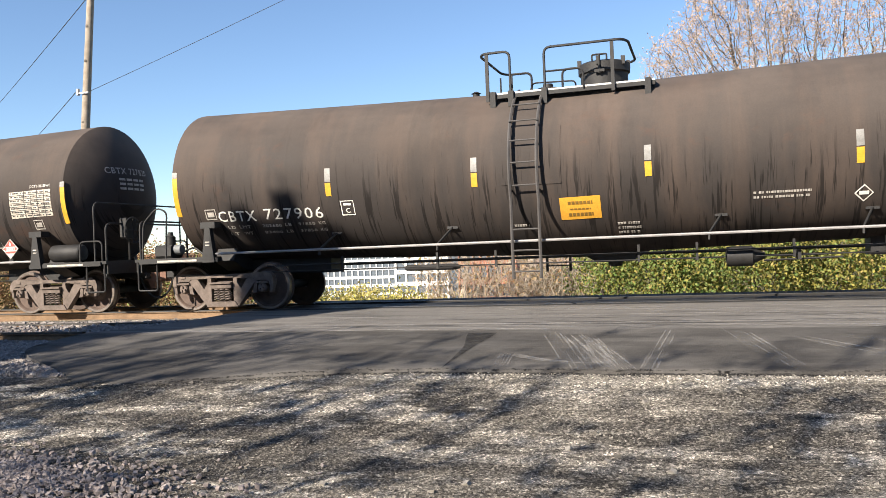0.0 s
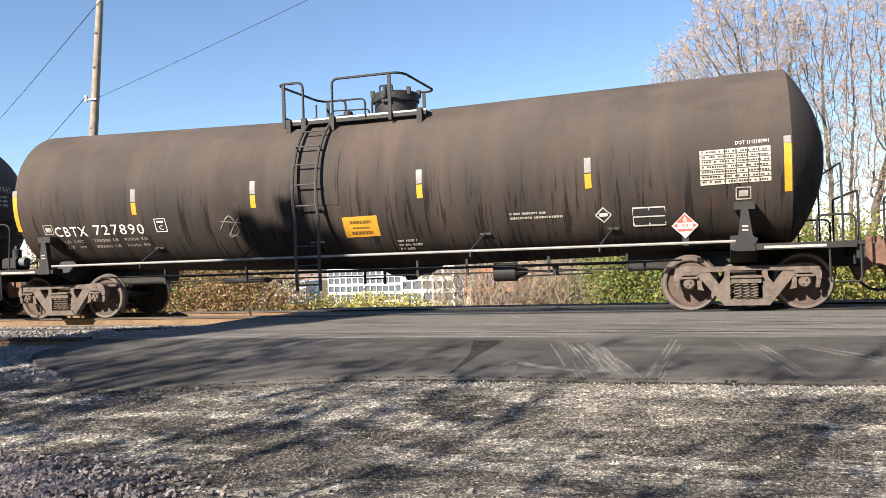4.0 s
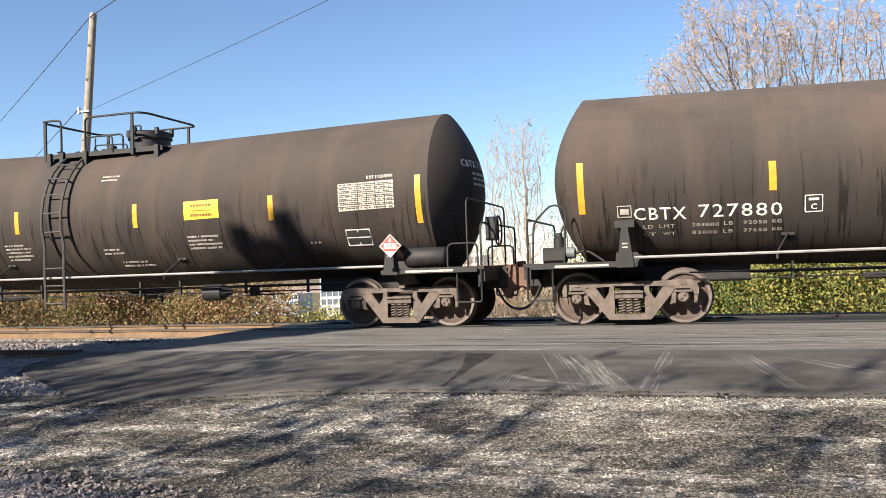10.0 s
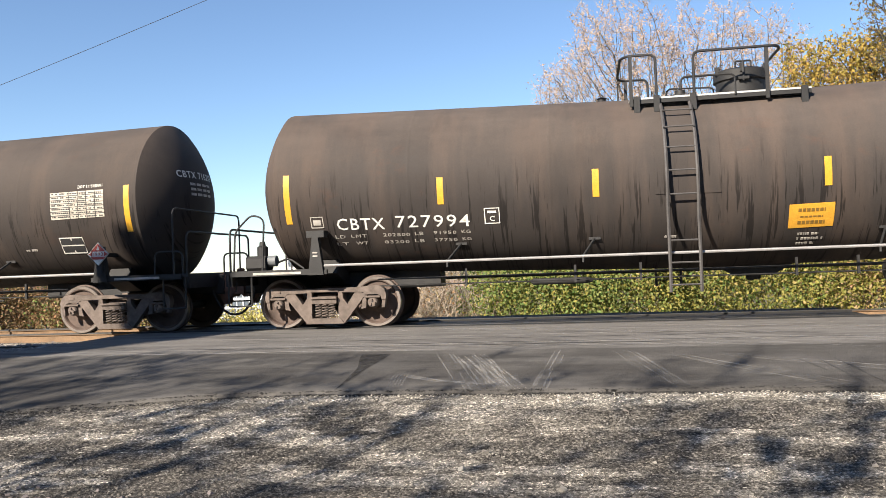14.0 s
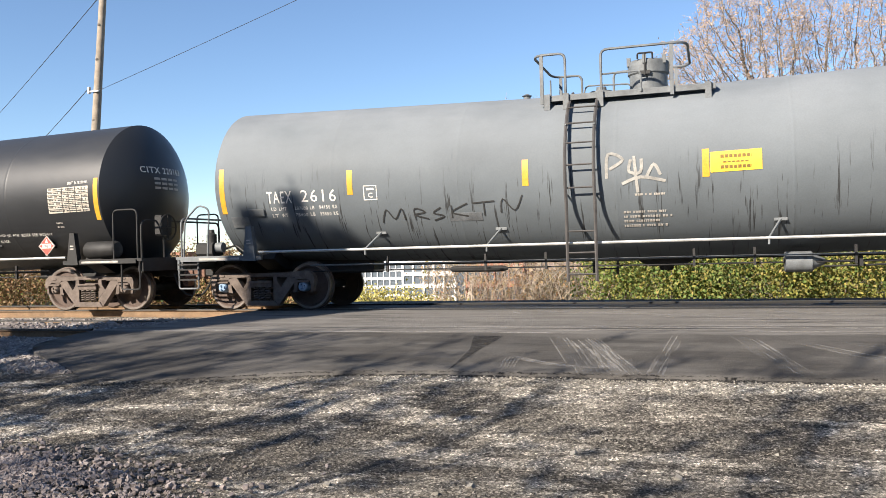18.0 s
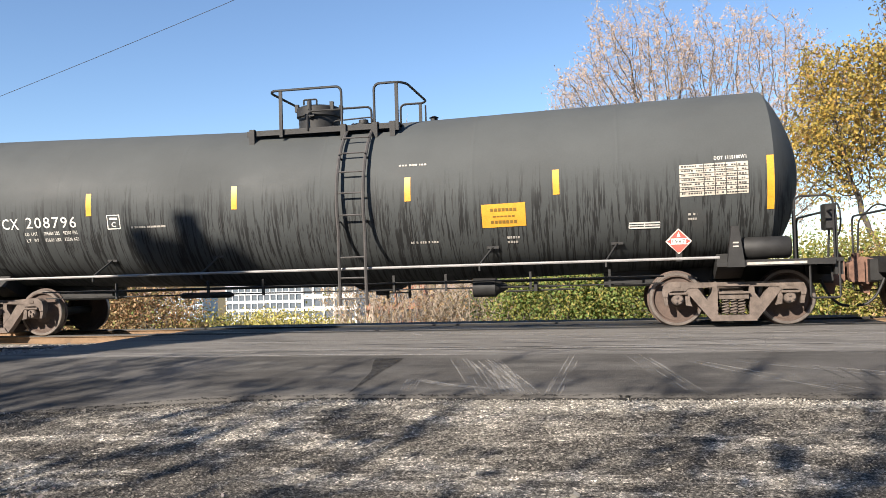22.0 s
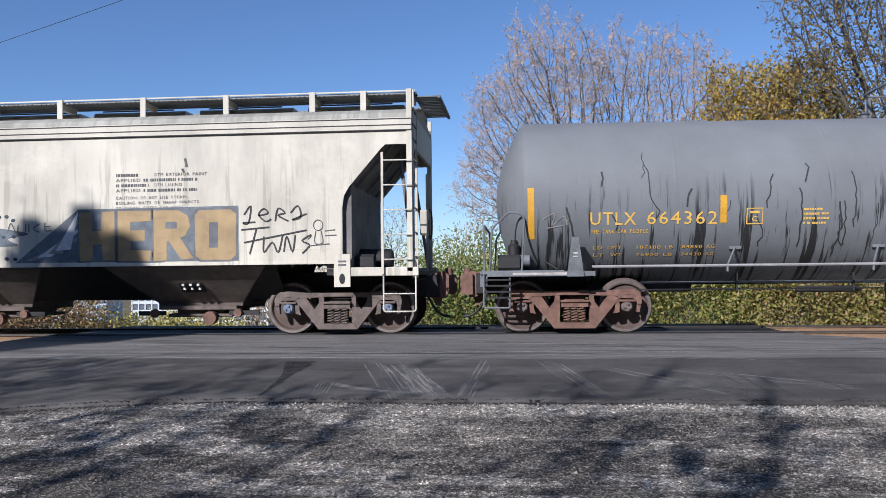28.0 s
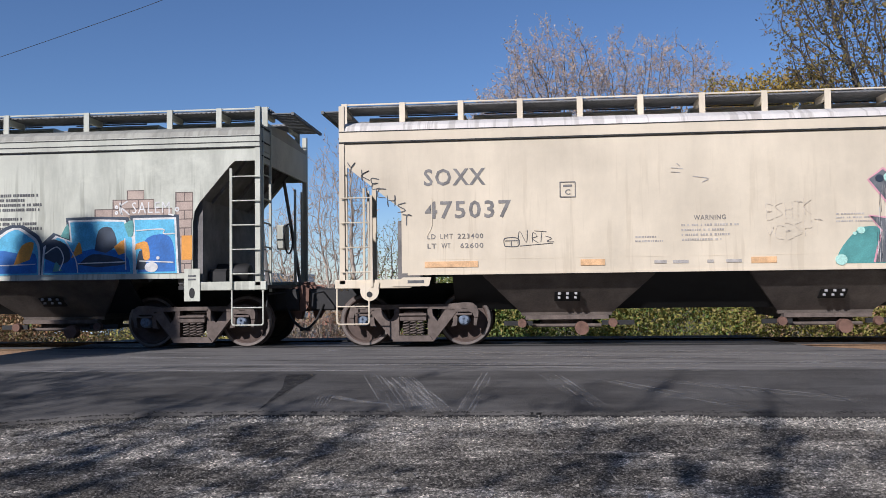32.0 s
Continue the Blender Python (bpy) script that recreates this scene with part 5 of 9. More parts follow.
class Side:
    """The flat side of a hopper."""

    def __init__(self, y):
        self.y = y

    def at(self, u, z, off=0.004):
        return (u, self.y - off, z)

    def patch(self, u0, u1, z0, z1, off=0.004, seg=1):
        return Mesh().box(u0, u1, self.y - off, self.y + 0.01, z0, z1)

    def text(self, s, u, z, size, width=0.0, bold=0.015, off=0.006):
        v, f = lettering(s, size, width, bold)
        return Mesh().add([self.at(u + x, z + y, off) for x, y in v], f)

    def line(self, pts, w=0.02, off=0.009):
        m = Mesh()
        stroke(m, pts, w, lambda u, z: self.at(u, z, off))
        return m

    def area(self, outline, off):
        n = len(outline)
        return Mesh().add([self.at(u, z, off) for u, z in outline] + [self.at(u, z, -0.004) for u, z in outline],
                          [tuple(range(n))] + [(i, (i + 1) % n, n + (i + 1) % n, n + i) for i in range(n)])


def stroke(m, pts, w, place):
    """A ribbon of even width along points in x and z."""
    pts = [Vector(p) for p in pts]
    left, right = [], []
    for i, p in enumerate(pts):
        d = pts[min(i + 1, len(pts) - 1)] - pts[max(i - 1, 0)]
        d = d.normalized() if d.length > 1e-9 else Vector((1, 0))
        nrm = Vector((-d.y, d.x)) * w / 2
        left.append(place(*(p + nrm)))
        right.append(place(*(p - nrm)))
    n = len(pts)
    m.add(left + right, [(i, i + 1, n + i + 1, n + i) for i in range(n - 1)])


def loop(cx, cz, rx, rz, a0=0, a1=360, n=18):
    return [(cx + rx * math.cos(radians(a0 + (a1 - a0) * i / n)), cz + rz * math.sin(radians(a0 + (a1 - a0) * i / n))) for i in range(n + 1)]


# wheels and trucks -------------------------------------------------------
WHEEL_R = 0.457


def wheel_mesh():
    """Plate, rim, tread and flange, turned round the axle."""
    return Mesh().lathe([(-0.065, 0.10), (-0.065, 0.13), (-0.01, 0.2), (-0.012, 0.36), (-0.062, 0.385), (-0.066, 0.43), (-0.06, 0.452),
                         (-0.05, 0.457), (0.035, 0.459), (0.045, 0.485), (0.07, 0.488), (0.075, 0.40), (0.02, 0.37), (0.02, 0.2), (0.06, 0.13), (0.06, 0.1)],
                        "y", 40, caps=False)


def rim_mesh():
    return Mesh().lathe([(-0.068, 0.405), (-0.069, 0.448), (-0.058, 0.4585), (0.03, 0.4605), (0.03, 0.44)], "y", 40, caps=False)


def cap_mesh():
    m = Mesh().lathe([(-0.06, 0.0), (-0.06, 0.075), (-0.035, 0.095), (0.0, 0.1), (0.1, 0.105)], "y", 20, caps=False)
    for k in range(3):
        a = 2.094 * k
        m.lathe([(-0.09, 0.0), (-0.09, 0.02), (-0.05, 0.022)], "y", 6, (0.045 * math.cos(a), 0, 0.045 * math.sin(a)), caps=False)
    return m


def frame_outline(m, y0, y1):
    """A cast side frame: upper bar, sloping lower bars, spring seat and two pedestal ends with openings between."""
    half = [(1.13, 0.5), (1.14, 0.6), (1.11, 0.69), (1.03, 0.75), (0.9, 0.76), (0.6, 0.735), (0.3, 0.73)]
    under = [(1.06, 0.5), (1.04, 0.57), (0.98, 0.6), (0.76, 0.6), (0.72, 0.64), (0.28, 0.655)]
    m.prism(half + [(-a, b) for a, b in reversed(half)] + [(-a, b) for a, b in under] + [(a, b) for a, b in reversed(under)], y0, y1)
    for s in (-1, 1):
        m.prism([(s * a, b) for a, b in ((0.77, 0.615), (0.58, 0.66), (0.53, 0.6), (0.42, 0.44), (0.28, 0.3), (0.25, 0.24), (0.25, 0.1), (0.35, 0.09), (0.6, 0.4))], y0 + 0.008, y1 - 0.008)
        m.prism([(s * a, b) for a, b in ((0.25, 0.66), (0.33, 0.66), (0.34, 0.55), (0.42, 0.44), (0.28, 0.29), (0.25, 0.26))], y0 + 0.004, y1 - 0.004)
        m.prism([(s * 1.06, 0.52), (s * 1.13, 0.52), (s * 1.1, 0.36), (s * 1.05, 0.36)], y0 + 0.02, y1 - 0.02)
        m.prism([(s * 0.7, 0.6), (s * 0.78, 0.6), (s * 0.76, 0.36), (s * 0.66, 0.34), (s * 0.69, 0.42)], y0 + 0.02, y1 - 0.02)
        m.prism([(s * 0.94, 0.7), (s * 0.84, 0.7), (s * 0.84, 0.66), (s * 0.94, 0.66)], y0 - 0.012, y0 + 0.01)
    m.prism([(-0.36, 0.09), (0.36, 0.09), (0.29, 0.19), (-0.29, 0.19)], y0 - 0.02, y1)
    m.prism([(-0.26, 0.665), (0.26, 0.665), (0.26, 0.7), (-0.26, 0.7)], y0 - 0.015, y0 + 0.01)
    return m


def spring_mesh():
    """A coil spring."""
    pts = [(0.055 * math.cos(a), 0.055 * math.sin(a), 0.205 + 0.24 * a / (2 * math.pi * 5)) for a in (2 * math.pi * 5 * i / 50 for i in range(51))]
    return Mesh().tube(pts, 0.0145, 5)


def add_truck(car, x, cap_mat, iron, wheels):
    """One truck: bolster, two side frames, coil springs, brake beams and two wheelsets."""
    me = cached(("bolster",), lambda: Mesh().box(-0.17, 0.17, -1.0, 1.0, 0.44, 0.62, 0.03).box(-0.3, 0.3, -0.35, 0.35, 0.6, 0.75, 0.03)
                .box(-0.23, 0.23, -1.16, -0.9, 0.455, 0.575).box(-0.23, 0.23, 0.9, 1.16, 0.455, 0.575).mesh("truck_bolster"))
    tr = bare_part("truck", me, iron, car, "freight truck with cast steel side frames")
    tr.location = (x, 0, 0)
    for s in (-1, 1):
        fr = cached(("frame",), lambda: frame_outline(Mesh(), -0.075, 0.075).mesh("side_frame"))
        o = bare_part("side_frame", fr, iron, tr)
        o.location = (0, s * 1.03, 0)
        for k in (-1, 0, 1):
            sp = bare_part("spring", cached(("spring",), lambda: spring_mesh().mesh("spring")), iron, tr)
            sp.location = (0.125 * k, s * 1.085, 0.0)
        fw = bare_part("friction_bar", cached(("fbar",), lambda: Mesh().box(-0.24, 0.24, -0.03, 0.03, 0.49, 0.525, 0.005).mesh("friction_bar")), iron, tr)
        fw.location = (0, s * 1.165, 0.05)
        for e in (-1, 1):
            ad = bare_part("bearing_adapter", cached(("adapter",), lambda: Mesh().box(-0.14, 0.14, -0.1, 0.1, 0.535, 0.575, 0.01).mesh("bearing_adapter")), iron, tr)
            ad.location = (e * 0.889, s * 1.03, 0)
    for e in (-1, 1):
        bb = bare_part("brake_beam", cached(("beam",), lambda: Mesh().box(-0.04, 0.04, -0.72, 0.72, 0.3, 0.37).box(-0.05, 0.05, -0.85, -0.68, 0.25, 0.5).box(-0.05, 0.05, 0.68, 0.85, 0.25, 0.5).mesh("brake_beam")), "black_frame", tr)
        bb.location = (e * 0.36, 0, 0)
        ax = bare_part("wheelset", cached(("axle",), lambda: Mesh().lathe([(-0.99, 0.06), (-0.99, 0.085), (-0.8, 0.09), (-0.7, 0.085), (0.7, 0.085), (0.8, 0.09), (0.99, 0.085), (0.99, 0.06)], "y", 16).mesh("axle")), "black_frame", car)
        ax.location = (x + e * 0.889, 0, WHEEL_R)
        wheels.append(ax)
        for s in (-1, 1):
            w = bare_part("wheel", cached(("wheel", s), lambda: mirrored(wheel_mesh(), s).mesh("wheel")), "wheel_iron", ax)
            w.location = (0, s * 0.75, 0)
            t = bare_part("wheel_rim", cached(("rim", s), lambda: mirrored(rim_mesh(), s).mesh("wheel_rim")), "tread", ax, "bright worn rim")
            t.location = (0, s * 0.75, 0)
            c = bare_part("bearing_cap", cached(("cap", s), lambda: mirrored(cap_mesh(), s).mesh("bearing_cap")), cap_mat, ax)
            c.location = (0, s * 1.06, 0)


def mirrored(m, s):
    """The other side's copy: s is -1 for the near side, as modelled."""
    if s > 0:
        m.v = [(x, -y, z) for x, y, z in m.v]
        m.f = [tuple(reversed(f)) for f in m.f]
    return m


def bare_part(name, me, mat, parent, label=""):
    """A part that shares mesh data but may wear its own material."""
    ob = new(name, me)
    ob.parent = parent
    if not me.materials:
        me.materials.append(MAT[mat])
    elif me.materials[0] != MAT[mat]:
        ob.material_slots[0].link = "OBJECT"
        ob.material_slots[0].material = MAT[mat]
    if label:
        tagged(ob, label)
    return ob


def coupler(car, s, x0, mat="rust_iron"):
    """Shank, head and knuckle at one end, with the air hose."""
    m = Mesh()
    m.box(x0 - 0.75, x0 - 0.2, -0.12, 0.12, 0.74, 0.96, 0.03)
    m.prism([(x0 - 0.4, 0.76), (x0 - 0.3, 0.66), (x0 - 0.02, 0.6), (x0 + 0.07, 0.7), (x0 + 0.07, 1.02), (x0 - 0.03, 1.1), (x0 - 0.2, 1.06), (x0 - 0.4, 0.98)], -0.26, 0.16)
    m.prism([(x0 - 0.06, 0.66), (x0 + 0.14, 0.66), (x0 + 0.19, 0.74), (x0 + 0.19, 0.98), (x0 + 0.12, 1.04), (x0 - 0.06, 1.04)], 0.02, 0.24)
    m.prism([(x0 - 0.3, 0.7), (x0 - 0.05, 0.7), (x0 - 0.1, 0.46), (x0 - 0.18, 0.46)], -0.2, 0.0)
    m.lathe([(1.0, 0.07), (1.14, 0.07), (1.16, 0.04)], "z", 10, (x0 + 0.04, 0.1, 0))
    m.box(x0 - 0.36, x0 - 0.08, -0.285, -0.26, 0.93, 0.98)
    m.box(x0 - 0.36, x0 - 0.08, -0.285, -0.26, 0.72, 0.77)
    if s < 0:
        m.v = [(-x, -y, z) for x, y, z in m.v]
    c = part("coupler", m, mat, car, "rusty cast coupler")
    if s > 0:
        for z in (0.81, 0.88):
            part("lightening_hole", Mesh().box(x0 - 0.3, x0 - 0.14, -0.268, -0.262, z - 0.022, z + 0.022), "black_frame", c)
    pts = [(s * (x0 - 0.35), -0.33, 0.74), (s * (x0 - 0.22), -0.33, 0.46), (s * (x0 - 0.06), -0.32, 0.3), (s * (x0 + 0.1), -0.3, 0.26)]
    part("air_hose", Mesh().tube(smooth_line(pts), 0.024, 7), "black_frame", car, "black rubber air hose")
    part("uncoupling_lever", Mesh().tube([(s * (x0 - 0.12), 0.0, 0.98), (s * (x0 - 0.35), -0.2, 0.97), (s * (x0 - 0.4), -1.3, 0.94), (s * (x0 - 0.4), -1.36, 0.72)], 0.014, 5), "black_frame", car)
    return c


def smooth_line(pts, n=6):
    """A rounded line through points."""
    p = [Vector(q) for q in pts]
    out = []
    for i in range(len(p) - 1):
        a, b, c, d = p[max(i - 1, 0)], p[i], p[i + 1], p[min(i + 2, len(p) - 1)]
        for k in range(n):
            t = k / n
            out.append(0.5 * ((2 * b) + (c - a) * t + (2 * a - 5 * b + 4 * c - d) * t * t + (3 * b - a - 3 * c + d) * t * t * t))
    out.append(p[-1])
    return out


def rounded(pts, r=0.1, n=4):
    """A line with its corners rounded off, for bent pipe."""
    p = [Vector(q) for q in pts]
    out = [p[0]]
    for a, b, c in zip(p, p[1:], p[2:]):
        k = min(r, (b - a).length * 0.45, (c - b).length * 0.45)
        s, e = b + (a - b).normalized() * k, b + (c - b).normalized() * k
        for i in range(n + 1):
            t = i / n
            out.append(s * (1 - t) ** 2 + b * 2 * t * (1 - t) + e * t * t)
    out.append(p[-1])
    return out


def tank_shell(half, r, rise, head):
    """Drum with dished heads and faint ring seams."""
    prof = []
    n = 10
    for i in range(n + 1):
        q = max(0.012, i / n)
        prof.append((-half - 0.01 - head * (1 - q * q), r * q - 0.01 * (i == n)))
    seams = [-half, -half * 0.68, -half * 0.36, 0.0, half * 0.36, half * 0.68, half]
    for i, s in enumerate(seams):
        if i == 0:
            prof += [(s, r), (s + 0.02, r), (s + 0.4, r)]
        elif i == len(seams) - 1:
            prof += [(s - 0.4, r), (s - 0.02, r), (s, r)]
        else:
            prof += [(s - 0.5, r), (s - 0.05, r), (s - 0.02, r), (s - 0.012, r + 0.0012), (s + 0.012, r + 0.0012), (s + 0.02, r), (s + 0.05, r), (s + 0.5, r)]
    for i in range(n + 1):
        q = max(0.012, 1 - i / n)
        prof.append((half + 0.01 + head * (1 - q * q), r * q - 0.01 * (i == 0)))
    m = Mesh().lathe(prof, "x", 72)
    m.v = [(x, y, z + rise * min(abs(x), half)) for x, y, z in m.v]
    me = m.mesh("tank")
    # the drum's own axis is its origin, so that dust, painted light and drips follow its height
    return me


def table_plate(car, sh, u0, u1, z0, z1, rows=7, title=True):
    """White stencilled data table with dark rules and cells."""
    p = part("data_table", sh.patch(u0, u1, z0, z1, 0.005), "plate_tan", car, "pale stencilled data table")
    rh = (z1 - z0) / rows
    for i in range(rows):
        z = z0 + rh * (i + 0.5)
        m = Mesh()
        x = u0 + 0.03
        rnd = random.Random(i * 7 + int(u0 * 10))
        while x < u1 - 0.05:
            e = min(u1 - 0.03, x + rnd.choice((0.018, 0.026, 0.034)))
            a = sh.patch(x, e, z - rh * 0.17, z + rh * 0.17, 0.009, 1)
            m.add(a.v, a.f)
            x = e + (0.012 if rnd.random() < 0.8 else 0.05)
        tagged(part("table_print", m, "black_ink", p), kind="stuff")
        if i:
            part("table_rule", sh.patch(u0, u1, z0 + rh * i - 0.006, z0 + rh * i + 0.006, 0.0075, 1), "black_ink", p)
    for q in (0.36, 0.52, 0.68, 0.84):
        part("table_rule", sh.patch(u0 + (u1 - u0) * q - 0.006, u0 + (u1 - u0) * q + 0.006, z0, z1, 0.0082), "black_ink", p)
    if title:
        part("table_title", sh.text("DOT 111S100W1", u1 - 0.52, z1 + 0.05, 0.06, 0.5, 0.012), "white", p)


def fine_print(car, sh, u0, w, z, rows, mat="faded", size=0.032, gap=0.075, seed=0):
    """Small writing too fine to read: dashes of its size."""
    rnd = random.Random(seed + int(u0 * 31))
    m = Mesh()
    for i in range(rows):
        x, end = u0, u0 + w * rnd.uniform(0.6, 1.0)
        while x < end:
            e = min(end, x + rnd.choice((0.022, 0.03, 0.04)))
            a = sh.patch(x, e, z - i * gap, z - i * gap + size, 0.006, 1) if isinstance(sh, Shell) else sh.patch(x, e, z - i * gap, z - i * gap + size, 0.006)
            m.add(a.v, a.f)
            x = e + (0.012 if rnd.random() < 0.8 else 0.04)
    return tagged(part("fine_print", m, mat, car, "rows of small stencilled print"), kind="stuff")


def framed_box(car, sh, u, z, s, mat="white", letter="C"):
    p = part("stencil_box", sh.line([(u - s, z - s), (u + s, z - s), (u + s, z + s), (u - s, z + s), (u - s, z - s)], 0.02), mat, car)
    part("stencil_letter", sh.text(letter, u - s * 0.35, z - s * 0.72, s * 0.75, s * 0.7, 0.02), mat, p)
    part("stencil_word", sh.patch(u - s * 0.6, u + s * 0.6, z + s * 0.35, z + s * 0.65, 0.006), mat, p)


def placard(car, at_u, z, y, number, dark=False):
    """A diamond placard on a small holder, with its number."""
    s = 0.215
    q = [(at_u - s, z), (at_u, z - s), (at_u + s, z), (at_u, z + s)]
    p = part("placard", Mesh().prism(q, y - 0.012, y), "white", car, "red and white diamond hazard placard", False)
    for (a, b), (c, d) in zip(q, q[1:] + q[:1]):
        part("placard_rim", Mesh().prism([(a, b), (c, d), (at_u + (c - at_u) * 0.94, z + (d - z) * 0.94), (at_u + (a - at_u) * 0.94, z + (b - z) * 0.94)], y - 0.015, y - 0.012), "faded", p, smooth=False)
    r = s * 0.9
    part("placard_top", Mesh().prism([(at_u - r * 0.74, z + 0.05), (at_u + r * 0.74, z + 0.05), (at_u, z + r)], y - 0.016, y - 0.012), "red", p, smooth=False)
    for e in (-1, 1):
        part("placard_side", Mesh().prism([(at_u + e * r * 0.62, z - 0.045), (at_u + e * r, z), (at_u + e * r * 0.62, z + 0.045)], y - 0.016, y - 0.012), "red", p, smooth=False)
    dn = [(at_u - r * 0.76, z - 0.05), (at_u - 0.02, z - r * 0.95), (at_u + 0.02, z - r * 0.95), (at_u + r * 0.76, z - 0.05)]
    if not dark:
        dn = [(at_u - r * 0.76, z - 0.05), (at_u - r * 0.5, z - r * 0.5), (at_u + r * 0.5, z - r * 0.5), (at_u + r * 0.76, z - 0.05)]
    part("placard_foot", Mesh().prism(dn, y - 0.016, y - 0.012), "red", p, smooth=False)
    part("placard_flame", Mesh().prism([(at_u - 0.03, z + 0.07), (at_u + 0.03, z + 0.07), (at_u + 0.02, z + 0.11), (at_u, z + 0.15), (at_u - 0.02, z + 0.11)], y - 0.019, y - 0.016), "white", p, smooth=False)
    v, f = lettering(number, 0.065, 0.2, 0.0)
    part("placard_number", Mesh().add([(at_u - 0.1 + x, y - 0.02, z - 0.034 + h) for x, h in v], f), "red" if not dark else "black_ink", p)


def end_handrails(car, s, half, zc, brake, mat, grate, loop_end):
    """End platform with bent-pipe rails, steps, and a brake wheel at one end."""
    x0, x1 = half - 0.65, 8.62
    part("end_platform", Mesh().box(min(s * x0, s * x1), max(s * x0, s * x1), -1.5, 1.5, 1.03, 1.09).box(min(s * (x1 - 0.12), s * x1), max(s * (x1 - 0.12), s * x1), -1.45, 1.45, 0.82, 1.03), mat, car, "steel end walkway")
    if s > 0 and not loop_end:
        part("end_rail", Mesh().tube(rounded([(8.32, -1.46, 1.05), (8.32, -1.46, 2.3), (8.32, 1.46, 2.3), (8.32, 1.46, 1.05)], 0.16), 0.018, 7), mat, car, "bent pipe handrail")
    for y in (-1.46, 1.46):
        if s > 0 and loop_end:
            line = [(7.92, y, 1.05), (7.92, y, 2.08), (8.5, y, 2.08), (8.5, y, 1.05)]
        elif s > 0:
            line = [(7.95, y, 1.05), (7.95, y, 1.5), (8.5, y, 1.5), (8.5, y, 1.05)]
        else:
            line = [(-7.92, y, 1.05), (-7.86, y, 2.02), (-8.1, y, 2.1), (-8.42, y, 1.8), (-8.46, y, 1.05)]
        part("end_rail", Mesh().tube(rounded(line, 0.12), 0.018, 7), mat, car, "bent pipe handrail")
        st = rounded([(s * 8.12, y - 0.02, 1.03), (s * 8.12, y - 0.02, 0.46), (s * 8.56, y - 0.02, 0.46), (s * 8.56, y - 0.02, 1.03)], 0.05)
        part("sill_step", Mesh().tube(st, 0.018, 6), mat, car)
    part("end_rail", Mesh().tube(rounded([(s * 8.55, -1.4, 1.05), (s * 8.55, -1.4, 1.86), (s * 8.55, 1.4, 1.86), (s * 8.55, 1.4, 1.05)], 0.16), 0.02, 7), mat, car, "bent pipe handrail")
    part("striker", Mesh().box(min(s * 8.3, s * 8.75), max(s * 8.3, s * 8.75), -0.3, 0.3, 0.66, 1.05, 0.03), "black_frame", car)
    if brake:
        bw = part("brake_wheel", Mesh().tube([(s * 8.72, -0.75 + 0.27 * math.cos(a), 1.72 + 0.27 * math.sin(a)) for a in (2 * math.pi * i / 24 for i in range(25))], 0.016, 6, False)
                  .tube([(s * 8.72, -1.0, 1.72), (s * 8.72, -0.5, 1.72)], 0.012, 5).tube([(s * 8.72, -0.75, 1.47), (s * 8.72, -0.75, 1.97)], 0.012, 5), "black_frame", car, "black hand brake wheel")
        part("brake_gear_box", Mesh().box(min(s * 8.52, s * 8.68), max(s * 8.52, s * 8.68), -0.92, -0.58, 1.55, 1.98, 0.03), mat, car)
        part("brake_chain", Mesh().tube([(s * 8.6, -0.75, 1.55), (s * 8.58, -0.72, 1.1)], 0.02, 5), mat, car)
        part("air_tank", Mesh().lathe([(7.1, 0.02), (7.12, 0.15), (7.16, 0.18), (7.84, 0.18), (7.88, 0.15), (7.9, 0.02)] if s > 0 else [(-7.9, 0.02), (-7.88, 0.15), (-7.84, 0.18), (-7.16, 0.18), (-7.12, 0.15), (-7.1, 0.02)], "x", 20, (0, -1.28, 1.28)), mat, car, "horizontal air reservoir")
    elif s < 0:
        v = part("valve_block", Mesh().box(-8.32, -7.95, -1.25, -0.85, 1.09, 1.36, 0.05).lathe([(1.3, 0.1), (1.52, 0.1), (1.55, 0.06), (1.62, 0.05)], "z", 12, (-8.05, -1.1, 0)), "black_frame", car, "brake control valve")
        part("valve_cap", Mesh().lathe([(-7.95, 0.02), (-7.94, 0.1), (-7.78, 0.1), (-7.76, 0.03)], "x", 12, (0, -1.1, 1.26)), "grey_frame", v)
        part("valve_pipe", Mesh().tube(rounded([(-8.0, -0.8, 1.2), (-7.6, -0.95, 1.3), (-7.3, -1.0, 1.1)], 0.1), 0.02, 6), "black_frame", car)
        for i in range(4 if grate else 0):
            part("tread_bar", Mesh().box(-8.55, -8.1, -1.5 - 0.012 * i, -1.47 - 0.012 * i, 0.62 + 0.1 * i, 0.65 + 0.1 * i), "black_frame", car)


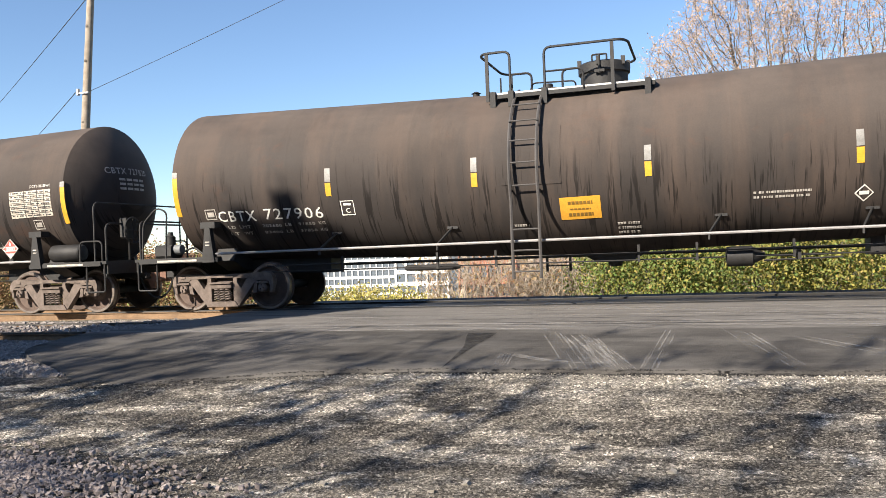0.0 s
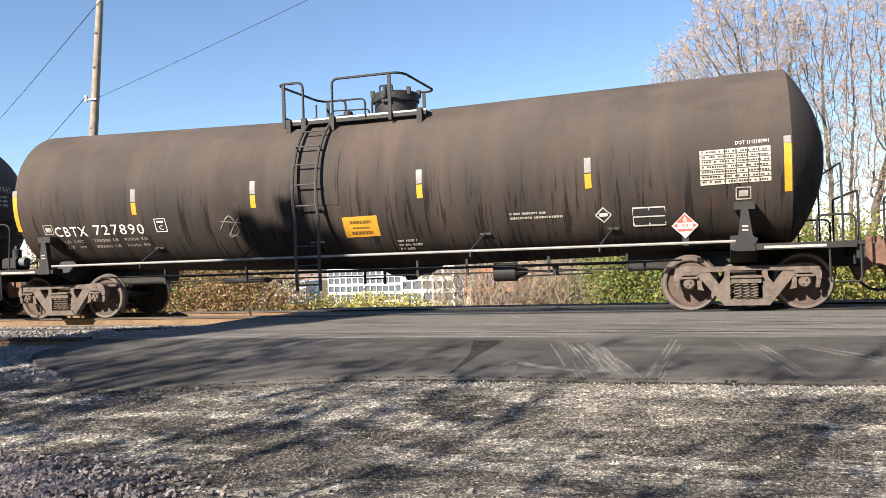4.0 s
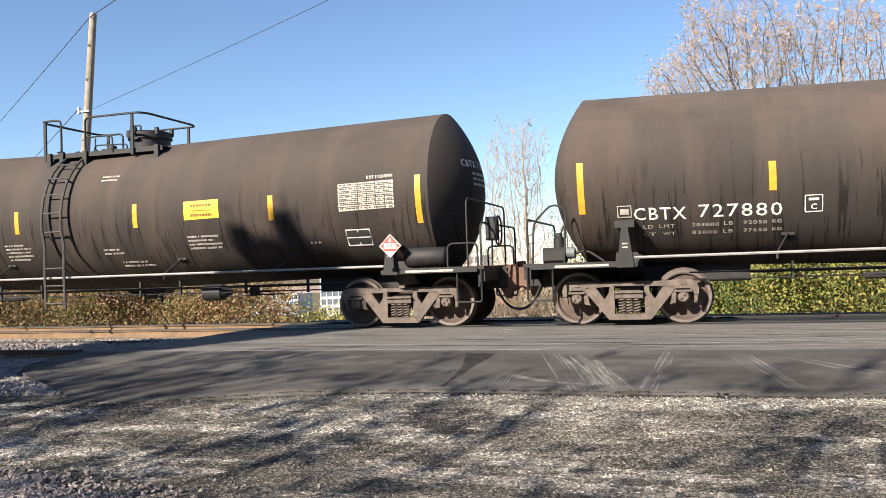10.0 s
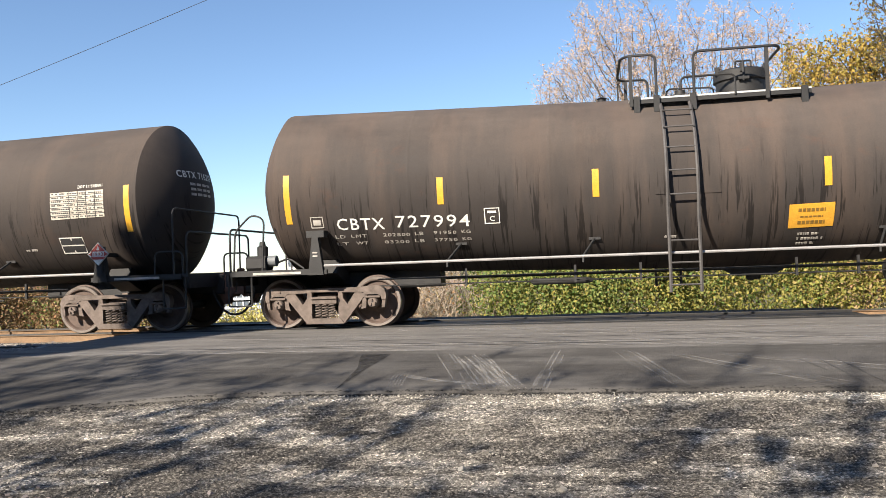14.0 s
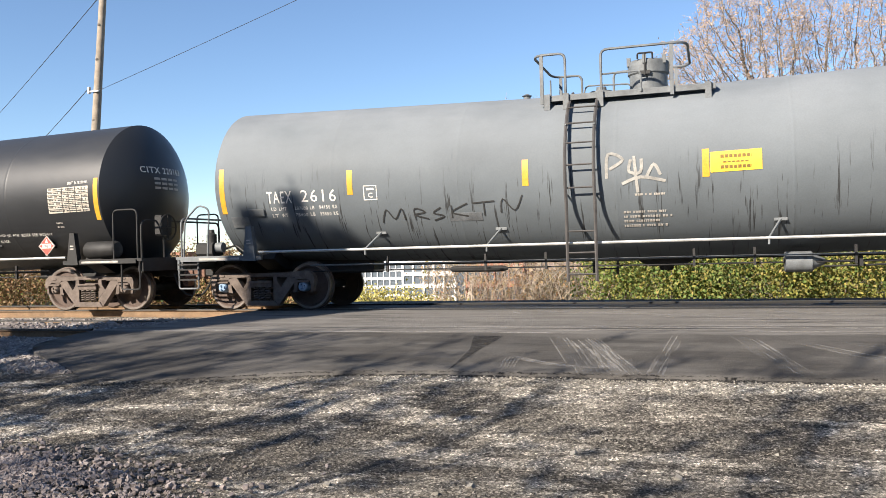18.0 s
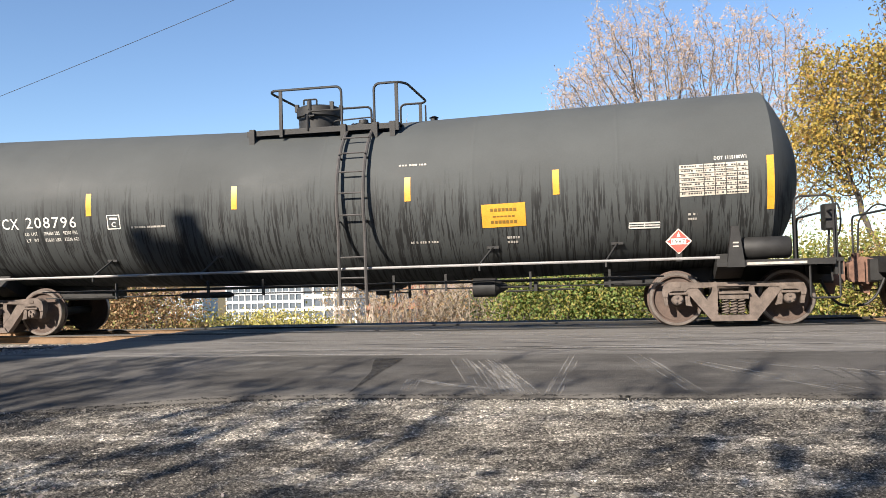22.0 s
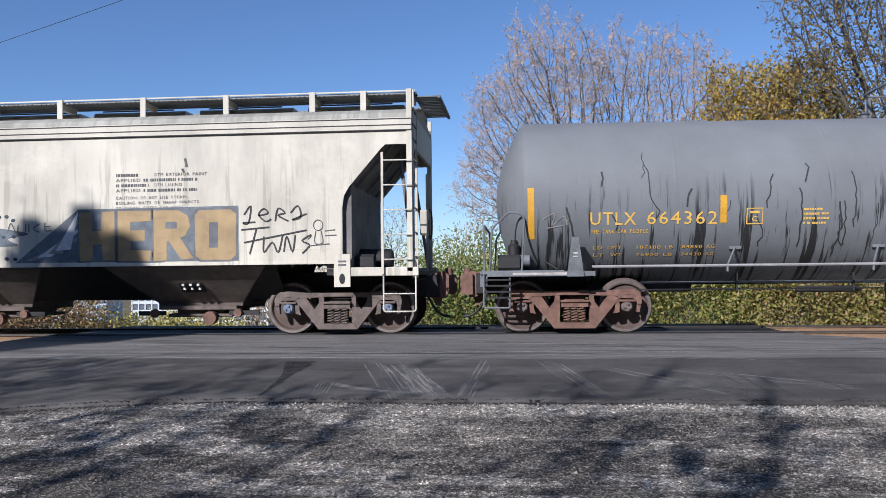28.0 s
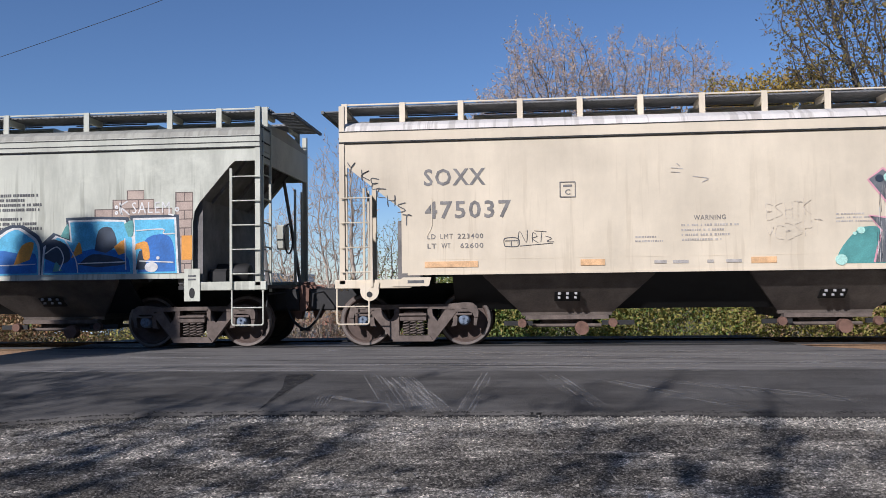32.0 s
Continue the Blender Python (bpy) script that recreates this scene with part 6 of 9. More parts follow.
def tank_car(k, centre, half_span, o):
    """One tank car in its own space: x along the train, y from the track's middle, z from the rail's head."""
    r, zc, half = o.get("r", 1.53), o.get("zc", 2.383), o.get("half", 7.64)
    head, rise = o.get("head", 0.6), o.get("rise", 0.0215)
    sh = Shell(r, zc, rise, half)
    zend = zc + rise * half
    body, frm = o["body"], o.get("frame", "black_frame")
    ink = o.get("ink", "white")
    car = new("tank_car")
    wheels = []
    t = bare_part("tank", cached(("tank", r, half, rise), lambda: tank_shell(half, r, rise, head)), body, car, o.get("tank_label", ""))
    t.location = (0, 0, zc)
    for s in (-1, 1):
        add_truck(car, s * half_span, o.get("caps", "truck_iron"), o.get("iron", "truck_iron"), wheels)
        # stub sill, saddle and the upright bolster post with its pad
        part("stub_sill", Mesh().box(min(s * 4.9, s * 8.4), max(s * 4.9, s * 8.4), -0.26, 0.26, 0.68, 1.02, 0.03), "black_frame", car)
        sad = [(s * half_span + 0.3 * a, b) for a, b in ((-1, 0), (1, 0))]
        pts = []
        for i in range(9):
            a = radians(237 + i * (303 - 237) / 8)
            pts.append((math.cos(a) * (r + 0.01), math.sin(a) * (r + 0.01) + sh.axis(half_span)))
        ring = pts + [(1.0, 1.0), (0.5, 0.78), (-0.5, 0.78), (-1.0, 1.0)]
        m = Mesh().sweep([[(x, y, z) for y, z in ring] for x in (s * half_span - 0.22, s * half_span + 0.22)], True)
        part("saddle", m, "black_frame", car)
        for y in (-1, 1):
            m = Mesh()
            pts = [(-0.14, 0.98), (0.14, 0.98), (0.055, 1.64), (-0.055, 1.64)]
            m.prism([(s * half_span + a, b) for a, b in pts], y * 1.5 - 0.06, y * 1.5 + 0.06)
            if o.get("pads", True):
                m.box(s * half_span - 0.16, s * half_span + 0.16, min(y * 1.3, y * 1.54), max(y * 1.3, y * 1.54), 1.64, 1.76)
            bp = part("bolster_post", m, frm, car)
            if y < 0:
                part("post_stencil", Mesh().box(s * half_span - 0.045, s * half_span + 0.045, -1.567, -1.561, 1.3, 1.325).box(s * half_span - 0.045, s * half_span + 0.045, -1.567, -1.561, 1.36, 1.385), "faded", bp)
            if o.get("pads", True):
                if y < 0:
                    part("pad_stencil", sh.line([(s * half_span - 0.11, 1.82), (s * half_span + 0.11, 1.82), (s * half_span + 0.11, 2.0), (s * half_span - 0.11, 2.0), (s * half_span - 0.11, 1.82)], 0.022), "faded", car, "faded stencilled box")
                    part("pad_mark", sh.patch(s * half_span - 0.07, s * half_span + 0.07, 1.86, 1.95, 0.006), "faded", car)
        for ya, yb in ((-1.53, -1.46), (1.46, 1.53)):
            part("end_sill", Mesh().box(min(s * 6.7, s * 8.5), max(s * 6.7, s * 8.5), ya, yb, 0.99, 1.07), frm, car)
        lt = Side(-1.531)
        part("sill_stencil", lt.patch(s * 7.62 - 0.45, s * 7.62 + 0.45, 1.01, 1.05, 0.004), "faded", car, "pale stencilled strip")
        end_handrails(car, s, half, zc, o.get("brake", 1) == s, frm, body != "brown_tank", body in ("black_tank", "green_tank", "utl_tank"))
        coupler(car, s, 8.88)
    # long side rails on bent brackets
    for y in (-1.5, 1.5):
        part("side_rail", Mesh().tube([(-6.75, y, 1.14), (6.75, y, 1.14)], 0.024, 7), "galv" if o.get("bright_rail") else "rail_pipe", car, "long pipe handrail")
    for u in o.get("brackets", (-4.55, -2.25, 2.35, 4.6)):
        a = Vector(sh.at(u + 0.2, 1.44, 0.0))
        b = Vector((u, -1.5, 1.14))
        part("rail_bracket", Mesh().tube([a, b, b - Vector((0, 0, 0.1))], 0.022, 5).box(u + 0.1, u + 0.3, a.y - 0.015, a.y + 0.03, a.z - 0.025, a.z + 0.025), frm, car)
    # pipes and brake rods under the drum
    dy = o.get("rod_y", -1.05)
    part("brake_pipe", Mesh().tube([(-5.9, dy, 0.86), (5.9, dy, 0.86)], 0.017, 6), frm, car)
    part("brake_rod", Mesh().tube([(-5.9, dy + 0.1, 0.74), (5.9, dy + 0.1, 0.74)], 0.015, 6), "black_frame", car)
    part("train_pipe", Mesh().tube([(-8.3, 0.45, 0.82), (8.3, 0.45, 0.82)], 0.024, 6), "black_frame", car)
    for u in (-4.3, -2.4, -1.3, 1.2, 2.15, 3.65, 5.0):
        part("pipe_hanger", Mesh().box(u - 0.02, u + 0.02, dy - 0.02, dy + 0.03, 0.7, 1.0), "black_frame", car)
    # bottom outlet with skid, and the brake cylinder
    part("bottom_outlet", Mesh().lathe([(0.62, 0.1), (0.66, 0.13), (0.82, 0.13), (0.84, 0.24), (0.95, 0.26)], "z", 18, (o.get("outlet", 0.7), 0, 0)).prism([(o.get("outlet", 0.7) - 0.75, 0.95), (o.get("outlet", 0.7) - 0.3, 0.7), (o.get("outlet", 0.7) + 0.3, 0.7), (o.get("outlet", 0.7) + 0.75, 0.95)], -0.18, 0.18), "black_frame", car, "bottom outlet valve in its skid")
    bx = o.get("cyl_x", 2.6)
    part("brake_cylinder", Mesh().lathe([(bx, 0.05), (bx + 0.02, 0.17), (bx + 0.42, 0.17), (bx + 0.46, 0.12), (bx + 0.62, 0.05)], "x", 18, (0, -0.85, 0.74)), frm, car, "brake cylinder")
    part("brake_lever", Mesh().box(bx + 0.62, bx + 1.5, -0.9, -0.84, 0.72, 0.76).box(bx + 1.1, bx + 1.16, -1.0, -0.7, 0.66, 0.82).tube([(bx + 0.6, -0.88, 0.66), (bx + 1.8, -0.9, 0.68)], 0.016, 5), "black_frame", car)
    part("slack_adjuster", Mesh().lathe([(-3.2, 0.03), (-3.15, 0.06), (-2.2, 0.06), (-2.1, 0.03)], "x", 10, (0, -0.6, 0.72)), "black_frame", car)
    # ladder up the near and the far side, curved over the drum
    lad = o["ladder"]
    hw = 0.24
    for y in (-1, 1):
        for e in (-1, 1):
            pts = [(lad + e * hw, y * 1.64, 0.5), (lad + e * hw, y * 1.64, 1.2)]
            lo = math.asin(min(1, (1.55 - zc) / r))
            hi = radians(70)
            pts = [(lad + e * hw, y * 1.6, 0.5), (lad + e * hw, y * 1.62, 1.1)]
            for i in range(9):
                a = lo * 0.6 + (hi - lo * 0.6) * i / 8
                pts.append((lad + e * hw, y * (r + 0.17 - 0.09 * i / 8) * math.cos(a), zc + (r + 0.17 - 0.09 * i / 8) * math.sin(a)))
            part("ladder_stringer", Mesh().tube(pts, 0.03, 6), "ladder_steel", car)
        for i in range(9):
            if i < 3:
                p = (y * 1.62, 0.62 + 0.36 * i)
            else:
                a = lo * 0.55 + (hi - lo * 0.55) * (i - 2.4) / 6.6
                p = (y * (r + 0.14) * math.cos(a), zc + (r + 0.14) * math.sin(a))
            part("ladder_rung", Mesh().tube([(lad - hw, p[0], p[1]), (lad + hw, p[0], p[1])], 0.015, 5), "ladder_steel", car)
        for e in (-1, 1):
            for a in (-0.25, 0.5):
                p, q = sh.on(lad + e * hw, a, 0.0), sh.on(lad + e * hw, a, 0.16)
                part("ladder_standoff", Mesh().tube([(p[0], -y * p[1], p[2]), (q[0], -y * q[1], q[2])], 0.016, 5), frm, car)
        if o.get("wear_plate", True):
            w = sh.patch(lad - 0.42, lad + 0.62, zc - 0.28, zc + 0.72, 0.012)
            if y < 0:
                w.v = [(x, q, z - zc) for x, q, z in w.v]
                part("wear_plate", w, body, car).location = (0, 0, zc)
    # top platform with guard rails, manway and fittings; d: on which side of the ladder the manway stands
    d = o["dome_side"]
    top = zc + r
    px0, px1 = sorted((lad - d * 0.75, lad + d * 2.2))
    deck = o.get("deck", "galv")
    for y in (-1, 1):
        ya, yb = sorted((y * 0.98, y * 0.55))
        for i in range(4):
            q = ya + (yb - ya) * (i + 0.5) / 4
            part("deck_strip", Mesh().box(px0, px1, q - 0.045, q + 0.045, top - 0.13, top - 0.1), deck, car)
        part("deck_beam", Mesh().box(px0, px1, ya + 0.01, ya + 0.05, top - 0.2, top - 0.13).box(px0, px1, yb - 0.05, yb - 0.01, top - 0.2, top - 0.13), frm, car)
        for u in (px0 + 0.12, lad - 0.3, lad + 0.3, px1 - 0.12):
            part("deck_bracket", Mesh().box(u - 0.05, u + 0.05, min(y * 0.95, y * 1.02), max(y * 0.95, y * 1.02), top - 0.36, top - 0.08), frm, car)
        yy = y * 1.0
        for u in (lad - d * 0.72, lad + d * 1.5):
            part("guard_post", Mesh().box(u - 0.03, u + 0.03, yy - 0.02, yy + 0.02, top - 0.25, top + 0.6), frm, car)
    g = top + 0.62
    u0, u1, v0, v1 = lad - d * 0.78, lad - d * 0.3, lad + d * 0.32, lad + d * 1.66
    part("guard_rail", Mesh().tube(rounded([(u1, -1.0, top - 0.15), (u1, -1.0, g), (u0, -1.0, g), (u0 - d * 0.1, -0.8, g), (u0 - d * 0.1, 0.8, g), (u0, 1.0, g), (u1, 1.0, g), (u1, 1.0, top - 0.15)], 0.12), 0.024, 7), frm, car, "bent pipe guard rail")
    part("guard_rail", Mesh().tube(rounded([(v0, -1.0, top - 0.15), (v0, -1.0, g), (v1, -1.0, g), (v1 + d * 0.1, -0.8, g), (v1 + d * 0.1, 0.8, g), (v1, 1.0, g), (v0, 1.0, g), (v0, 1.0, top - 0.15)], 0.12), 0.024, 7), frm, car, "bent pipe guard rail")
    part("guard_rail", Mesh().tube(rounded([(v0, -0.98, top + 0.2), (v1 * 0.5 + v0 * 0.5, -0.98, top + 0.2), (v1 * 0.5 + v0 * 0.5, -0.98, top - 0.15)], 0.1), 0.018, 6), frm, car, "lower bent pipe rail")
    part("guard_rail", Mesh().tube(rounded([(u0 - d * 0.1, 0.75, g - 0.1), (u0 - d * 0.1, 0.75, top + 0.15), (u0 - d * 0.35, 0.7, top + 0.15), (u0 - d * 0.35, 0.7, top - 0.1)], 0.08), 0.018, 6), frm, car, "lower bent pipe rail")
    dr, dh = o.get("dome_r", 0.46), o.get("dome_h", 0.4)
    du = lad + d * o.get("dome_off", 1.25)
    part("manway", Mesh().lathe([(top - 0.06, dr * 0.92), (top + dh * 0.55, dr * 0.94), (top + dh * 0.6, dr * 1.02), (top + dh, dr * 1.02), (top + dh + 0.03, dr * 0.9), (top + dh + 0.045, 0.02)], "z", 32, (du, 0, 0)), o.get("dome_mat", frm), car, "round manway housing with a bolted lid")
    for i in range(6):
        a = 1.05 * i + 0.4
        part("lid_bolt", Mesh().box(du + dr * math.cos(a) - 0.035, du + dr * math.cos(a) + 0.035, dr * math.sin(a) - 0.035, dr * math.sin(a) + 0.035, top + dh - 0.06, top + dh + 0.09), frm, car)
    part("lid_clamp", Mesh().tube(rounded([(du - 0.16, -dr * 0.98, top + dh + 0.02), (du - 0.16, -dr * 0.98, top + dh + 0.12), (du + 0.1, -dr * 0.98, top + dh + 0.12), (du + 0.1, -dr * 0.98, top + dh + 0.02)], 0.03), 0.018, 6)
         .tube([(du - 0.03, -dr * 1.06, top + dh * 0.45), (du - 0.03, -dr * 1.04, top + dh + 0.12)], 0.022, 6).box(du - 0.12, du + 0.06, -dr * 1.1, -dr * 1.0, top + dh * 0.5, top + dh * 0.62), "black_frame", car, "black lid clamp with its eye bolt")
    part("vent_valve", Mesh().lathe([(top - 0.05, 0.22), (top + 0.07, 0.22), (top + 0.09, 0.1), (top + 0.16, 0.09), (top + 0.17, 0.02)], "z", 18, (lad + d * 0.2, 0, 0)), frm, car)
    part("vent_pipe", Mesh().tube(rounded([(lad + d * 0.75, -0.2, top - 0.05), (lad + d * 0.75, -0.2, top + 0.14), (lad - d * 0.05, -0.25, top + 0.16), (lad - d * 0.1, -0.25, top - 0.05)], 0.08), 0.016, 6), frm, car)
    part("relief_valve", Mesh().lathe([(top - 0.03, 0.07), (top + 0.1, 0.07), (top + 0.11, 0.1), (top + 0.15, 0.02)], "z", 12, (lad - d * 1.2, 0, 0)), frm, car)
    # tapes, lettering, signs
    for i, u in enumerate(o["tapes"]):
        tall = abs(u) > 7
        z0, z1 = o.get("tall_z", (1.9, 2.76)) if tall else o.get("tape_z", (2.12, 2.58))
        tp = part("reflector", sh.patch(u - 0.055, u + 0.055, z0, z1 - (0.0 if not o.get("white_tape") or tall else 0.22)), o.get("tape", "yellow"), car, "yellow reflective tape")
        if tall and o.get("white_tape"):
            part("reflector_top", sh.patch(u - 0.055, u + 0.055, z1 - 0.11, z1 + 0.002, 0.007), "tape_white", tp, "worn silver end of the tape")
        if o.get("white_tape") and not tall:
            part("reflector_top", sh.patch(u - 0.055, u + 0.055, z1 - 0.2, z1 + 0.05), "tape_white", tp, "silver reflective tape")
    n0, n1, nz = o["mark_u"][0], o["mark_u"][1], o["mark_z"]
    part("reporting_mark", sh.text(o["mark"][0], n0, nz, o["mark_h"] * 0.95, (n1 - n0) * 0.365, 0.007), ink, car, "stencilled reporting letters")
    part("car_number", sh.text(o["mark"][1], n0 + (n1 - n0) * o.get("num_at", 0.45), nz, o["mark_h"] * 0.95, (n1 - n0) * (1 - o.get("num_at", 0.45)), 0.002), ink, car, "stencilled car number")
    if "loads" in o:
        lu = o.get("load_u", n0 + 0.12)
        for i, (a, b, c) in enumerate(o["loads"]):
            z = nz - 0.14 - 0.12 * i - o.get("load_dz", 0)
            lw = n1 - lu
            for q, s0, s1 in ((a, 0.0, 0.24), (b, 0.36, 0.66), (c, 0.73, 1.0)):
                by_word("load_stencil", sh, q, lu + lw * s0, z, 0.068, lw * (s1 - s0), 0.01, o.get("load_ink", ink), car)
    framed_box(car, sh, o["box_u"], o["box_z"], 0.125, ink)
    if "table" in o:
        table_plate(car, sh, *o["table"])
    if "sign" in o:
        u0, u1, z0, z1, mt = o["sign"]
        sg = part("warning_sign", sh.patch(u0, u1, z0, z1, 0.006), mt, car, "yellow vinyl emergency sign")
        hgt = z1 - z0
        for q, w in ((0.74, 0.6), (0.46, 0.5), (0.22, 0.6)):
            m = Mesh()
            c = (u0 + u1) / 2
            hw2 = (u1 - u0) * w / 2
            big = 0.05 if q > 0.7 or q < 0.3 else 0.022
            x = c - hw2
            while x < c + hw2:
                a = sh.patch(x, min(c + hw2, x + 0.05), z0 + hgt * q - big / 2, z0 + hgt * q + big / 2, 0.011, 1)
                m.add(a.v, a.f)
                x += 0.066
            tagged(part("sign_print", m, "sign_ink", sg), kind="stuff")
    if "panel" in o:
        u0, u1, z0, z1 = o["panel"]
        pn = part("info_panel", sh.patch(u0, u1, z0, z1, 0.005), "black_ink", car, "black panel with white ruled boxes")
        part("panel_rule", sh.line([(u0, z0), (u1, z0), (u1, z1), (u0, z1), (u0, z0)], 0.025, 0.01), ink, pn)
        part("panel_rule", sh.line([(u0 + (u1 - u0) * 0.5, z0), (u0 + (u1 - u0) * 0.5, z1)], 0.02, 0.01), ink, pn)
        part("panel_rule", sh.line([(u0, (z0 + z1) / 2), (u1, (z0 + z1) / 2)], 0.02, 0.01), ink, pn)
    if "placard" in o:
        u, z, num = o["placard"]
        pt = sh.at(u, z - 0.15, 0.0)
        yy = min(pt[1], sh.at(u, z + 0.15)[1]) - 0.05
        if abs(u - half_span) < 0.45:
            yy = -1.66
        part("placard_holder", Mesh().box(u - 0.05, u + 0.05, yy + 0.004, yy + 0.03, 1.1, z + 0.1).box(u - 0.06, u + 0.06, yy, pt[1] + 0.1, z - 0.05, z + 0.02), frm, car)
        placard(car, u, z, yy, num, o.get("dark_placard", False))
    for i, (u, w, z, rows_) in enumerate(o.get("prints", ())):
        fine_print(car, sh, u, w, z, rows_, o.get("print_ink", "faded"), seed=i + k)
    if "rhomb" in o:
        u, z = o["rhomb"]
        part("diamond_stencil", sh.line([(u - 0.13, z), (u, z + 0.12), (u + 0.13, z), (u, z - 0.12), (u - 0.13, z)], 0.022), ink, car)
        part("diamond_bar", sh.patch(u - 0.07, u + 0.07, z - 0.025, z + 0.025, 0.006), ink, car)
    # lettering on the dished head that faces along the train
    def on_head(y, z):
        q = max(0.0, 1 - (y * y + (z - zend) ** 2) / (r * r))
        return (half + 0.01 + head * q + 0.008, y, z)
    for s, y0, z0, size, w in ((o["mark"][0] + " " + o["mark"][1], -0.75, zend + 0.42, 0.14, 1.25),):
        v, f = lettering(s, size, w, 0.015)
        part("head_lettering", Mesh().add([on_head(y0 + x, z0 + h) for x, h in v], f), "faded" if body == "brown_tank" else "white", car)
    m = Mesh()
    for i in range(3):
        for j in range(4):
            y0, z0 = -0.45 + j * 0.2, zend + 0.28 - i * 0.1
            m.add([on_head(y0, z0), on_head(y0 + 0.16, z0), on_head(y0 + 0.16, z0 + 0.05), on_head(y0, z0 + 0.05)], [(0, 1, 2, 3)])
    tagged(part("head_print", m, "faded", car), kind="stuff")
    for fn in o.get("extra", ()):
        fn(car, sh)
    tagged(car, o["label"], "tank car", "cars of the freight train")
    return car, wheels


def hopper_car(k, half_span, o):
    """One covered hopper: bays, slope sheets, side sheets with cut-out ends, roof, running boards, ladders."""
    car = new("hopper_car")
    wheels = []
    body = o["body"]
    he, hb, kind = o["end"], o["foot"], o["kind"]
    for s in (-1, 1):
        add_truck(car, s * half_span, "dull_cap", "truck_iron", wheels)
        coupler(car, s, 8.95)
    top = 3.56
    right = ([(hb, 1.27), (hb, 2.2), (hb + 0.03, 2.4), (hb + 0.12, 2.55), (hb + 0.68, 3.2), (hb + 0.75, 3.26), (he, 3.26), (he, top)]
             if kind == "round" else [(hb, 1.27), (hb, 2.3), (hb + 0.03, 2.38), (he - 0.1, 3.12), (he, 3.12), (he, top)])
    outline = right + [(-x, z) for x, z in reversed(right)]
    for y in (-1.6, 1.58):
        part("side_sheet", Mesh().prism(outline, y, y + 0.02), body, car, o["side_label"], False)
    # top chord: stepped bands, then the rounded roof
    ring = [(-1.61, 3.5), (-1.625, 3.5), (-1.625, 3.56), (-1.61, 3.57), (-1.61, 3.66), (-1.625, 3.67), (-1.625, 3.71), (-1.6, 3.73), (-1.57, 3.8), (-1.35, 3.9), (-0.7, 4.0), (0, 4.05)]
    full = ring + [(-y, z) for y, z in reversed(ring[:-1])]
    part("top_chord", Mesh().box(-he, he, -1.628, -1.6, 3.5, 3.71), body, car, "stepped band under the roof edge", False)
    part("roof", Mesh().sweep([[(x, y, z) for y, z in full] for x in (-he, he)], True), o["roof"], car, "rounded roof with stepped edge")
    for z in (3.5, 3.585, 3.69) if kind == "round" else (3.52, 3.7):
        part("roof_seam", Mesh().box(-he, he, -1.634, -1.6, z - (0.008 if kind == "round" or z > 3.6 else 0.016), z + 0.008), "black_frame", car, "dark seam under the roof edge")
    xe = 8.53 if kind == "round" else he
    for s in (-1, 1):
        # end sheet, slope sheet and its ribs
        part("end_sheet", Mesh().box(min(s * (he - 0.04), s * (he + 0.012)), max(s * (he - 0.04), s * (he + 0.012)), -1.57, 1.57, 3.24, 3.82), body, car)
        a, b = (Vector((s * (hb + 0.84), 0, 3.5)), Vector((s * (hb - 1.05), 0, 1.3))) if kind == "round" else (Vector((s * (hb + 1.0), 0, 3.36)), Vector((s * (hb - 1.5), 0, 1.3)))
        n = Vector((-(b - a).z, 0, (b - a).x)).normalized() * 0.03
        m = Mesh().sweep([[(p.x, y, p.z) for p in (a + n, b + n, b - n, a - n)] for y in (-1.575, 1.575)], True)
        part("slope_sheet", m, o["slope"], car, "sloping end sheet with shade put into its colour")
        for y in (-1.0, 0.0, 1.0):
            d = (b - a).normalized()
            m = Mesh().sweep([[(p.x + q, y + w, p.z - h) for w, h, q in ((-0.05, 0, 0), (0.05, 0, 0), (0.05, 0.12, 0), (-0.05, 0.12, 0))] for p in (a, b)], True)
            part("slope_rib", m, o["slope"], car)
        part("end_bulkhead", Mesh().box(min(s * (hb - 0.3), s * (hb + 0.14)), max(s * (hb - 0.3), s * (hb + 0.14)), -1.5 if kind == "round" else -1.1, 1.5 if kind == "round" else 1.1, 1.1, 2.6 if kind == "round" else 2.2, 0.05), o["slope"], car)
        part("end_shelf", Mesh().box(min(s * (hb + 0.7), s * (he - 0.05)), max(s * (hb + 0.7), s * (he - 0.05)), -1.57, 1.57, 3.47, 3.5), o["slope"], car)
        # end deck, sill and its plate with the oval hole
        for y in (-1, 1):
            ya, yb = sorted((y * 1.52, y * 1.62))
            part("end_sill", Mesh().box(min(s * (hb - 0.15), s * (xe + 0.09)), max(s * (hb - 0.15), s * (xe + 0.09)), ya, yb, 1.02, 1.17, 0.01), body, car)
            part("corner_post", Mesh().box(s * (he - 0.04) - 0.045, s * (he - 0.04) + 0.045, ya, yb + 0.02 * 0, 1.1, 4.2 if kind == "round" else 4.15), body, car)
        part("end_deck", Mesh().box(min(s * (hb - 0.3), s * (xe + 0.07)), max(s * (hb - 0.3), s * (xe + 0.07)), -1.5, 1.5, 1.04, 1.1), "black_frame", car, "steel grating end deck")
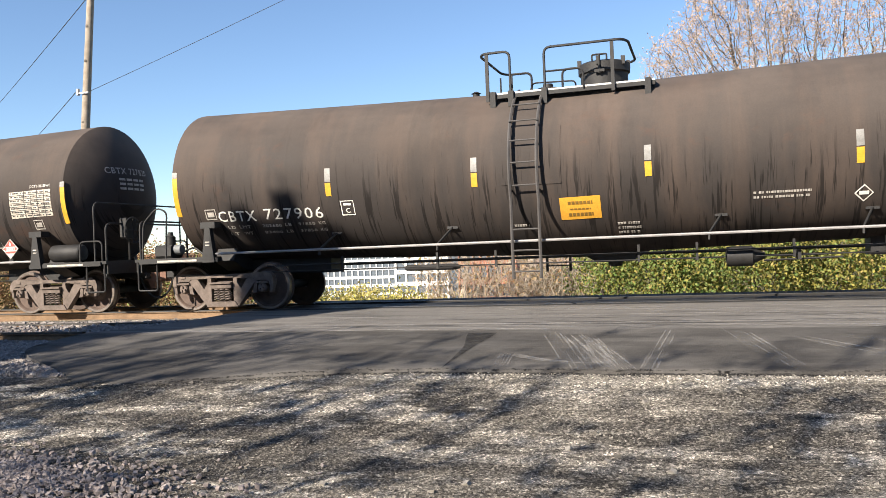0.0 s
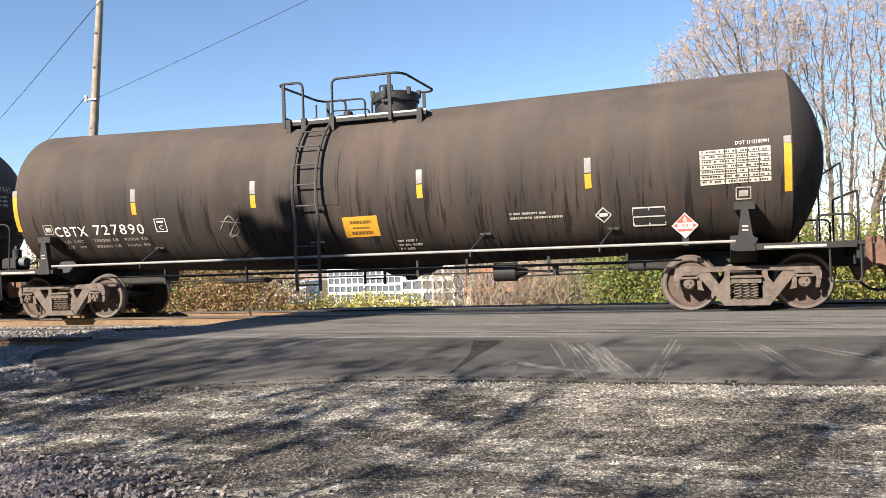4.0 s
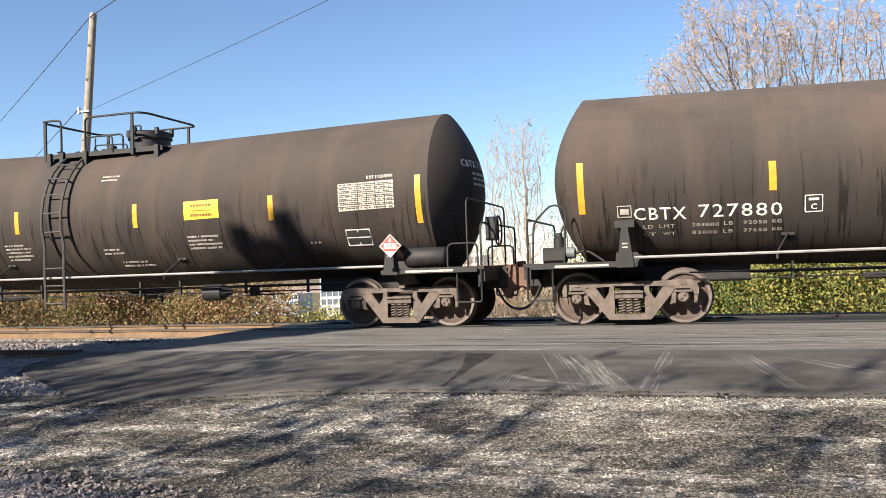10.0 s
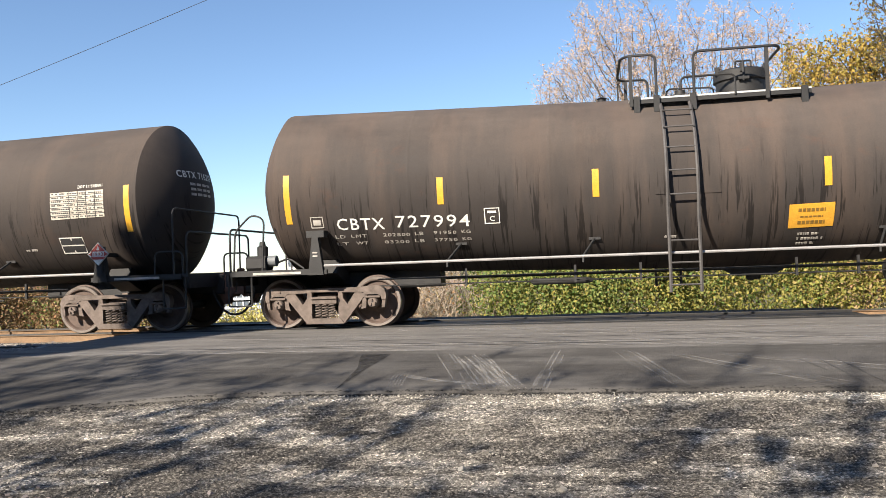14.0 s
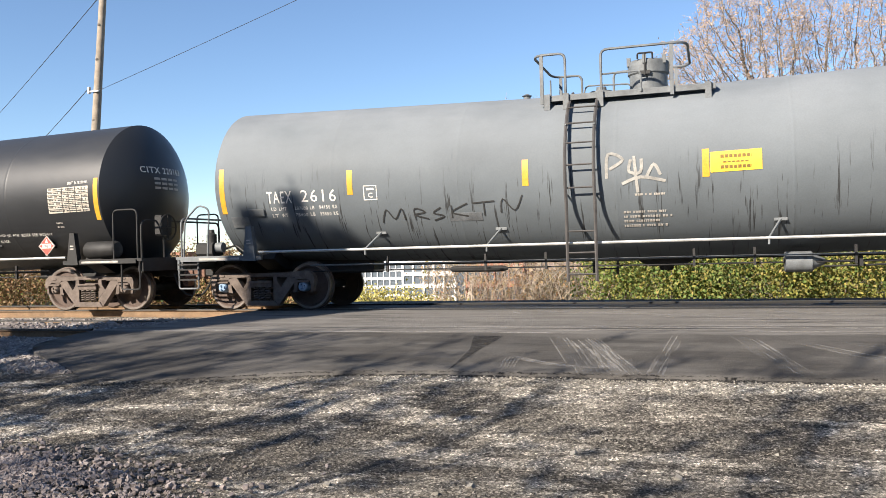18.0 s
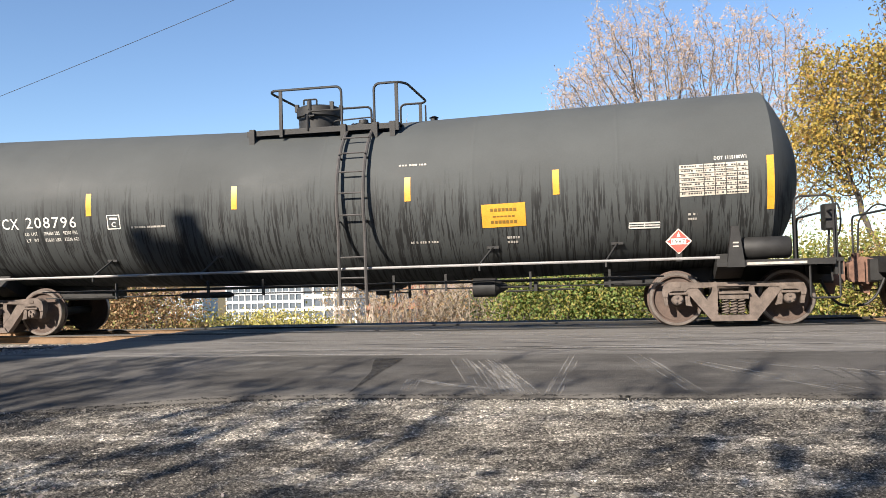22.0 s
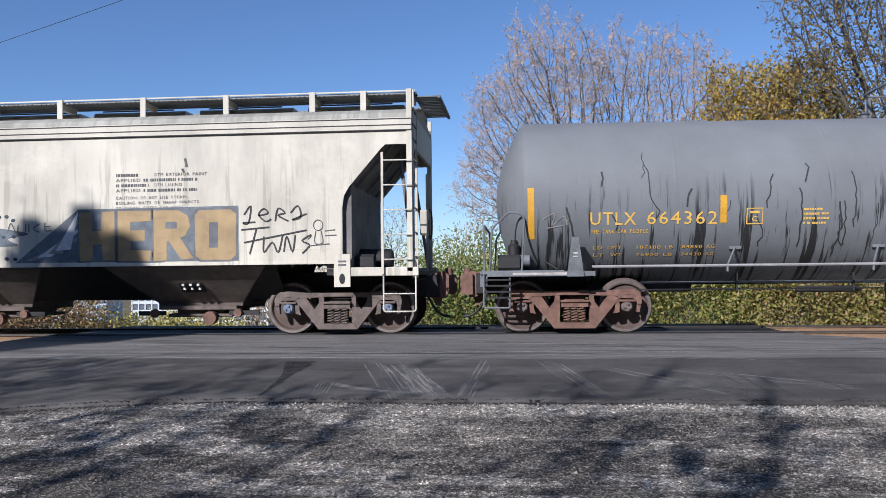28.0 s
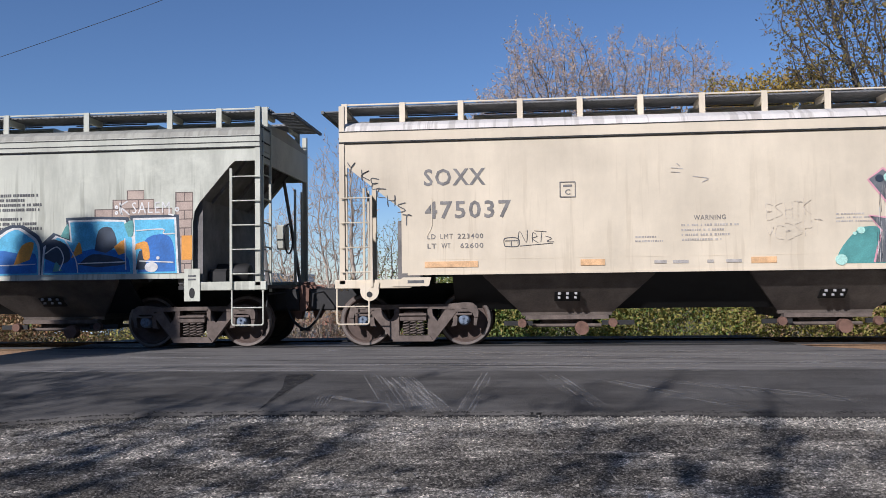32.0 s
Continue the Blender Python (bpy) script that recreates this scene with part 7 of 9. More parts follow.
        if kind != "round":
            lp = part("lift_plate", Mesh().prism([(s * (hb - 0.5), 1.2), (s * (hb - 0.46), 1.05), (s * (hb + 0.16), 1.05), (s * (hb - 0.02), 1.2)], -1.64, -1.62), body, car, "cream plate stencilled for lifting", False)
            part("lift_print", Mesh().box(s * (hb - 0.24) - 0.14, s * (hb - 0.24) + 0.14, -1.644, -1.638, 1.1, 1.15), "grey_ink", lp)
            rp = part("pull_ring", Mesh().prism([(s * (hb + 0.55) + 0.16 * math.cos(a), 0.98 + 0.17 * math.sin(a)) for a in (0.3 - 0.3 * i for i in range(13))] + [(s * (hb + 0.55) - 0.17, 1.12), (s * (hb + 0.55) + 0.17, 1.12)], -1.65, -1.62), body, car, "rounded pull plate with a hole", False)
            part("pull_hole", Mesh().prism(loop(s * (hb + 0.55), 0.92, 0.05, 0.05, 0, 340, 12), -1.656, -1.65), "black_frame", rp, smooth=False)
        m = Mesh()
        m.prism([(s * hb - 0.14, 0.84), (s * hb + 0.14, 0.84), (s * hb + 0.14, 1.4), (s * hb - 0.14, 1.4)], -1.64, -1.62)
        if kind == "round":
            lp = part("lift_plate", m, body, car, "white plate with an oval lifting hole", False)
            part("lift_hole", Mesh().prism(loop(s * hb, 0.98, 0.05, 0.09, 0, 340, 16), -1.646, -1.64), "black_frame", lp, smooth=False)
            part("lift_print", Mesh().box(s * hb - 0.07, s * hb + 0.07, -1.644, -1.638, 1.2, 1.23).box(s * hb - 0.07, s * hb + 0.07, -1.644, -1.638, 1.26, 1.29), "grey_ink", lp)
        # side ladder
        l0, l1 = (he - 0.5, he) if kind == "round" else (he - 0.55, he - 0.03)
        part("ladder_stringer", Mesh().box(s * l0 - 0.02, s * l0 + 0.02, -1.67, -1.63, 1.05, 3.12 if kind == "round" else 2.6), body, car)
        for i in range(5 if kind == "round" else 4):
            z = 1.3 + 0.42 * i
            part("ladder_rung", Mesh().tube([(s * l0, -1.66, z), (s * l1, -1.66, z)], 0.012, 6), body, car)
        for i in range(4):
            z = 3.35 + 0.25 * i
            if z < 4.0:
                part("ladder_rung", Mesh().tube([(s * (he + 0.02), -1.55, z), (s * (he + 0.02), -1.1, z)], 0.014, 6), "black_frame", car)
        # end ladder and posts, which stand in shade
        for y in (-1.5, -1.05, 0.6, 1.1):
            part("end_post", Mesh().box(min(s * (xe - 0.02), s * (xe + 0.02)), max(s * (xe - 0.02), s * (xe + 0.02)), y - 0.022, y + 0.022, 0.98, 3.9 if y < 0 else 3.0), body, car)
        for i in range(6):
            z = 1.35 + 0.42 * i
            part("ladder_rung", Mesh().tube([(s * xe, -1.5, z), (s * xe, -1.05, z)], 0.015, 6), body, car)
        for y in (-1, 1) if kind == "round" else ():
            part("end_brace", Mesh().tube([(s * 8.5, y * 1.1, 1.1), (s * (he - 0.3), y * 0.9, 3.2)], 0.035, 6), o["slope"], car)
        part("sill_step", Mesh().tube(rounded([(s * (xe - 0.5), -1.64, 1.02), (s * (xe - 0.5), -1.64, 0.42), (s * (xe + 0.05), -1.64, 0.42), (s * (xe + 0.05), -1.64, 1.02)], 0.05), 0.014, 6)
             .tube([(s * (xe - 0.5), -1.64, 0.72), (s * (xe + 0.05), -1.64, 0.72)], 0.012, 6), body, car)
        part("striker", Mesh().box(min(s * 8.3, s * 8.85), max(s * 8.3, s * 8.85), -0.32, 0.32, 0.62, 1.03, 0.03), "black_frame", car)
        xo = part("roof_crossover", Mesh().box(min(s * (he + 0.4), s * (he + 0.45)), max(s * (he + 0.4), s * (he + 0.45)), -1.05, 1.05, 4.15, 4.2), "grey_frame", car, "grating crossover at the roof end")
        for i in range(14):
            part("crossover_slat", Mesh().box(min(s * (he - 0.02), s * (he + 0.41)), max(s * (he - 0.02), s * (he + 0.41)), -1.0 + 0.145 * i, -0.88 + 0.145 * i, 4.18, 4.2), "grey_frame", xo)
    bs = 1
    part("brake_wheel", Mesh().tube([(bs * 8.72, -0.55 + 0.27 * math.cos(a), 1.95 + 0.27 * math.sin(a)) for a in (2 * math.pi * i / 24 for i in range(25))], 0.016, 6, False), "black_frame", car, "hand brake wheel")
    part("brake_gear_box", Mesh().box(8.55, 8.68, -0.72, -0.38, 1.75, 2.2, 0.03), body, car)
    # black colour stands for the shade that this tank hangs in
    part("air_tank", Mesh().lathe([(6.95, 0.02), (6.97, 0.16), (7.02, 0.19), (7.75, 0.19), (7.8, 0.16), (7.82, 0.02)], "x", 18, (0.25, -0.7, 1.32)), "black_frame", car)
    part("brake_valve", Mesh().box(7.5, 7.8, -1.3, -1.0, 1.1, 1.4, 0.05), "black_frame", car)
    # centre sill and bays
    part("centre_sill", Mesh().box(-8.4, 8.4, -0.36, 0.36, 0.66, 1.1, 0.02), "black_frame", car)
    for y in (-1, 1):
        ya, yb = sorted((y * 1.612, y * 1.54))
        part("side_sill", Mesh().box(-hb + 0.1, hb - 0.1, ya, yb, 1.235, 1.27), body, car, "narrow flange along the foot of the side")
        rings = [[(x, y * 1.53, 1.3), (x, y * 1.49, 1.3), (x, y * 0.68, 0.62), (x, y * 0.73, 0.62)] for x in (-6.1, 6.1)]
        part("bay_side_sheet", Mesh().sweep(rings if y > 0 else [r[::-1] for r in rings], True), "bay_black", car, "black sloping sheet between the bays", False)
    part("sill_seam", Mesh().box(-hb + 0.02, hb - 0.02, -1.603, -1.6, 1.49, 1.5), body, car)
    for c in o["bays"]:
        rings = [[(c - w, y0, z), (c + w, y0, z), (c + w, -y0, z), (c - w, -y0, z)] for w, y0, z in ((1.5, -1.57, 1.4), (1.42, -1.5, 1.2), (0.8, -0.72, 0.56), (0.78, -0.7, 0.5))]
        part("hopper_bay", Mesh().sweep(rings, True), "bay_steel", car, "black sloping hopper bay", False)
        g = part("outlet_gate", Mesh().box(c - 0.72, c + 0.72, -0.85, 0.85, 0.44, 0.51).box(c - 0.6, c + 0.6, -0.75, 0.75, 0.3, 0.36, 0.02).box(c - 0.45, c + 0.45, -0.7, 0.7, 0.36, 0.45), "truck_iron", car, "rusty gravity outlet gate")
        for e, f in ((c + 0.6, c + 1.15), (c - 1.1, c - 0.6)):
            part("gate_rack", Mesh().box(e, f, -0.9, -0.84, 0.34, 0.42), "black_frame", g)
        for e in (-1, 1):
            part("gate_capstan", Mesh().lathe([(-0.98, 0.03), (-0.98, 0.075), (-0.9, 0.08), (-0.86, 0.05)], "y", 12, (c + e * 0.78, 0, 0.38)), "rust_iron", g)
        part("gate_cap", Mesh().lathe([(-0.95, 0.1), (-0.95, 0.12), (-0.8, 0.12)], "y", 14, (c + 0.25, 0, 0.29)), "rust_iron", g)
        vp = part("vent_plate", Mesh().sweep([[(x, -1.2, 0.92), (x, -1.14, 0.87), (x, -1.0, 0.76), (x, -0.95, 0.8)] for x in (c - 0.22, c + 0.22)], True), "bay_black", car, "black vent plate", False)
        for dx in (-0.14, 0.0, 0.14):
            for yy, zz in ((-1.175, 0.895), (-1.09, 0.825)):
                part("vent_bolt", Mesh().box(c + dx - 0.022, c + dx + 0.022, yy - 0.03, yy, zz - 0.02, zz + 0.02), "galv", vp)
    # running boards on brackets
    for y in (-1, 1):
        m = Mesh()
        for i in range(18):
            q = 0.34 + 0.04 * i
            m.box(-he - 0.02, he + 0.02, min(y * q, y * (q + 0.02)), max(y * q, y * (q + 0.02)), 4.23, 4.265)
        for i in range(int(he * 2 / 0.09)):
            x = -he + 0.09 * i
            m.box(x, x + 0.03, min(y * 0.34, y * 1.06), max(y * 0.34, y * 1.06), 4.235, 4.25)
        part("running_board", m, "board_steel", car, "steel grating running board", False)
        part("board_edge", Mesh().box(-he, he, min(y * 1.05, y * 1.07), max(y * 1.05, y * 1.07), 4.275, 4.3), body, car)
        for u in o["posts"]:
            part("board_bracket", Mesh().prism([(u - 0.05, 3.9), (u + 0.05, 3.9), (u + 0.05, 4.3), (u - 0.05, 4.3)], min(y * 1.07, y * 1.1), max(y * 1.07, y * 1.1))
                 .box(u - 0.03, u + 0.03, min(y * 0.55, y * 1.05), max(y * 0.55, y * 1.05), 4.12, 4.23), body, car, smooth=False)
    for i in range(8):
        u = -he + 1.2 + i * (2 * he - 2.4) / 7
        part("roof_hatch", Mesh().box(u - 0.9, u + 0.9, -0.36, 0.36, 4.02, 4.19, 0.04), body, car, "long roof hatch cover")
        part("hatch_bar", Mesh().tube([(u - 0.7, -0.4, 4.2), (u + 0.7, -0.4, 4.2)], 0.014, 5), "black_frame", car)
    sd = Side(-1.6)
    for fn in o["extra"]:
        fn(car, sd)
    tagged(car, o["label"], "hopper car", "cars of the freight train")
    return car, wheels


# painted lettering and tags of single cars ---------------------------------
def scribble(name, strokes, w, mat, label="", off=0.0092):
    """A sprayed tag: several strokes on the side."""
    def put(car, sh):
        for k, pts in enumerate(strokes):
            part(name, sh.line([(q.x, q.y) for q in smooth_line([(u, z, 0) for u, z in pts], 4)], w, off + 0.0001 * k), mat, car, label)
    return put


def drips(count, seed, u0, u1, mat, z0=1.35, z1=3.3, wander=0.03, wide=(0.012, 0.032), long=(0.25, 1.1)):
    """Thin wandering runs of spilt liquid, each starting somewhere on the drum's flank."""
    def put(car, sh):
        rnd = random.Random(seed)
        m = Mesh()
        for k in range(count):
            u, z = rnd.uniform(u0, u1), z0 + (z1 - z0) * rnd.uniform(0.25, 1.0)
            end = max(z0, z - rnd.uniform(*long))
            pts = []
            while z > end:
                pts.append((u, z))
                u += rnd.gauss(0, wander)
                z -= rnd.uniform(0.06, 0.14)
            if len(pts) > 2:
                a = sh.line(pts, rnd.uniform(*wide), 0.0038)
                m.add(a.v, a.f)
        tagged(part("drip_stain", m, mat, car, "thin black runs down the drum"), kind="stuff")
    return put


def words(rows, mat, name="stencil", bold=0.012):
    """Readable stencilled words: (text, left, foot, height, width)."""
    def put(car, sh):
        for s, u, z, h, w in rows:
            by_word(name, sh, s, u, z, h, w, bold, mat, car)
    return put


def bubbles(car, sh):
    """White outlined throw-up: fat rounded letters with doubled rims and inner curls."""
    def at(x, y):
        return -4.05 + (x - 115) / 256, 1.52 + (325 - y) * 0.78 / 275

    letters = (
        ([(130, 150), (120, 210), (150, 290), (215, 310), (255, 280), (250, 220), (215, 215), (200, 240), (190, 160), (150, 130), (130, 150)], [(150, 170), (160, 250), (200, 285)], [(145, 200), (180, 195)]),
        ([(210, 150), (250, 105), (305, 150), (345, 220), (335, 300), (285, 320), (260, 270), (265, 210), (220, 190), (210, 150)], [(240, 150), (290, 160), (320, 230), (300, 290)], [(280, 200), (310, 210)]),
        ([(325, 140), (370, 95), (430, 130), (435, 180), (400, 220), (420, 290), (390, 315), (350, 280), (355, 200), (325, 140)], [(345, 140), (380, 120), (410, 155), (380, 190), (345, 185)], [(370, 240), (400, 260)]),
        ([(435, 200), (475, 160), (520, 210), (520, 290), (470, 320), (430, 285), (435, 200)], [(455, 230), (480, 200), (500, 250), (475, 280), (455, 230)], [(468, 240), (482, 245)]),
        ([(500, 160), (570, 100), (640, 140), (665, 230), (660, 300), (560, 318), (530, 270), (545, 200), (500, 160)], [(540, 170), (580, 150), (620, 200), (635, 280)], [(555, 280), (580, 250), (600, 285), (560, 300)]),
        ([(655, 140), (700, 80), (755, 110), (770, 200), (740, 250), (700, 240), (720, 290), (690, 310), (660, 250), (655, 140)], [(690, 150), (720, 140), (745, 200), (710, 230)], [(690, 270), (760, 260)]),
        ([(770, 120), (840, 60), (900, 110), (880, 160), (930, 200), (930, 270), (860, 310), (780, 320), (740, 290), (810, 220), (780, 180), (770, 120)], [(800, 130), (850, 100), (860, 150), (820, 200), (880, 190), (900, 240), (840, 280)], [(860, 220), (885, 215), (870, 240)]),
    )
    for i, (rim, *inner) in enumerate(letters):
        m = Mesh()
        cx, cy = sum(p[0] for p in rim) / len(rim), sum(p[1] for p in rim) / len(rim)
        for k, w in ((1.0, 0.034), (0.8, 0.018)):
            a = sh.line(curl([at(cx + (x - cx) * k, cy + (y - cy) * k) for x, y in rim], 4), w, 0.005 + 0.0004 * (i % 3))
            m.add(a.v, a.f)
        for run in inner:
            a = sh.line(curl([at(*p) for p in run], 4), 0.022, 0.0065)
            m.add(a.v, a.f)
        part("sprayed_letter", m, "spray_white", car, "rounded white spray-painted letter outline")


def thin_loops(car, sh):
    """Thin pale tag in open round letters."""
    def at(x, y):
        return 3.19 + (x - 55) / 312, 1.6 + (290 - y) * 0.5 / 240

    runs = ([(165, 170), (140, 120), (95, 115), (58, 170), (75, 240), (140, 285), (195, 260), (165, 200), (200, 175), (240, 230)],
            [(190, 160), (210, 105), (250, 100), (295, 140), (310, 220), (270, 270), (210, 260)], [(305, 130), (330, 90), (380, 85), (415, 140), (405, 210)], [(315, 130), (320, 240), (360, 280), (410, 250)],
            [(415, 200), (450, 160), (500, 175), (515, 230), (470, 285), (410, 270)], [(545, 95), (520, 140), (540, 180), (585, 170), (590, 145)], [(580, 180), (620, 225), (600, 280), (545, 285), (515, 250)],
            [(690, 130), (730, 85), (790, 90), (825, 150), (790, 225)], [(620, 260), (680, 265), (740, 295), (830, 270), (855, 215), (820, 195)], [(820, 110), (870, 60), (930, 50), (970, 90), (975, 130)], [(865, 205), (920, 170), (985, 190), (995, 240), (940, 275), (855, 265)], [(900, 85), (905, 125)], [(575, 215), (577, 255)])
    for run in runs:
        part("sprayed_letter", sh.line(curl([at(*p) for p in run], 4), 0.02, 0.0092), "haze_white", car, "thin pale sprayed curve")


def blobs(rows):
    """Painted areas: (name, material, offset, outline)."""
    def put(car, sd):
        for name, mat, off, pts in rows:
            part(name, sd.area(pts, off), mat, car, smooth=False)
    return put


def curl(pts, n=5):
    return [(q.x, q.y) for q in smooth_line([(u, z, 0) for u, z in pts], n)]


def block(car, sd, outline, slots, fill, edge, label, off=0.006):
    """One chunky block letter: dark rim, coloured face, dark slots cut into it."""
    cu, cz = sum(u for u, z in outline) / len(outline), sum(z for u, z in outline) / len(outline)
    rim = [(u + (0.035 if u > cu else -0.035), z + (0.035 if z > cz else -0.03)) for u, z in outline]
    e = part("graffiti_letter", sd.area(rim, off - 0.001), edge, car, label, False)
    part("letter_fill", sd.area(outline, off + 0.0012), fill, e, smooth=False)
    for s in slots:
        part("letter_slot", sd.area(s, off + 0.0025), edge, e, smooth=False)


def rect(u0, u1, z0, z1):
    return [(u0, z0), (u1, z0), (u1, z1), (u0, z1)]


def white_hopper_paint(car, sd):
    words([("SHQX", -6.42, 2.62, 0.24, 0.92), ("40062", -6.42, 2.2, 0.24, 1.04)], "grey_ink", "reporting_mark", 0.024)(car, sd)
    words([("LD LMT 224000", -6.38, 1.86, 0.085, 1.0), ("LT WT  62500", -6.38, 1.7, 0.085, 1.0)], "grey_ink", "load_stencil")(car, sd)
    words([("DO NOT HAMMER ON CAR", -0.93, 2.6, 0.12, 1.8)], "red", "warning_words", 0.004)(car, sd)
    framed_box(car, sd, -4.85, 2.55, 0.12, "grey_ink")
    words([("WARNING", -0.5, 2.44, 0.05, 0.35), ("DO NOT APPLY VIBRATORS", -0.5, 2.36, 0.05, 1.0)], "grey_ink", "warning_print", 0.004)(car, sd)
    fine_print(car, sd, -0.5, 1.0, 2.28, 2, "grey_ink", 0.04, 0.075, 3)
    words([("DTM EXTERIOR PAINT", 4.0, 2.8, 0.055, 0.95), ("APPLIED", 3.3, 2.71, 0.055, 0.45), ("DTM LINING", 4.0, 2.62, 0.055, 0.5), ("APPLIED", 3.3, 2.53, 0.055, 0.45), ("CAUTION: DO NOT USE STEAM,", 3.3, 2.4, 0.055, 1.3),
           ("BOILING WATER OR SHARP OBJECTS", 3.3, 2.31, 0.055, 1.5), ("TO CLEAN. ENTER CAR WITH", 3.3, 2.22, 0.055, 1.2)], "grey_ink", "caution_print", 0.005)(car, sd)
    for z, a, b in ((2.8, 3.3, 3.95), (2.71, 3.8, 4.85), (2.62, 3.3, 3.95), (2.53, 3.8, 4.85)):
        fine_print(car, sd, a, b - a, z, 1, "grey_ink", 0.05, 0.08, int(z * 100))
    # rounded turquoise throw-up with dark lines
    hill = curl([(-5.95, 1.3), (-5.88, 1.54), (-5.65, 1.67), (-5.45, 1.8), (-5.34, 2.0), (-5.25, 2.15), (-5.02, 2.19), (-4.95, 2.15), (-4.89, 2.21), (-4.79, 2.15), (-4.61, 2.13), (-4.52, 2.2), (-4.38, 2.2), (-4.29, 2.08), (-4.16, 1.92), (-3.97, 1.86), (-3.7, 1.83), (-3.52, 1.7), (-3.43, 1.5), (-3.45, 1.3)])
    blobs([("throw_up_edge", "spray_navy", 0.005, [(u, z if z < 1.4 else z + 0.025) for u, z in hill]), ("throw_up", "spray_teal", 0.007, [(-4.69 + (u + 4.69) * 0.975, z - 0.012) for u, z in hill]),
           ("throw_up_edge", "spray_navy", 0.0062, loop(-4.07, 2.05, 0.215, 0.2, 0, 340, 22)), ("throw_up", "spray_teal", 0.008, loop(-4.07, 2.05, 0.19, 0.175, 0, 340, 22)),
           ("throw_up_edge", "spray_navy", 0.0085, curl([(-4.26, 2.02), (-4.19, 2.09), (-4.1, 2.0), (-4.08, 1.92), (-4.16, 1.91)], 3))])(car, sd)
    scribble("throw_up_line", [[(-5.07, 2.04), (-5.02, 1.87), (-4.93, 1.62), (-4.89, 1.45), (-4.97, 1.31)], [(-4.95, 2.15), (-4.9, 1.92), (-4.83, 1.7)], [(-4.79, 2.15), (-4.75, 1.87), (-4.57, 1.64), (-4.45, 1.45), (-4.44, 1.31)], [(-4.59, 2.12), (-4.54, 1.87), (-4.36, 1.66)],
                               [(-4.47, 1.66), (-4.16, 1.68)], [(-4.3, 1.66), (-4.01, 1.57)], [(-4.22, 1.64), (-4.36, 1.51)], [(-4.22, 1.64), (-4.12, 1.47), (-4.1, 1.31)], [(-4.83, 1.66), (-4.82, 1.6)]], 0.03, "spray_navy")(car, sd)
    scribble("spray_mist", [[(-5.8, 1.42), (-3.5, 1.43)], [(-5.75, 1.56), (-3.52, 1.55)], [(-5.6, 1.66), (-5.1, 1.67)], [(-5.38, 1.9), (-5.12, 1.9)], [(-4.35, 1.8), (-4.2, 1.8)]], 0.014, "spray_halo", off=0.0078)(car, sd)
    # turquoise blocks
    blobs([("spray_mist", "spray_halo", 0.002, curl([(-3.1, 1.9), (-3.05, 2.22), (-2.4, 2.3), (-1.0, 2.27), (0.2, 2.3), (0.95, 2.22), (1.0, 1.9)])), ("letter_shadow", "spray_navy", 0.0035, rect(-2.98, 0.92, 1.31, 2.2))])(car, sd)
    lab = "turquoise block graffiti letter with dark outline"
    block(car, sd, curl([(-3.0, 1.34), (-3.02, 1.8), (-2.95, 2.12), (-2.8, 2.17), (-1.95, 2.16), (-1.8, 2.08), (-1.78, 1.34), (-2.2, 1.34), (-2.24, 1.52), (-2.5, 1.52), (-2.54, 1.34)], 2), [rect(-2.5, -2.26, 1.82, 1.96)], "spray_teal", "spray_navy", lab)
    block(car, sd, [(-1.74, 2.16), (-0.74, 2.16), (-0.72, 1.93), (-1.2, 1.62), (-0.74, 1.6), (-0.72, 1.34), (-1.76, 1.34), (-1.75, 1.58), (-1.3, 1.9), (-1.74, 1.9)], [], "spray_teal", "spray_navy", lab)
    block(car, sd, [(-0.68, 1.34), (-0.68, 2.16), (-0.08, 2.16), (-0.08, 1.96), (-0.42, 1.94), (-0.42, 1.85), (-0.12, 1.84), (-0.12, 1.66), (-0.42, 1.65), (-0.42, 1.54), (-0.08, 1.53), (-0.08, 1.34)], [], "spray_teal", "spray_navy", lab)
    block(car, sd, [(-0.02, 1.34), (-0.02, 2.16), (0.3, 2.16), (0.32, 1.9), (0.52, 2.16), (0.92, 2.14), (0.6, 1.76), (0.95, 1.34), (0.55, 1.34), (0.33, 1.62), (0.32, 1.34)], [], "spray_teal", "spray_navy", lab)
    blobs([("paint_splash", "spray_shadow", 0.005, curl([(-3.42, 1.8), (-3.25, 1.95), (-3.05, 1.9), (-3.06, 1.62), (-3.3, 1.68)], 3)),
           ("paint_splash", "spray_shadow", 0.005, curl([(0.98, 1.6), (1.5, 1.62), (1.3, 1.74), (1.7, 1.82), (1.35, 1.9), (0.98, 1.95)], 3)),
           ("letter_shadow", "spray_shadow", 0.0035, [(1.45, 1.31), (5.5, 1.31), (5.5, 2.26), (2.6, 2.24)])])(car, sd)
    for i, (a, b) in enumerate(((1.75, 1.72), (2.0, 1.86), (2.2, 2.02), (2.35, 2.16))):
        part("pale_ray", sd.area([(a - 0.15, 1.34 + 0.06 * i), (a + 0.12, 1.36 + 0.06 * i), (2.6, b - 0.02), (2.6, b + 0.04)], 0.0048 + 0.0005 * i), "spray_white" if i % 2 else "haze_white", car, "pale sprayed ray", False)
    # tan wooden-looking blocks
    lab = "tan block graffiti letter on a dark shadow"
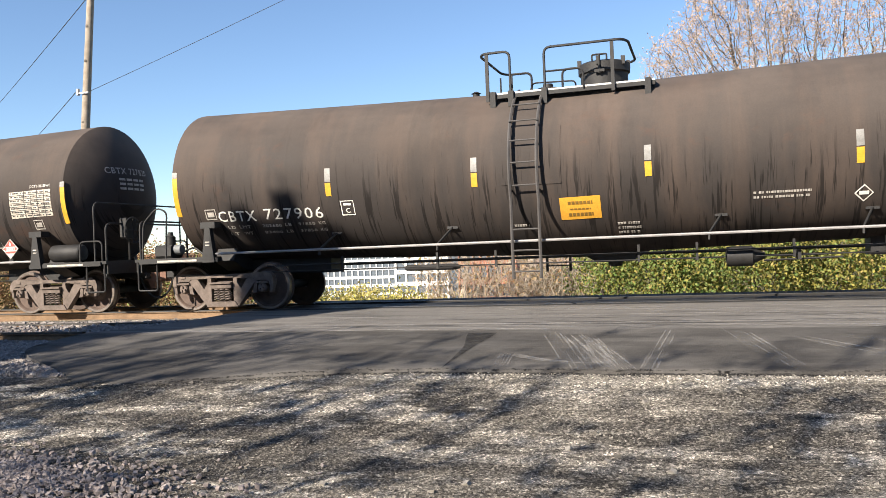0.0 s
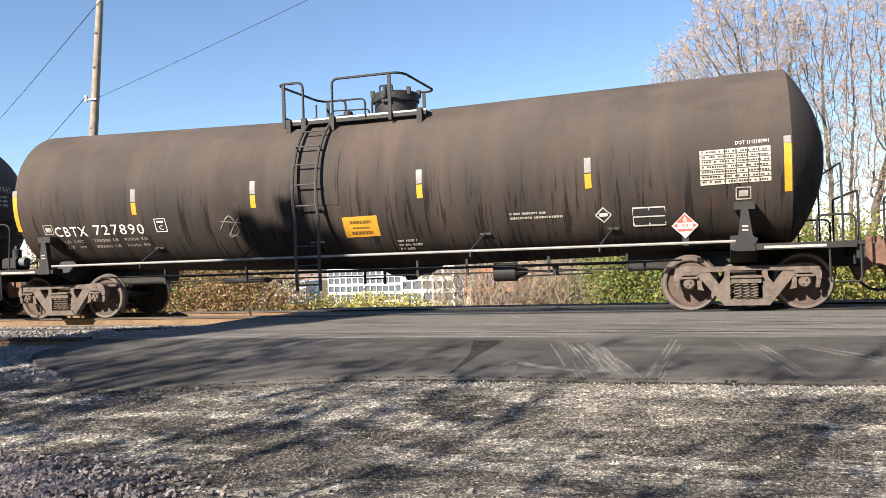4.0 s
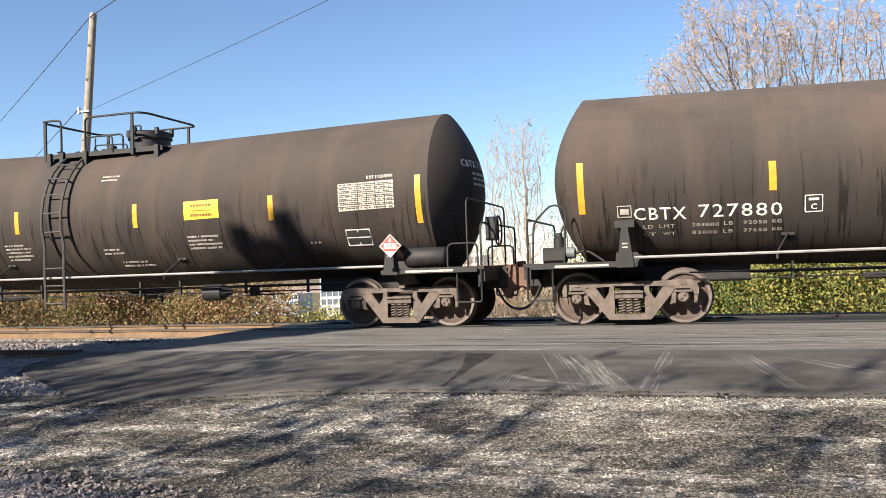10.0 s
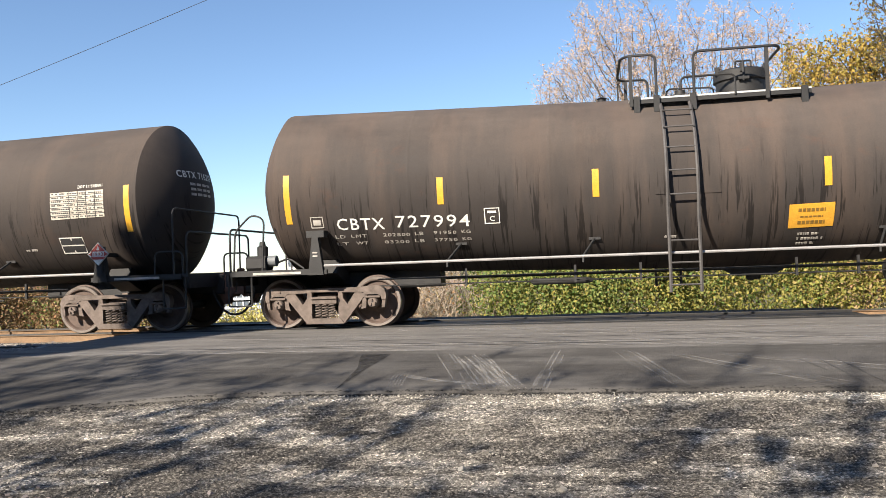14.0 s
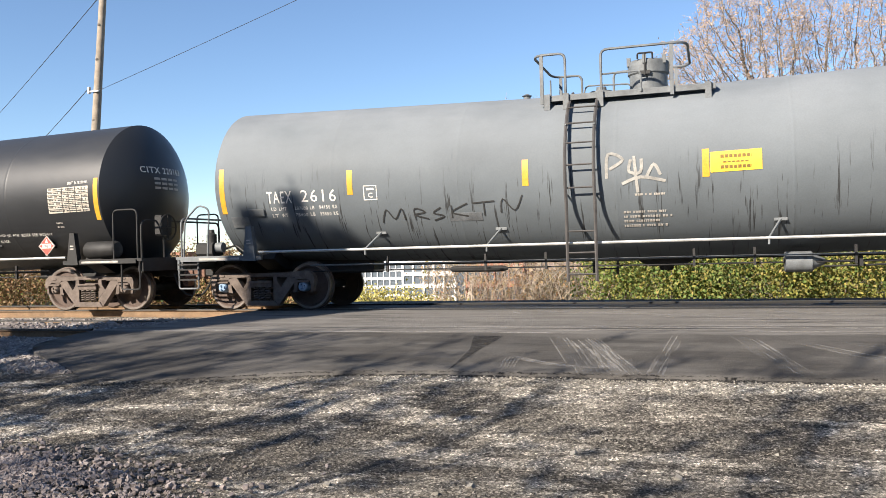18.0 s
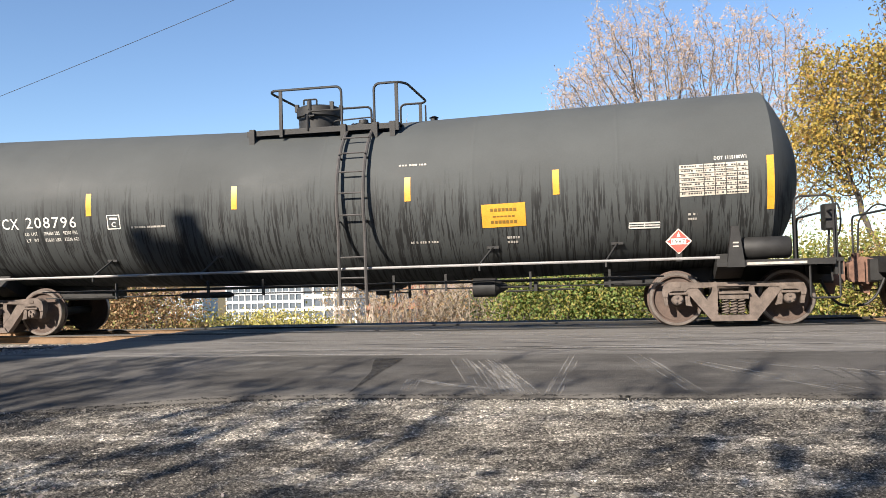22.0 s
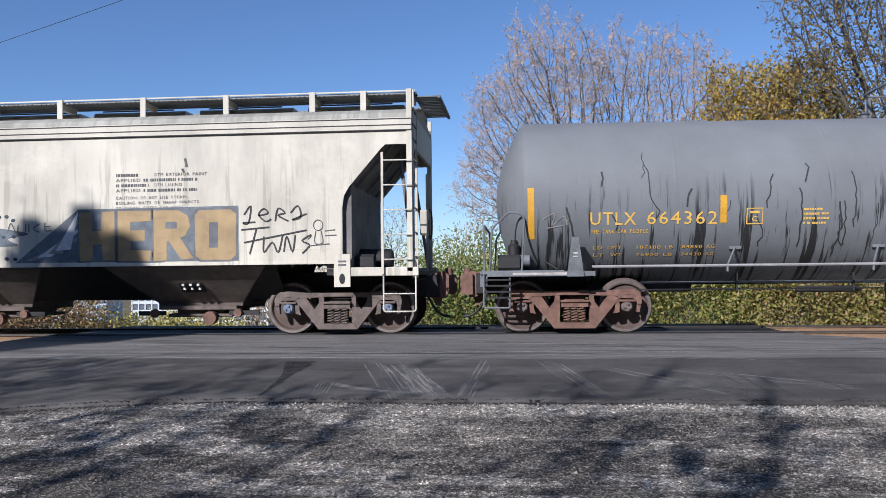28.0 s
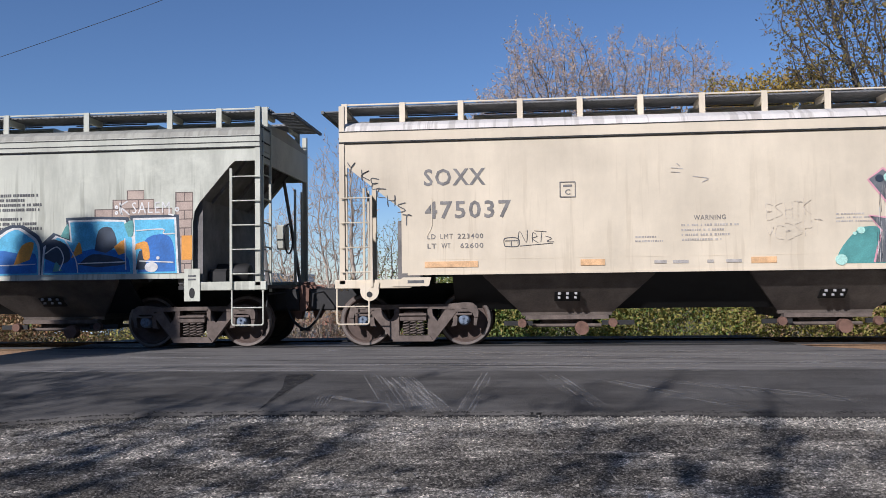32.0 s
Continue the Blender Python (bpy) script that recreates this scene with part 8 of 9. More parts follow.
    hero = (([(2.64, 1.33), (2.62, 2.18), (2.86, 2.19), (2.87, 1.86), (3.03, 1.86), (3.04, 2.19), (3.27, 2.2), (3.28, 1.34), (3.06, 1.34), (3.05, 1.62), (2.88, 1.62), (2.87, 1.34)], ()),
            ([(3.34, 1.33), (3.33, 2.2), (3.93, 2.2), (3.93, 2.02), (3.56, 2.0), (3.56, 1.86), (3.82, 1.86), (3.82, 1.68), (3.56, 1.68), (3.57, 1.52), (3.94, 1.5), (3.92, 1.32)], ()),
            ([(3.99, 1.32), (3.98, 2.2), (4.42, 2.2), (4.6, 2.1), (4.64, 1.92), (4.56, 1.76), (4.46, 1.72), (4.7, 1.36), (4.48, 1.34), (4.26, 1.66), (4.22, 1.66), (4.22, 1.33)], (rect(4.2, 4.4, 1.88, 2.0),)),
            ([(4.74, 1.4), (4.72, 2.1), (4.8, 2.19), (5.36, 2.2), (5.46, 2.12), (5.45, 1.4), (5.36, 1.33), (4.84, 1.33)], (rect(4.98, 5.14, 1.54, 1.98),)))
    for face, slots in hero:
        block(car, sd, face, slots, "spray_tan", "spray_coal", lab)
        a, b = min(p[0] for p in face), max(p[0] for p in face)
        scribble("wood_line", [[(a + 0.04, z), (a + 0.2, z + 0.01)] for z in (1.45, 1.72, 2.06)] + [[(b - 0.2, 1.45), (b - 0.05, 1.46)]], 0.012, "spray_clay")(car, sd)
    scribble("sprayed_tag", [[(5.6, 2.1), (5.72, 2.25), (5.68, 1.96), (5.58, 1.96), (5.8, 1.97)], [(5.85, 2.08), (6.02, 2.12), (5.95, 2.2), (5.86, 2.1), (5.98, 1.98), (6.08, 2.02)], [(6.15, 1.98), (6.2, 2.2), (6.32, 2.12), (6.2, 2.08), (6.38, 1.98)], [(6.42, 2.12), (6.55, 2.24), (6.6, 2.05), (6.45, 2.0), (6.7, 2.1)],
                             [(5.55, 1.84), (6.05, 1.88)], [(5.82, 1.86), (5.7, 1.42)], [(5.95, 1.72), (5.95, 1.45), (6.1, 1.62), (6.2, 1.44), (6.28, 1.74)], [(6.3, 1.45), (6.35, 1.72), (6.45, 1.45), (6.5, 1.74)], [(6.78, 1.74), (6.62, 1.64), (6.75, 1.56), (6.62, 1.42)], [(5.6, 1.62), (6.7, 1.82)]], 0.026, "black_ink", "thin black sprayed tag")(car, sd)
    scribble("ink_sketch", [loop(6.9, 1.9, 0.08, 0.09), [(6.86, 1.8), (6.84, 1.6), (6.98, 1.6), (6.95, 1.8)], [(6.75, 1.55), (7.1, 1.58)], [(7.02, 1.8), (7.2, 1.82)], [(7.02, 1.72), (7.22, 1.73)], [(6.72, 1.66), (6.78, 1.72), (6.7, 1.72)]], 0.014, "grey_ink")(car, sd)
    scribble("sprayed_tag", [[(-6.45, 1.42), (-6.3, 1.55), (-6.25, 1.42), (-6.15, 1.55), (-6.1, 1.42)], [(-6.05, 1.55), (-5.95, 1.42), (-5.9, 1.56)], [(-6.5, 1.48), (-5.8, 1.5)], [(1.3, 1.85), (1.36, 2.02), (1.45, 1.85)], [(1.5, 1.98), (1.5, 1.84), (1.62, 1.84), (1.64, 2.0)], [(1.7, 2.0), (1.7, 1.85)], [(1.9, 2.0), (1.78, 1.92), (1.9, 1.85)], [(2.0, 2.02), (2.0, 1.88), (2.12, 1.88)], [(2.0, 1.95), (2.1, 1.95)]], 0.018, "grey_ink")(car, sd)
    scribble("stencil_frame", [[(-7.02, 1.5), (-6.72, 1.5), (-6.72, 1.68), (-7.02, 1.68), (-7.02, 1.5)], [(-7.02, 1.59), (-6.72, 1.59)]], 0.022, "black_ink")(car, sd)
    rnd = random.Random(4)
    for s in (-3.52, -3.35, 1.1, 1.25, 1.4):
        for i in range(3):
            part("paint_dot", sd.area(loop(s + rnd.uniform(-0.06, 0.06), 1.42 + i * 0.34 + rnd.uniform(-0.05, 0.05), 0.04, 0.032, 0, 330, 10), 0.007), "spray_navy", car)
    part("paint_chip", sd.area([(-0.42, 3.36), (0.28, 3.34), (0.24, 3.24), (0.12, 3.26), (0.05, 3.14), (-0.1, 3.25), (-0.2, 3.12), (-0.32, 3.2)], 0.004), "spray_white", car, "patch of flaked white paint")
    scribble("rust_scab", [[(4.55, 3.1), (4.58, 2.95)], [(4.5, 2.92), (4.53, 2.86)], [(-3.4, 3.05), (-3.38, 2.9)], [(-3.3, 2.68), (-3.29, 2.5)], [(-1.22, 2.92), (-1.21, 2.82)]], 0.04, "grey_ink")(car, sd)


def cream_hopper_paint(car, sd):
    words([("SOXX", -6.55, 2.74, 0.29, 1.07), ("475037", -6.54, 2.18, 0.3, 1.48)], "pale_ink", "reporting_mark", 0.02)(car, sd)
    words([("LD LMT 223400", -6.5, 1.84, 0.085, 0.95), ("LT WT  62600", -6.5, 1.68, 0.085, 0.95), ("WARNING", -2.1, 2.08, 0.08, 0.52)], "pale_ink", "load_stencil")(car, sd)
    framed_box(car, sd, -4.14, 2.63, 0.125, "pale_ink")
    fine_print(car, sd, -2.3, 0.95, 1.98, 4, "faded", 0.035, 0.08, 9)
    fine_print(car, sd, -3.05, 0.5, 1.8, 2, "faded", 0.03, 0.07, 2)
    words([("40% EMPTY LOAD", 5.17, 2.2, 0.06, 0.7), ("ELX/60I NO ADJ. BLOCK SEE NYS-114", 5.17, 2.1, 0.06, 1.22), ("ELX AND ENX 1/4\" ADJ. BLOCK", 5.17, 2.0, 0.06, 1.05)], "pale_ink", "adjuster_words", 0.004)(car, sd)
    fine_print(car, sd, 5.17, 0.8, 1.9, 3, "faded", 0.03, 0.08, 6)
    fine_print(car, sd, 0.15, 0.6, 2.12, 3, "faded", 0.025, 0.06, 7)
    # charcoal piece with pink rims over sea-green lobes
    blobs([("graffiti_base", "spray_green", 0.004, curl([(0.13, 1.33), (0.2, 1.55), (0.42, 1.82), (0.6, 1.92), (0.9, 1.85), (1.1, 1.33)], 4)), ("graffiti_base", "spray_green", 0.004, curl([(4.7, 1.33), (4.75, 1.95), (5.0, 1.95), (5.25, 1.65), (5.47, 1.33)], 4))])(car, sd)
    mass = [(0.72, 1.34), (0.85, 1.85), (0.66, 2.1), (1.0, 2.05), (1.02, 2.2), (0.66, 2.68), (0.9, 2.86), (1.3, 2.5), (1.5, 2.5), (1.56, 2.75), (2.3, 2.78), (2.36, 2.6), (2.75, 2.42), (3.1, 2.3), (3.4, 2.2), (3.32, 2.62), (4.15, 2.66), (4.22, 2.25), (4.55, 2.32), (4.85, 2.02), (5.18, 1.34)]
    blobs([("graffiti_mass", "spray_coal", 0.006, mass)])(car, sd)
    for i, run in enumerate((mass[:7], mass[6:11], mass[10:15], mass[14:18], mass[17:])):
        part("graffiti_rim", sd.line(run, 0.032, 0.0075 + 0.0003 * i), "spray_pink", car, "pink spray-painted rim")
    def at(x, y):
        return 0.13 + (x - 385) * 0.00443, 1.33 + (445 - y) * 0.00436

    pink = (([(718, 115), (740, 180), (755, 245)], 0.1), ([(738, 275), (735, 330), (692, 362), (675, 442)], 0.11), ([(832, 312), (850, 442)], 0.11), ([(825, 315), (910, 310)], 0.05), ([(850, 375), (930, 378)], 0.04),
            ([(905, 128), (950, 190), (1010, 215)], 0.09), ([(1010, 212), (1078, 210), (1085, 245)], 0.07), ([(972, 335), (990, 442)], 0.13), ([(965, 332), (1100, 268)], 0.05), ([(1090, 250), (1150, 230), (1192, 248), (1180, 310), (1130, 360)], 0.13),
            ([(800, 190), (825, 275)], 0.06), ([(760, 255), (820, 270), (895, 255)], 0.04), ([(575, 372), (590, 440)], 0.15), ([(1400, 232), (1445, 300), (1478, 440)], 0.17), ([(1275, 310), (1248, 350), (1275, 390), (1318, 415)], 0.12),
            ([(1248, 152), (1316, 142), (1322, 215), (1215, 255)], 0.1), ([(1355, 200), (1362, 275)], 0.12))
    for k, (run, w) in enumerate(pink):
        part("graffiti_bar", sd.line(curl([at(*p) for p in run], 4), w, 0.0092 + 0.0001 * k), "spray_pink", car, "pink spray-painted bar")
    for k, (name, mat, face) in enumerate((("graffiti_bar", "spray_pink", [(600, 198), (725, 265), (655, 302)]), ("graffiti_patch", "spray_green", [(640, 224), (700, 265), (660, 288)]), ("graffiti_bar", "spray_pink", [(940, 258), (1035, 290), (955, 296)]),
                                           ("graffiti_patch", "spray_green", [(1000, 340), (1070, 305), (1050, 390), (1005, 400)]), ("graffiti_patch", "spray_green", [(1268, 340), (1310, 330), (1320, 395), (1285, 380)]), ("graffiti_patch", "spray_green", [(700, 350), (752, 330), (750, 378)]))):
        part(name, sd.area([at(*p) for p in face], 0.0116 + 0.0004 * k), mat, car, smooth=False)
    rnd = random.Random(12)
    tops = [(0.66, 2.1), (0.9, 2.78), (1.3, 2.48), (1.5, 2.66), (2.3, 2.72), (2.7, 2.38), (3.3, 2.2), (3.4, 2.58), (4.15, 2.6), (4.3, 2.22), (4.55, 2.26), (4.85, 1.98), (5.12, 1.42)]
    for mat, count in (("spray_white", 110), ("haze_white", 420), ("spray_navy", 200)):
        m = Mesh()
        for k in range(count):
            u = rnd.uniform(0.75, 5.08)
            z = rnd.uniform(1.4, max(1.45, float(np.interp(u, [p[0] for p in tops], [p[1] for p in tops]))))
            a = sd.line([(u, z), (u + rnd.gauss(0, 0.006), max(1.34, z - rnd.uniform(0.1, 0.55)))], rnd.uniform(0.004, 0.01), 0.0085)
            m.add(a.v, a.f)
        tagged(part("paint_run", m, mat, car, "thin paint runs over the piece"), kind="stuff")
    mint = ((540, 112, 18), (632, 155, 12), (440, 297, 13), (370, 400, 20), (418, 308, 6), (855, 292, 14), (963, 192, 18), (1046, 112, 20), (1183, 165, 10), (1240, 272, 15), (1090, 385, 20), (1450, 375, 22), (565, 130, 7), (645, 145, 6), (875, 278, 7), (985, 210, 7), (1260, 260, 8))
    dusk = ((700, 225, 18), (748, 140, 16), (822, 138, 14), (858, 220, 25), (732, 295, 28), (565, 300, 16), (1045, 305, 22), (1190, 245, 17), (1325, 305, 20), (1095, 170, 12), (508, 115, 14))
    for rows, mat, lab in ((mint, "spray_mint", "mint-coloured sprayed dot"), (dusk, "spray_navy", "dark sprayed dot")):
        for x, y, r in rows:
            u, z = at(1.03 * x + 22, 1.05 * y + 11)
            part("graffiti_dot", sd.area(loop(u, z, 0.0046 * r, 0.0044 * r, 0, 340, 14), 0.0155 if rows is mint else 0.0145), mat, car, lab)
    scribble("sprayed_tag", [[(2.83 + (u - 2.95) * 0.72, 2.7 + (z - 2.74) * 0.85) for u, z in run] for run in ([(2.72, 2.88), (2.8, 2.62)], [(2.68, 2.8), (2.9, 2.86)], [(2.95, 2.78), (2.9, 2.66), (3.02, 2.64)], [(3.1, 2.82), (3.05, 2.64)], [(3.05, 2.74), (3.16, 2.8), (3.2, 2.62)], [(2.78, 2.9), (3.0, 3.0), (3.15, 2.92)], [(2.85, 2.55), (3.2, 2.56)])], 0.011, "black_ink", "thin black sprayed tag")(car, sd)
    glyphs = ([(0.12, 0.12), (0.0, 0.08), (0.12, 0.0), (0.0, -0.04)], [(0.0, 0.14), (0.02, -0.04), (0.0, 0.05), (0.12, 0.12), (0.0, 0.05), (0.13, -0.04)], [(0.12, 0.1), (0.0, 0.12), (0.02, 0.03), (0.1, 0.04), (0.02, 0.03), (0.02, -0.06), (0.13, -0.04)], [(0.0, 0.12), (0.14, 0.1), (0.07, 0.11), (0.06, -0.06)], [(0.13, 0.1), (0.02, 0.1), (0.0, -0.02), (0.12, -0.04)], [(0.0, 0.12), (0.02, -0.06), (0.01, 0.03), (0.12, 0.04), (0.12, 0.12), (0.12, -0.06)], [(0.0, 0.1), (0.06, 0.02), (0.12, 0.1), (0.06, 0.02), (0.05, -0.07)])
    for i, (u, z) in enumerate(((-7.86, 3.07), (-7.62, 2.9), (-7.45, 2.77), (-7.34, 2.6), (-7.18, 2.47), (-7.0, 2.34), (-6.92, 2.14))):
        scribble("sprayed_tag", [[(u + a * 1.1, z + b * 1.05) for a, b in glyphs[(6, 1, 2, 4, 5, 0, 3)[i]]]], 0.016, "grey_ink")(car, sd)
    scribble("sprayed_tag", [[(-4.98, 1.74), (-4.95, 1.95), (-4.84, 1.76), (-4.82, 1.97)], [(-4.74, 1.76), (-4.73, 1.92), (-4.66, 1.86), (-4.74, 1.82), (-4.64, 1.75)], [(-4.7, 1.95), (-4.5, 1.93)], [(-4.58, 1.93), (-4.6, 1.76)], [(-4.52, 1.86), (-4.42, 1.82), (-4.5, 1.77), (-4.38, 1.76)], [(-4.95, 1.7), (-4.4, 1.74)]], 0.009, "grey_ink")(car, sd)
    scribble("stencil_frame", [[(-5.2, 1.7), (-4.98, 1.7), (-4.98, 1.83), (-5.2, 1.83), (-5.2, 1.7)], [(-5.2, 1.79), (-4.98, 1.79)], [(-5.09, 1.7), (-5.09, 1.78)]], 0.012, "grey_ink")(car, sd)
    for i in range(11):
        u, z = (-0.95 + 0.15 * i, 2.14 + 0.012 * i) if i < 5 else (-0.95 + 0.15 * (i - 5), 1.78 + 0.02 * (i - 5))
        scribble("scratched_tag", [[(u + a * 0.95, z + b * 1.5) for a, b in glyphs[(i * 5 + 2) % 7]]], 0.007, "scratch")(car, sd)
    scribble("scuff", [[(-2.45, 2.95), (-2.25, 2.93)], [(-2.45, 2.88), (-2.3, 2.87)], [(-2.1, 2.8), (-1.85, 2.76), (-1.95, 2.7)], [(-2.35, 3.02), (-2.3, 2.97)]], 0.012, "faded")(car, sd)
    for u in (-6.1, -3.75, -1.0, 1.45, 4.1, 5.95):
        part("reflector", sd.patch(u - 0.2 - 0.25 * (abs(u) > 5.5), u + 0.2 + 0.25 * (abs(u) > 5.5), 1.36, 1.46, 0.012), "tape_orange", car, "faded orange reflective strip")
    scribble("stencil_dash", [[(-2.75, 1.4), (-2.55, 1.4)], [(-2.45, 1.4), (-2.2, 1.4)], [(-1.9, 1.4), (-1.8, 1.4)], [(-1.6, 1.4), (-1.35, 1.4)]], 0.05, "faded")(car, sd)
    # pressed gusset beside the cut-out
    for s in (-1, 1):
        part("gusset", Mesh().tube(rounded([(s * 6.5, -1.602, 1.9), (s * 6.42, -1.602, 2.05), (s * 6.42, -1.602, 2.52)], 0.05), 0.009, 6), "cream_hopper", car, "pressed gusset at the cut-out")


def brick_hopper_paint(car, sd):
    fine_print(car, sd, 3.3, 1.35, 2.72, 4, "grey_ink", 0.05, 0.085, 4)
    fine_print(car, sd, 3.3, 1.3, 2.3, 4, "grey_ink", 0.05, 0.085, 5)
    # painted brick wall behind the piece: outlined pale bricks
    rows_ = [(2.31, 5.55, 6.95), (2.47, 5.88, 6.62), (2.63, 6.14, 6.44)] + [(1.34 + 0.155 * i, 7.02, 7.3 + (0.02 if i > 5 else 0.0)) for i in range(9)]
    for k, (z, a, b) in enumerate(rows_):
        part("brick_course", sd.area(rect(a - 0.015, b, z - 0.012, z + 0.16), 0.003 + 0.0004 * (k % 3)), "brick_joint", car, smooth=False)
        u = a - 0.16 * (k % 2)
        while u < b - 0.03:
            part("painted_brick", sd.area(rect(max(a, u) + 0.008, min(b, u + 0.31) - 0.008, z + 0.006, z + 0.143), 0.0056), "brick_paint", car, smooth=False)
            u += 0.31
    lab = "blue graffiti letter with white rim and dark shadow"
    sh1 = curl([(3.55, 1.33), (3.7, 1.9), (4.05, 2.15), (4.3, 2.05), (4.5, 1.85), (4.52, 1.33)], 3)
    sh2 = [(4.58, 1.33), (4.62, 1.8), (4.85, 2.0), (5.12, 1.9), (5.08, 2.26), (5.6, 2.27), (6.08, 2.25), (6.24, 1.95), (6.26, 1.33)]
    sh3 = [(6.3, 1.33), (6.26, 2.28), (7.0, 2.28), (7.05, 1.33)]
    for k, a in enumerate((sh1, sh2, sh3)):
        cu = sum(p[0] for p in a) / len(a)
        for name, mat, off, grow in (("piece_shadow", "spray_navy", 0.0065, 0.07), ("piece_rim", "spray_white", 0.0085, 0.022), ("piece_fill", "spray_sky", 0.0105, -0.012)):
            part(name, sd.area([(u + (grow if u > cu else -grow), z + (grow if z > 1.5 else 0.0)) for u, z in a], off + 0.0004 * k), mat, car, lab if name == "piece_fill" else "", False)
    low = (("spray_blue", [(3.6, 1.36), (3.75, 1.75), (4.1, 1.72), (4.45, 1.7), (4.48, 1.36)]), ("spray_blue", [(4.62, 1.36), (4.68, 1.72), (4.95, 1.88), (5.2, 1.72), (5.6, 1.78), (6.1, 1.68), (6.2, 1.36)]), ("spray_blue", [(6.34, 1.36), (6.34, 1.6), (6.5, 1.95), (6.85, 2.0), (6.98, 1.8), (7.01, 1.36)]))
    for mat, pts in low:
        part("piece_shade", sd.area(curl(pts, 3), 0.013), mat, car, smooth=False)
    marks = (("spray_navy", [(4.62, 1.62), (4.7, 1.95), (5.02, 1.86), (5.1, 1.6), (4.9, 1.5)]), ("spray_navy", [(5.55, 1.75), (5.62, 2.1), (5.85, 2.14), (5.95, 1.85), (5.75, 1.7)]), ("spray_navy", [(5.25, 1.5), (5.5, 1.68), (5.95, 1.62), (6.1, 1.5), (5.6, 1.45)]),
             ("spray_navy", [(6.3, 1.4), (6.36, 1.72), (6.5, 1.66), (6.46, 1.4)]), ("spray_orange", [(4.05, 1.5), (4.2, 1.85), (4.42, 1.9), (4.35, 1.6)]), ("spray_orange", [(6.3, 1.85), (6.5, 1.88), (6.55, 1.6), (6.44, 1.58), (6.4, 1.76), (6.28, 1.74)]),
             ("spray_orange", [(5.9, 1.8), (6.08, 1.92), (6.12, 1.72), (5.98, 1.66)]), ("spray_orange", [(5.12, 1.62), (5.26, 1.9), (5.32, 1.7)]), ("spray_green", [(4.92, 2.0), (5.05, 2.22), (5.08, 1.95)]), ("spray_green", [(6.08, 2.2), (6.24, 2.26), (6.24, 2.0), (6.16, 1.98)]), ("spray_green", [(4.78, 1.38), (4.84, 1.56), (4.95, 1.4)]))
    for k, (mat, pts) in enumerate(marks):
        part("piece_mark", sd.area(curl(pts, 3), 0.0145 + 0.0003 * k), mat, car, smooth=False)
    scribble("piece_line", [[(4.64, 1.7), (4.86, 1.82), (4.98, 1.62), (4.9, 1.4)], [(5.0, 1.95), (5.2, 1.6), (5.24, 1.36)], [(5.24, 1.52), (6.1, 1.54)], [(6.36, 1.55), (6.98, 1.52)], [(6.3, 2.08), (6.78, 2.1), (6.8, 2.02), (7.0, 2.02)], [(3.62, 1.5), (4.46, 1.52)], [(6.1, 1.95), (6.12, 1.4)]], 0.02, "spray_white", off=0.019)(car, sd)
    part("piece_glow", sd.area(loop(6.58, 1.44, 0.12, 0.09, 0, 330, 12), 0.02), "spray_white", car)
    part("piece_glow", sd.area(loop(6.7, 1.6, 0.03, 0.03, 0, 330, 10), 0.02), "spray_white", car)
    part("orange_patch", sd.area(rect(7.12, 7.31, 1.56, 1.98), 0.009), "spray_orange", car, smooth=False)
    words([("SALEM", 6.22, 2.38, 0.2, 0.7)], "spray_white", "sprayed_words", 0.0)(car, sd)
    scribble("sprayed_tag", [[(6.0, 2.58), (6.04, 2.36), (6.0, 2.5), (6.14, 2.6)], [(6.04, 2.48), (6.18, 2.36)], loop(5.94, 2.5, 0.02, 0.02), loop(5.94, 2.4, 0.02, 0.02), loop(7.04, 2.44, 0.03, 0.03), [(6.88, 2.36), (6.98, 2.34)]], 0.026, "spray_white")(car, sd)


LABEL_727 = "weathered brown-black tank car with white reporting marks on a train"
LABEL_716 = "matt brown tank car with white lettering and yellow sign"


def car_727(number, side, sign, loads, **more):
    lad = -0.62 * side if side > 0 else 0.62
    o = dict(body="brown_tank", mark=("CBTX", number), mark_u=(-6.74, -4.5), mark_z=1.76, mark_h=0.235, loads=loads, load_ink="faded", load_u=-6.6,
             box_u=-3.98, box_z=1.89, tapes=(-7.6, -4.5, -1.7, 1.65, 4.5, 7.57), table=(6.25, 7.32, 2.07, 2.62), panel=(5.15, 5.67, 1.47, 1.76),
             placard=(5.98, 1.43, "1993"), rhomb=(4.66, 1.67), prints=((3.05, 0.95, 1.74, 2), (0.9 + sign * 0.3, 0.45, 1.36, 3), (-0.9, 0.3, 1.4, 1)),
             ladder=lad, dome_side=side, sign=(sign, sign + 0.69, 1.48, 1.85, "sign_orange"), label=LABEL_727, bright_rail=False, brake=0)
    o.update(more)
    return o


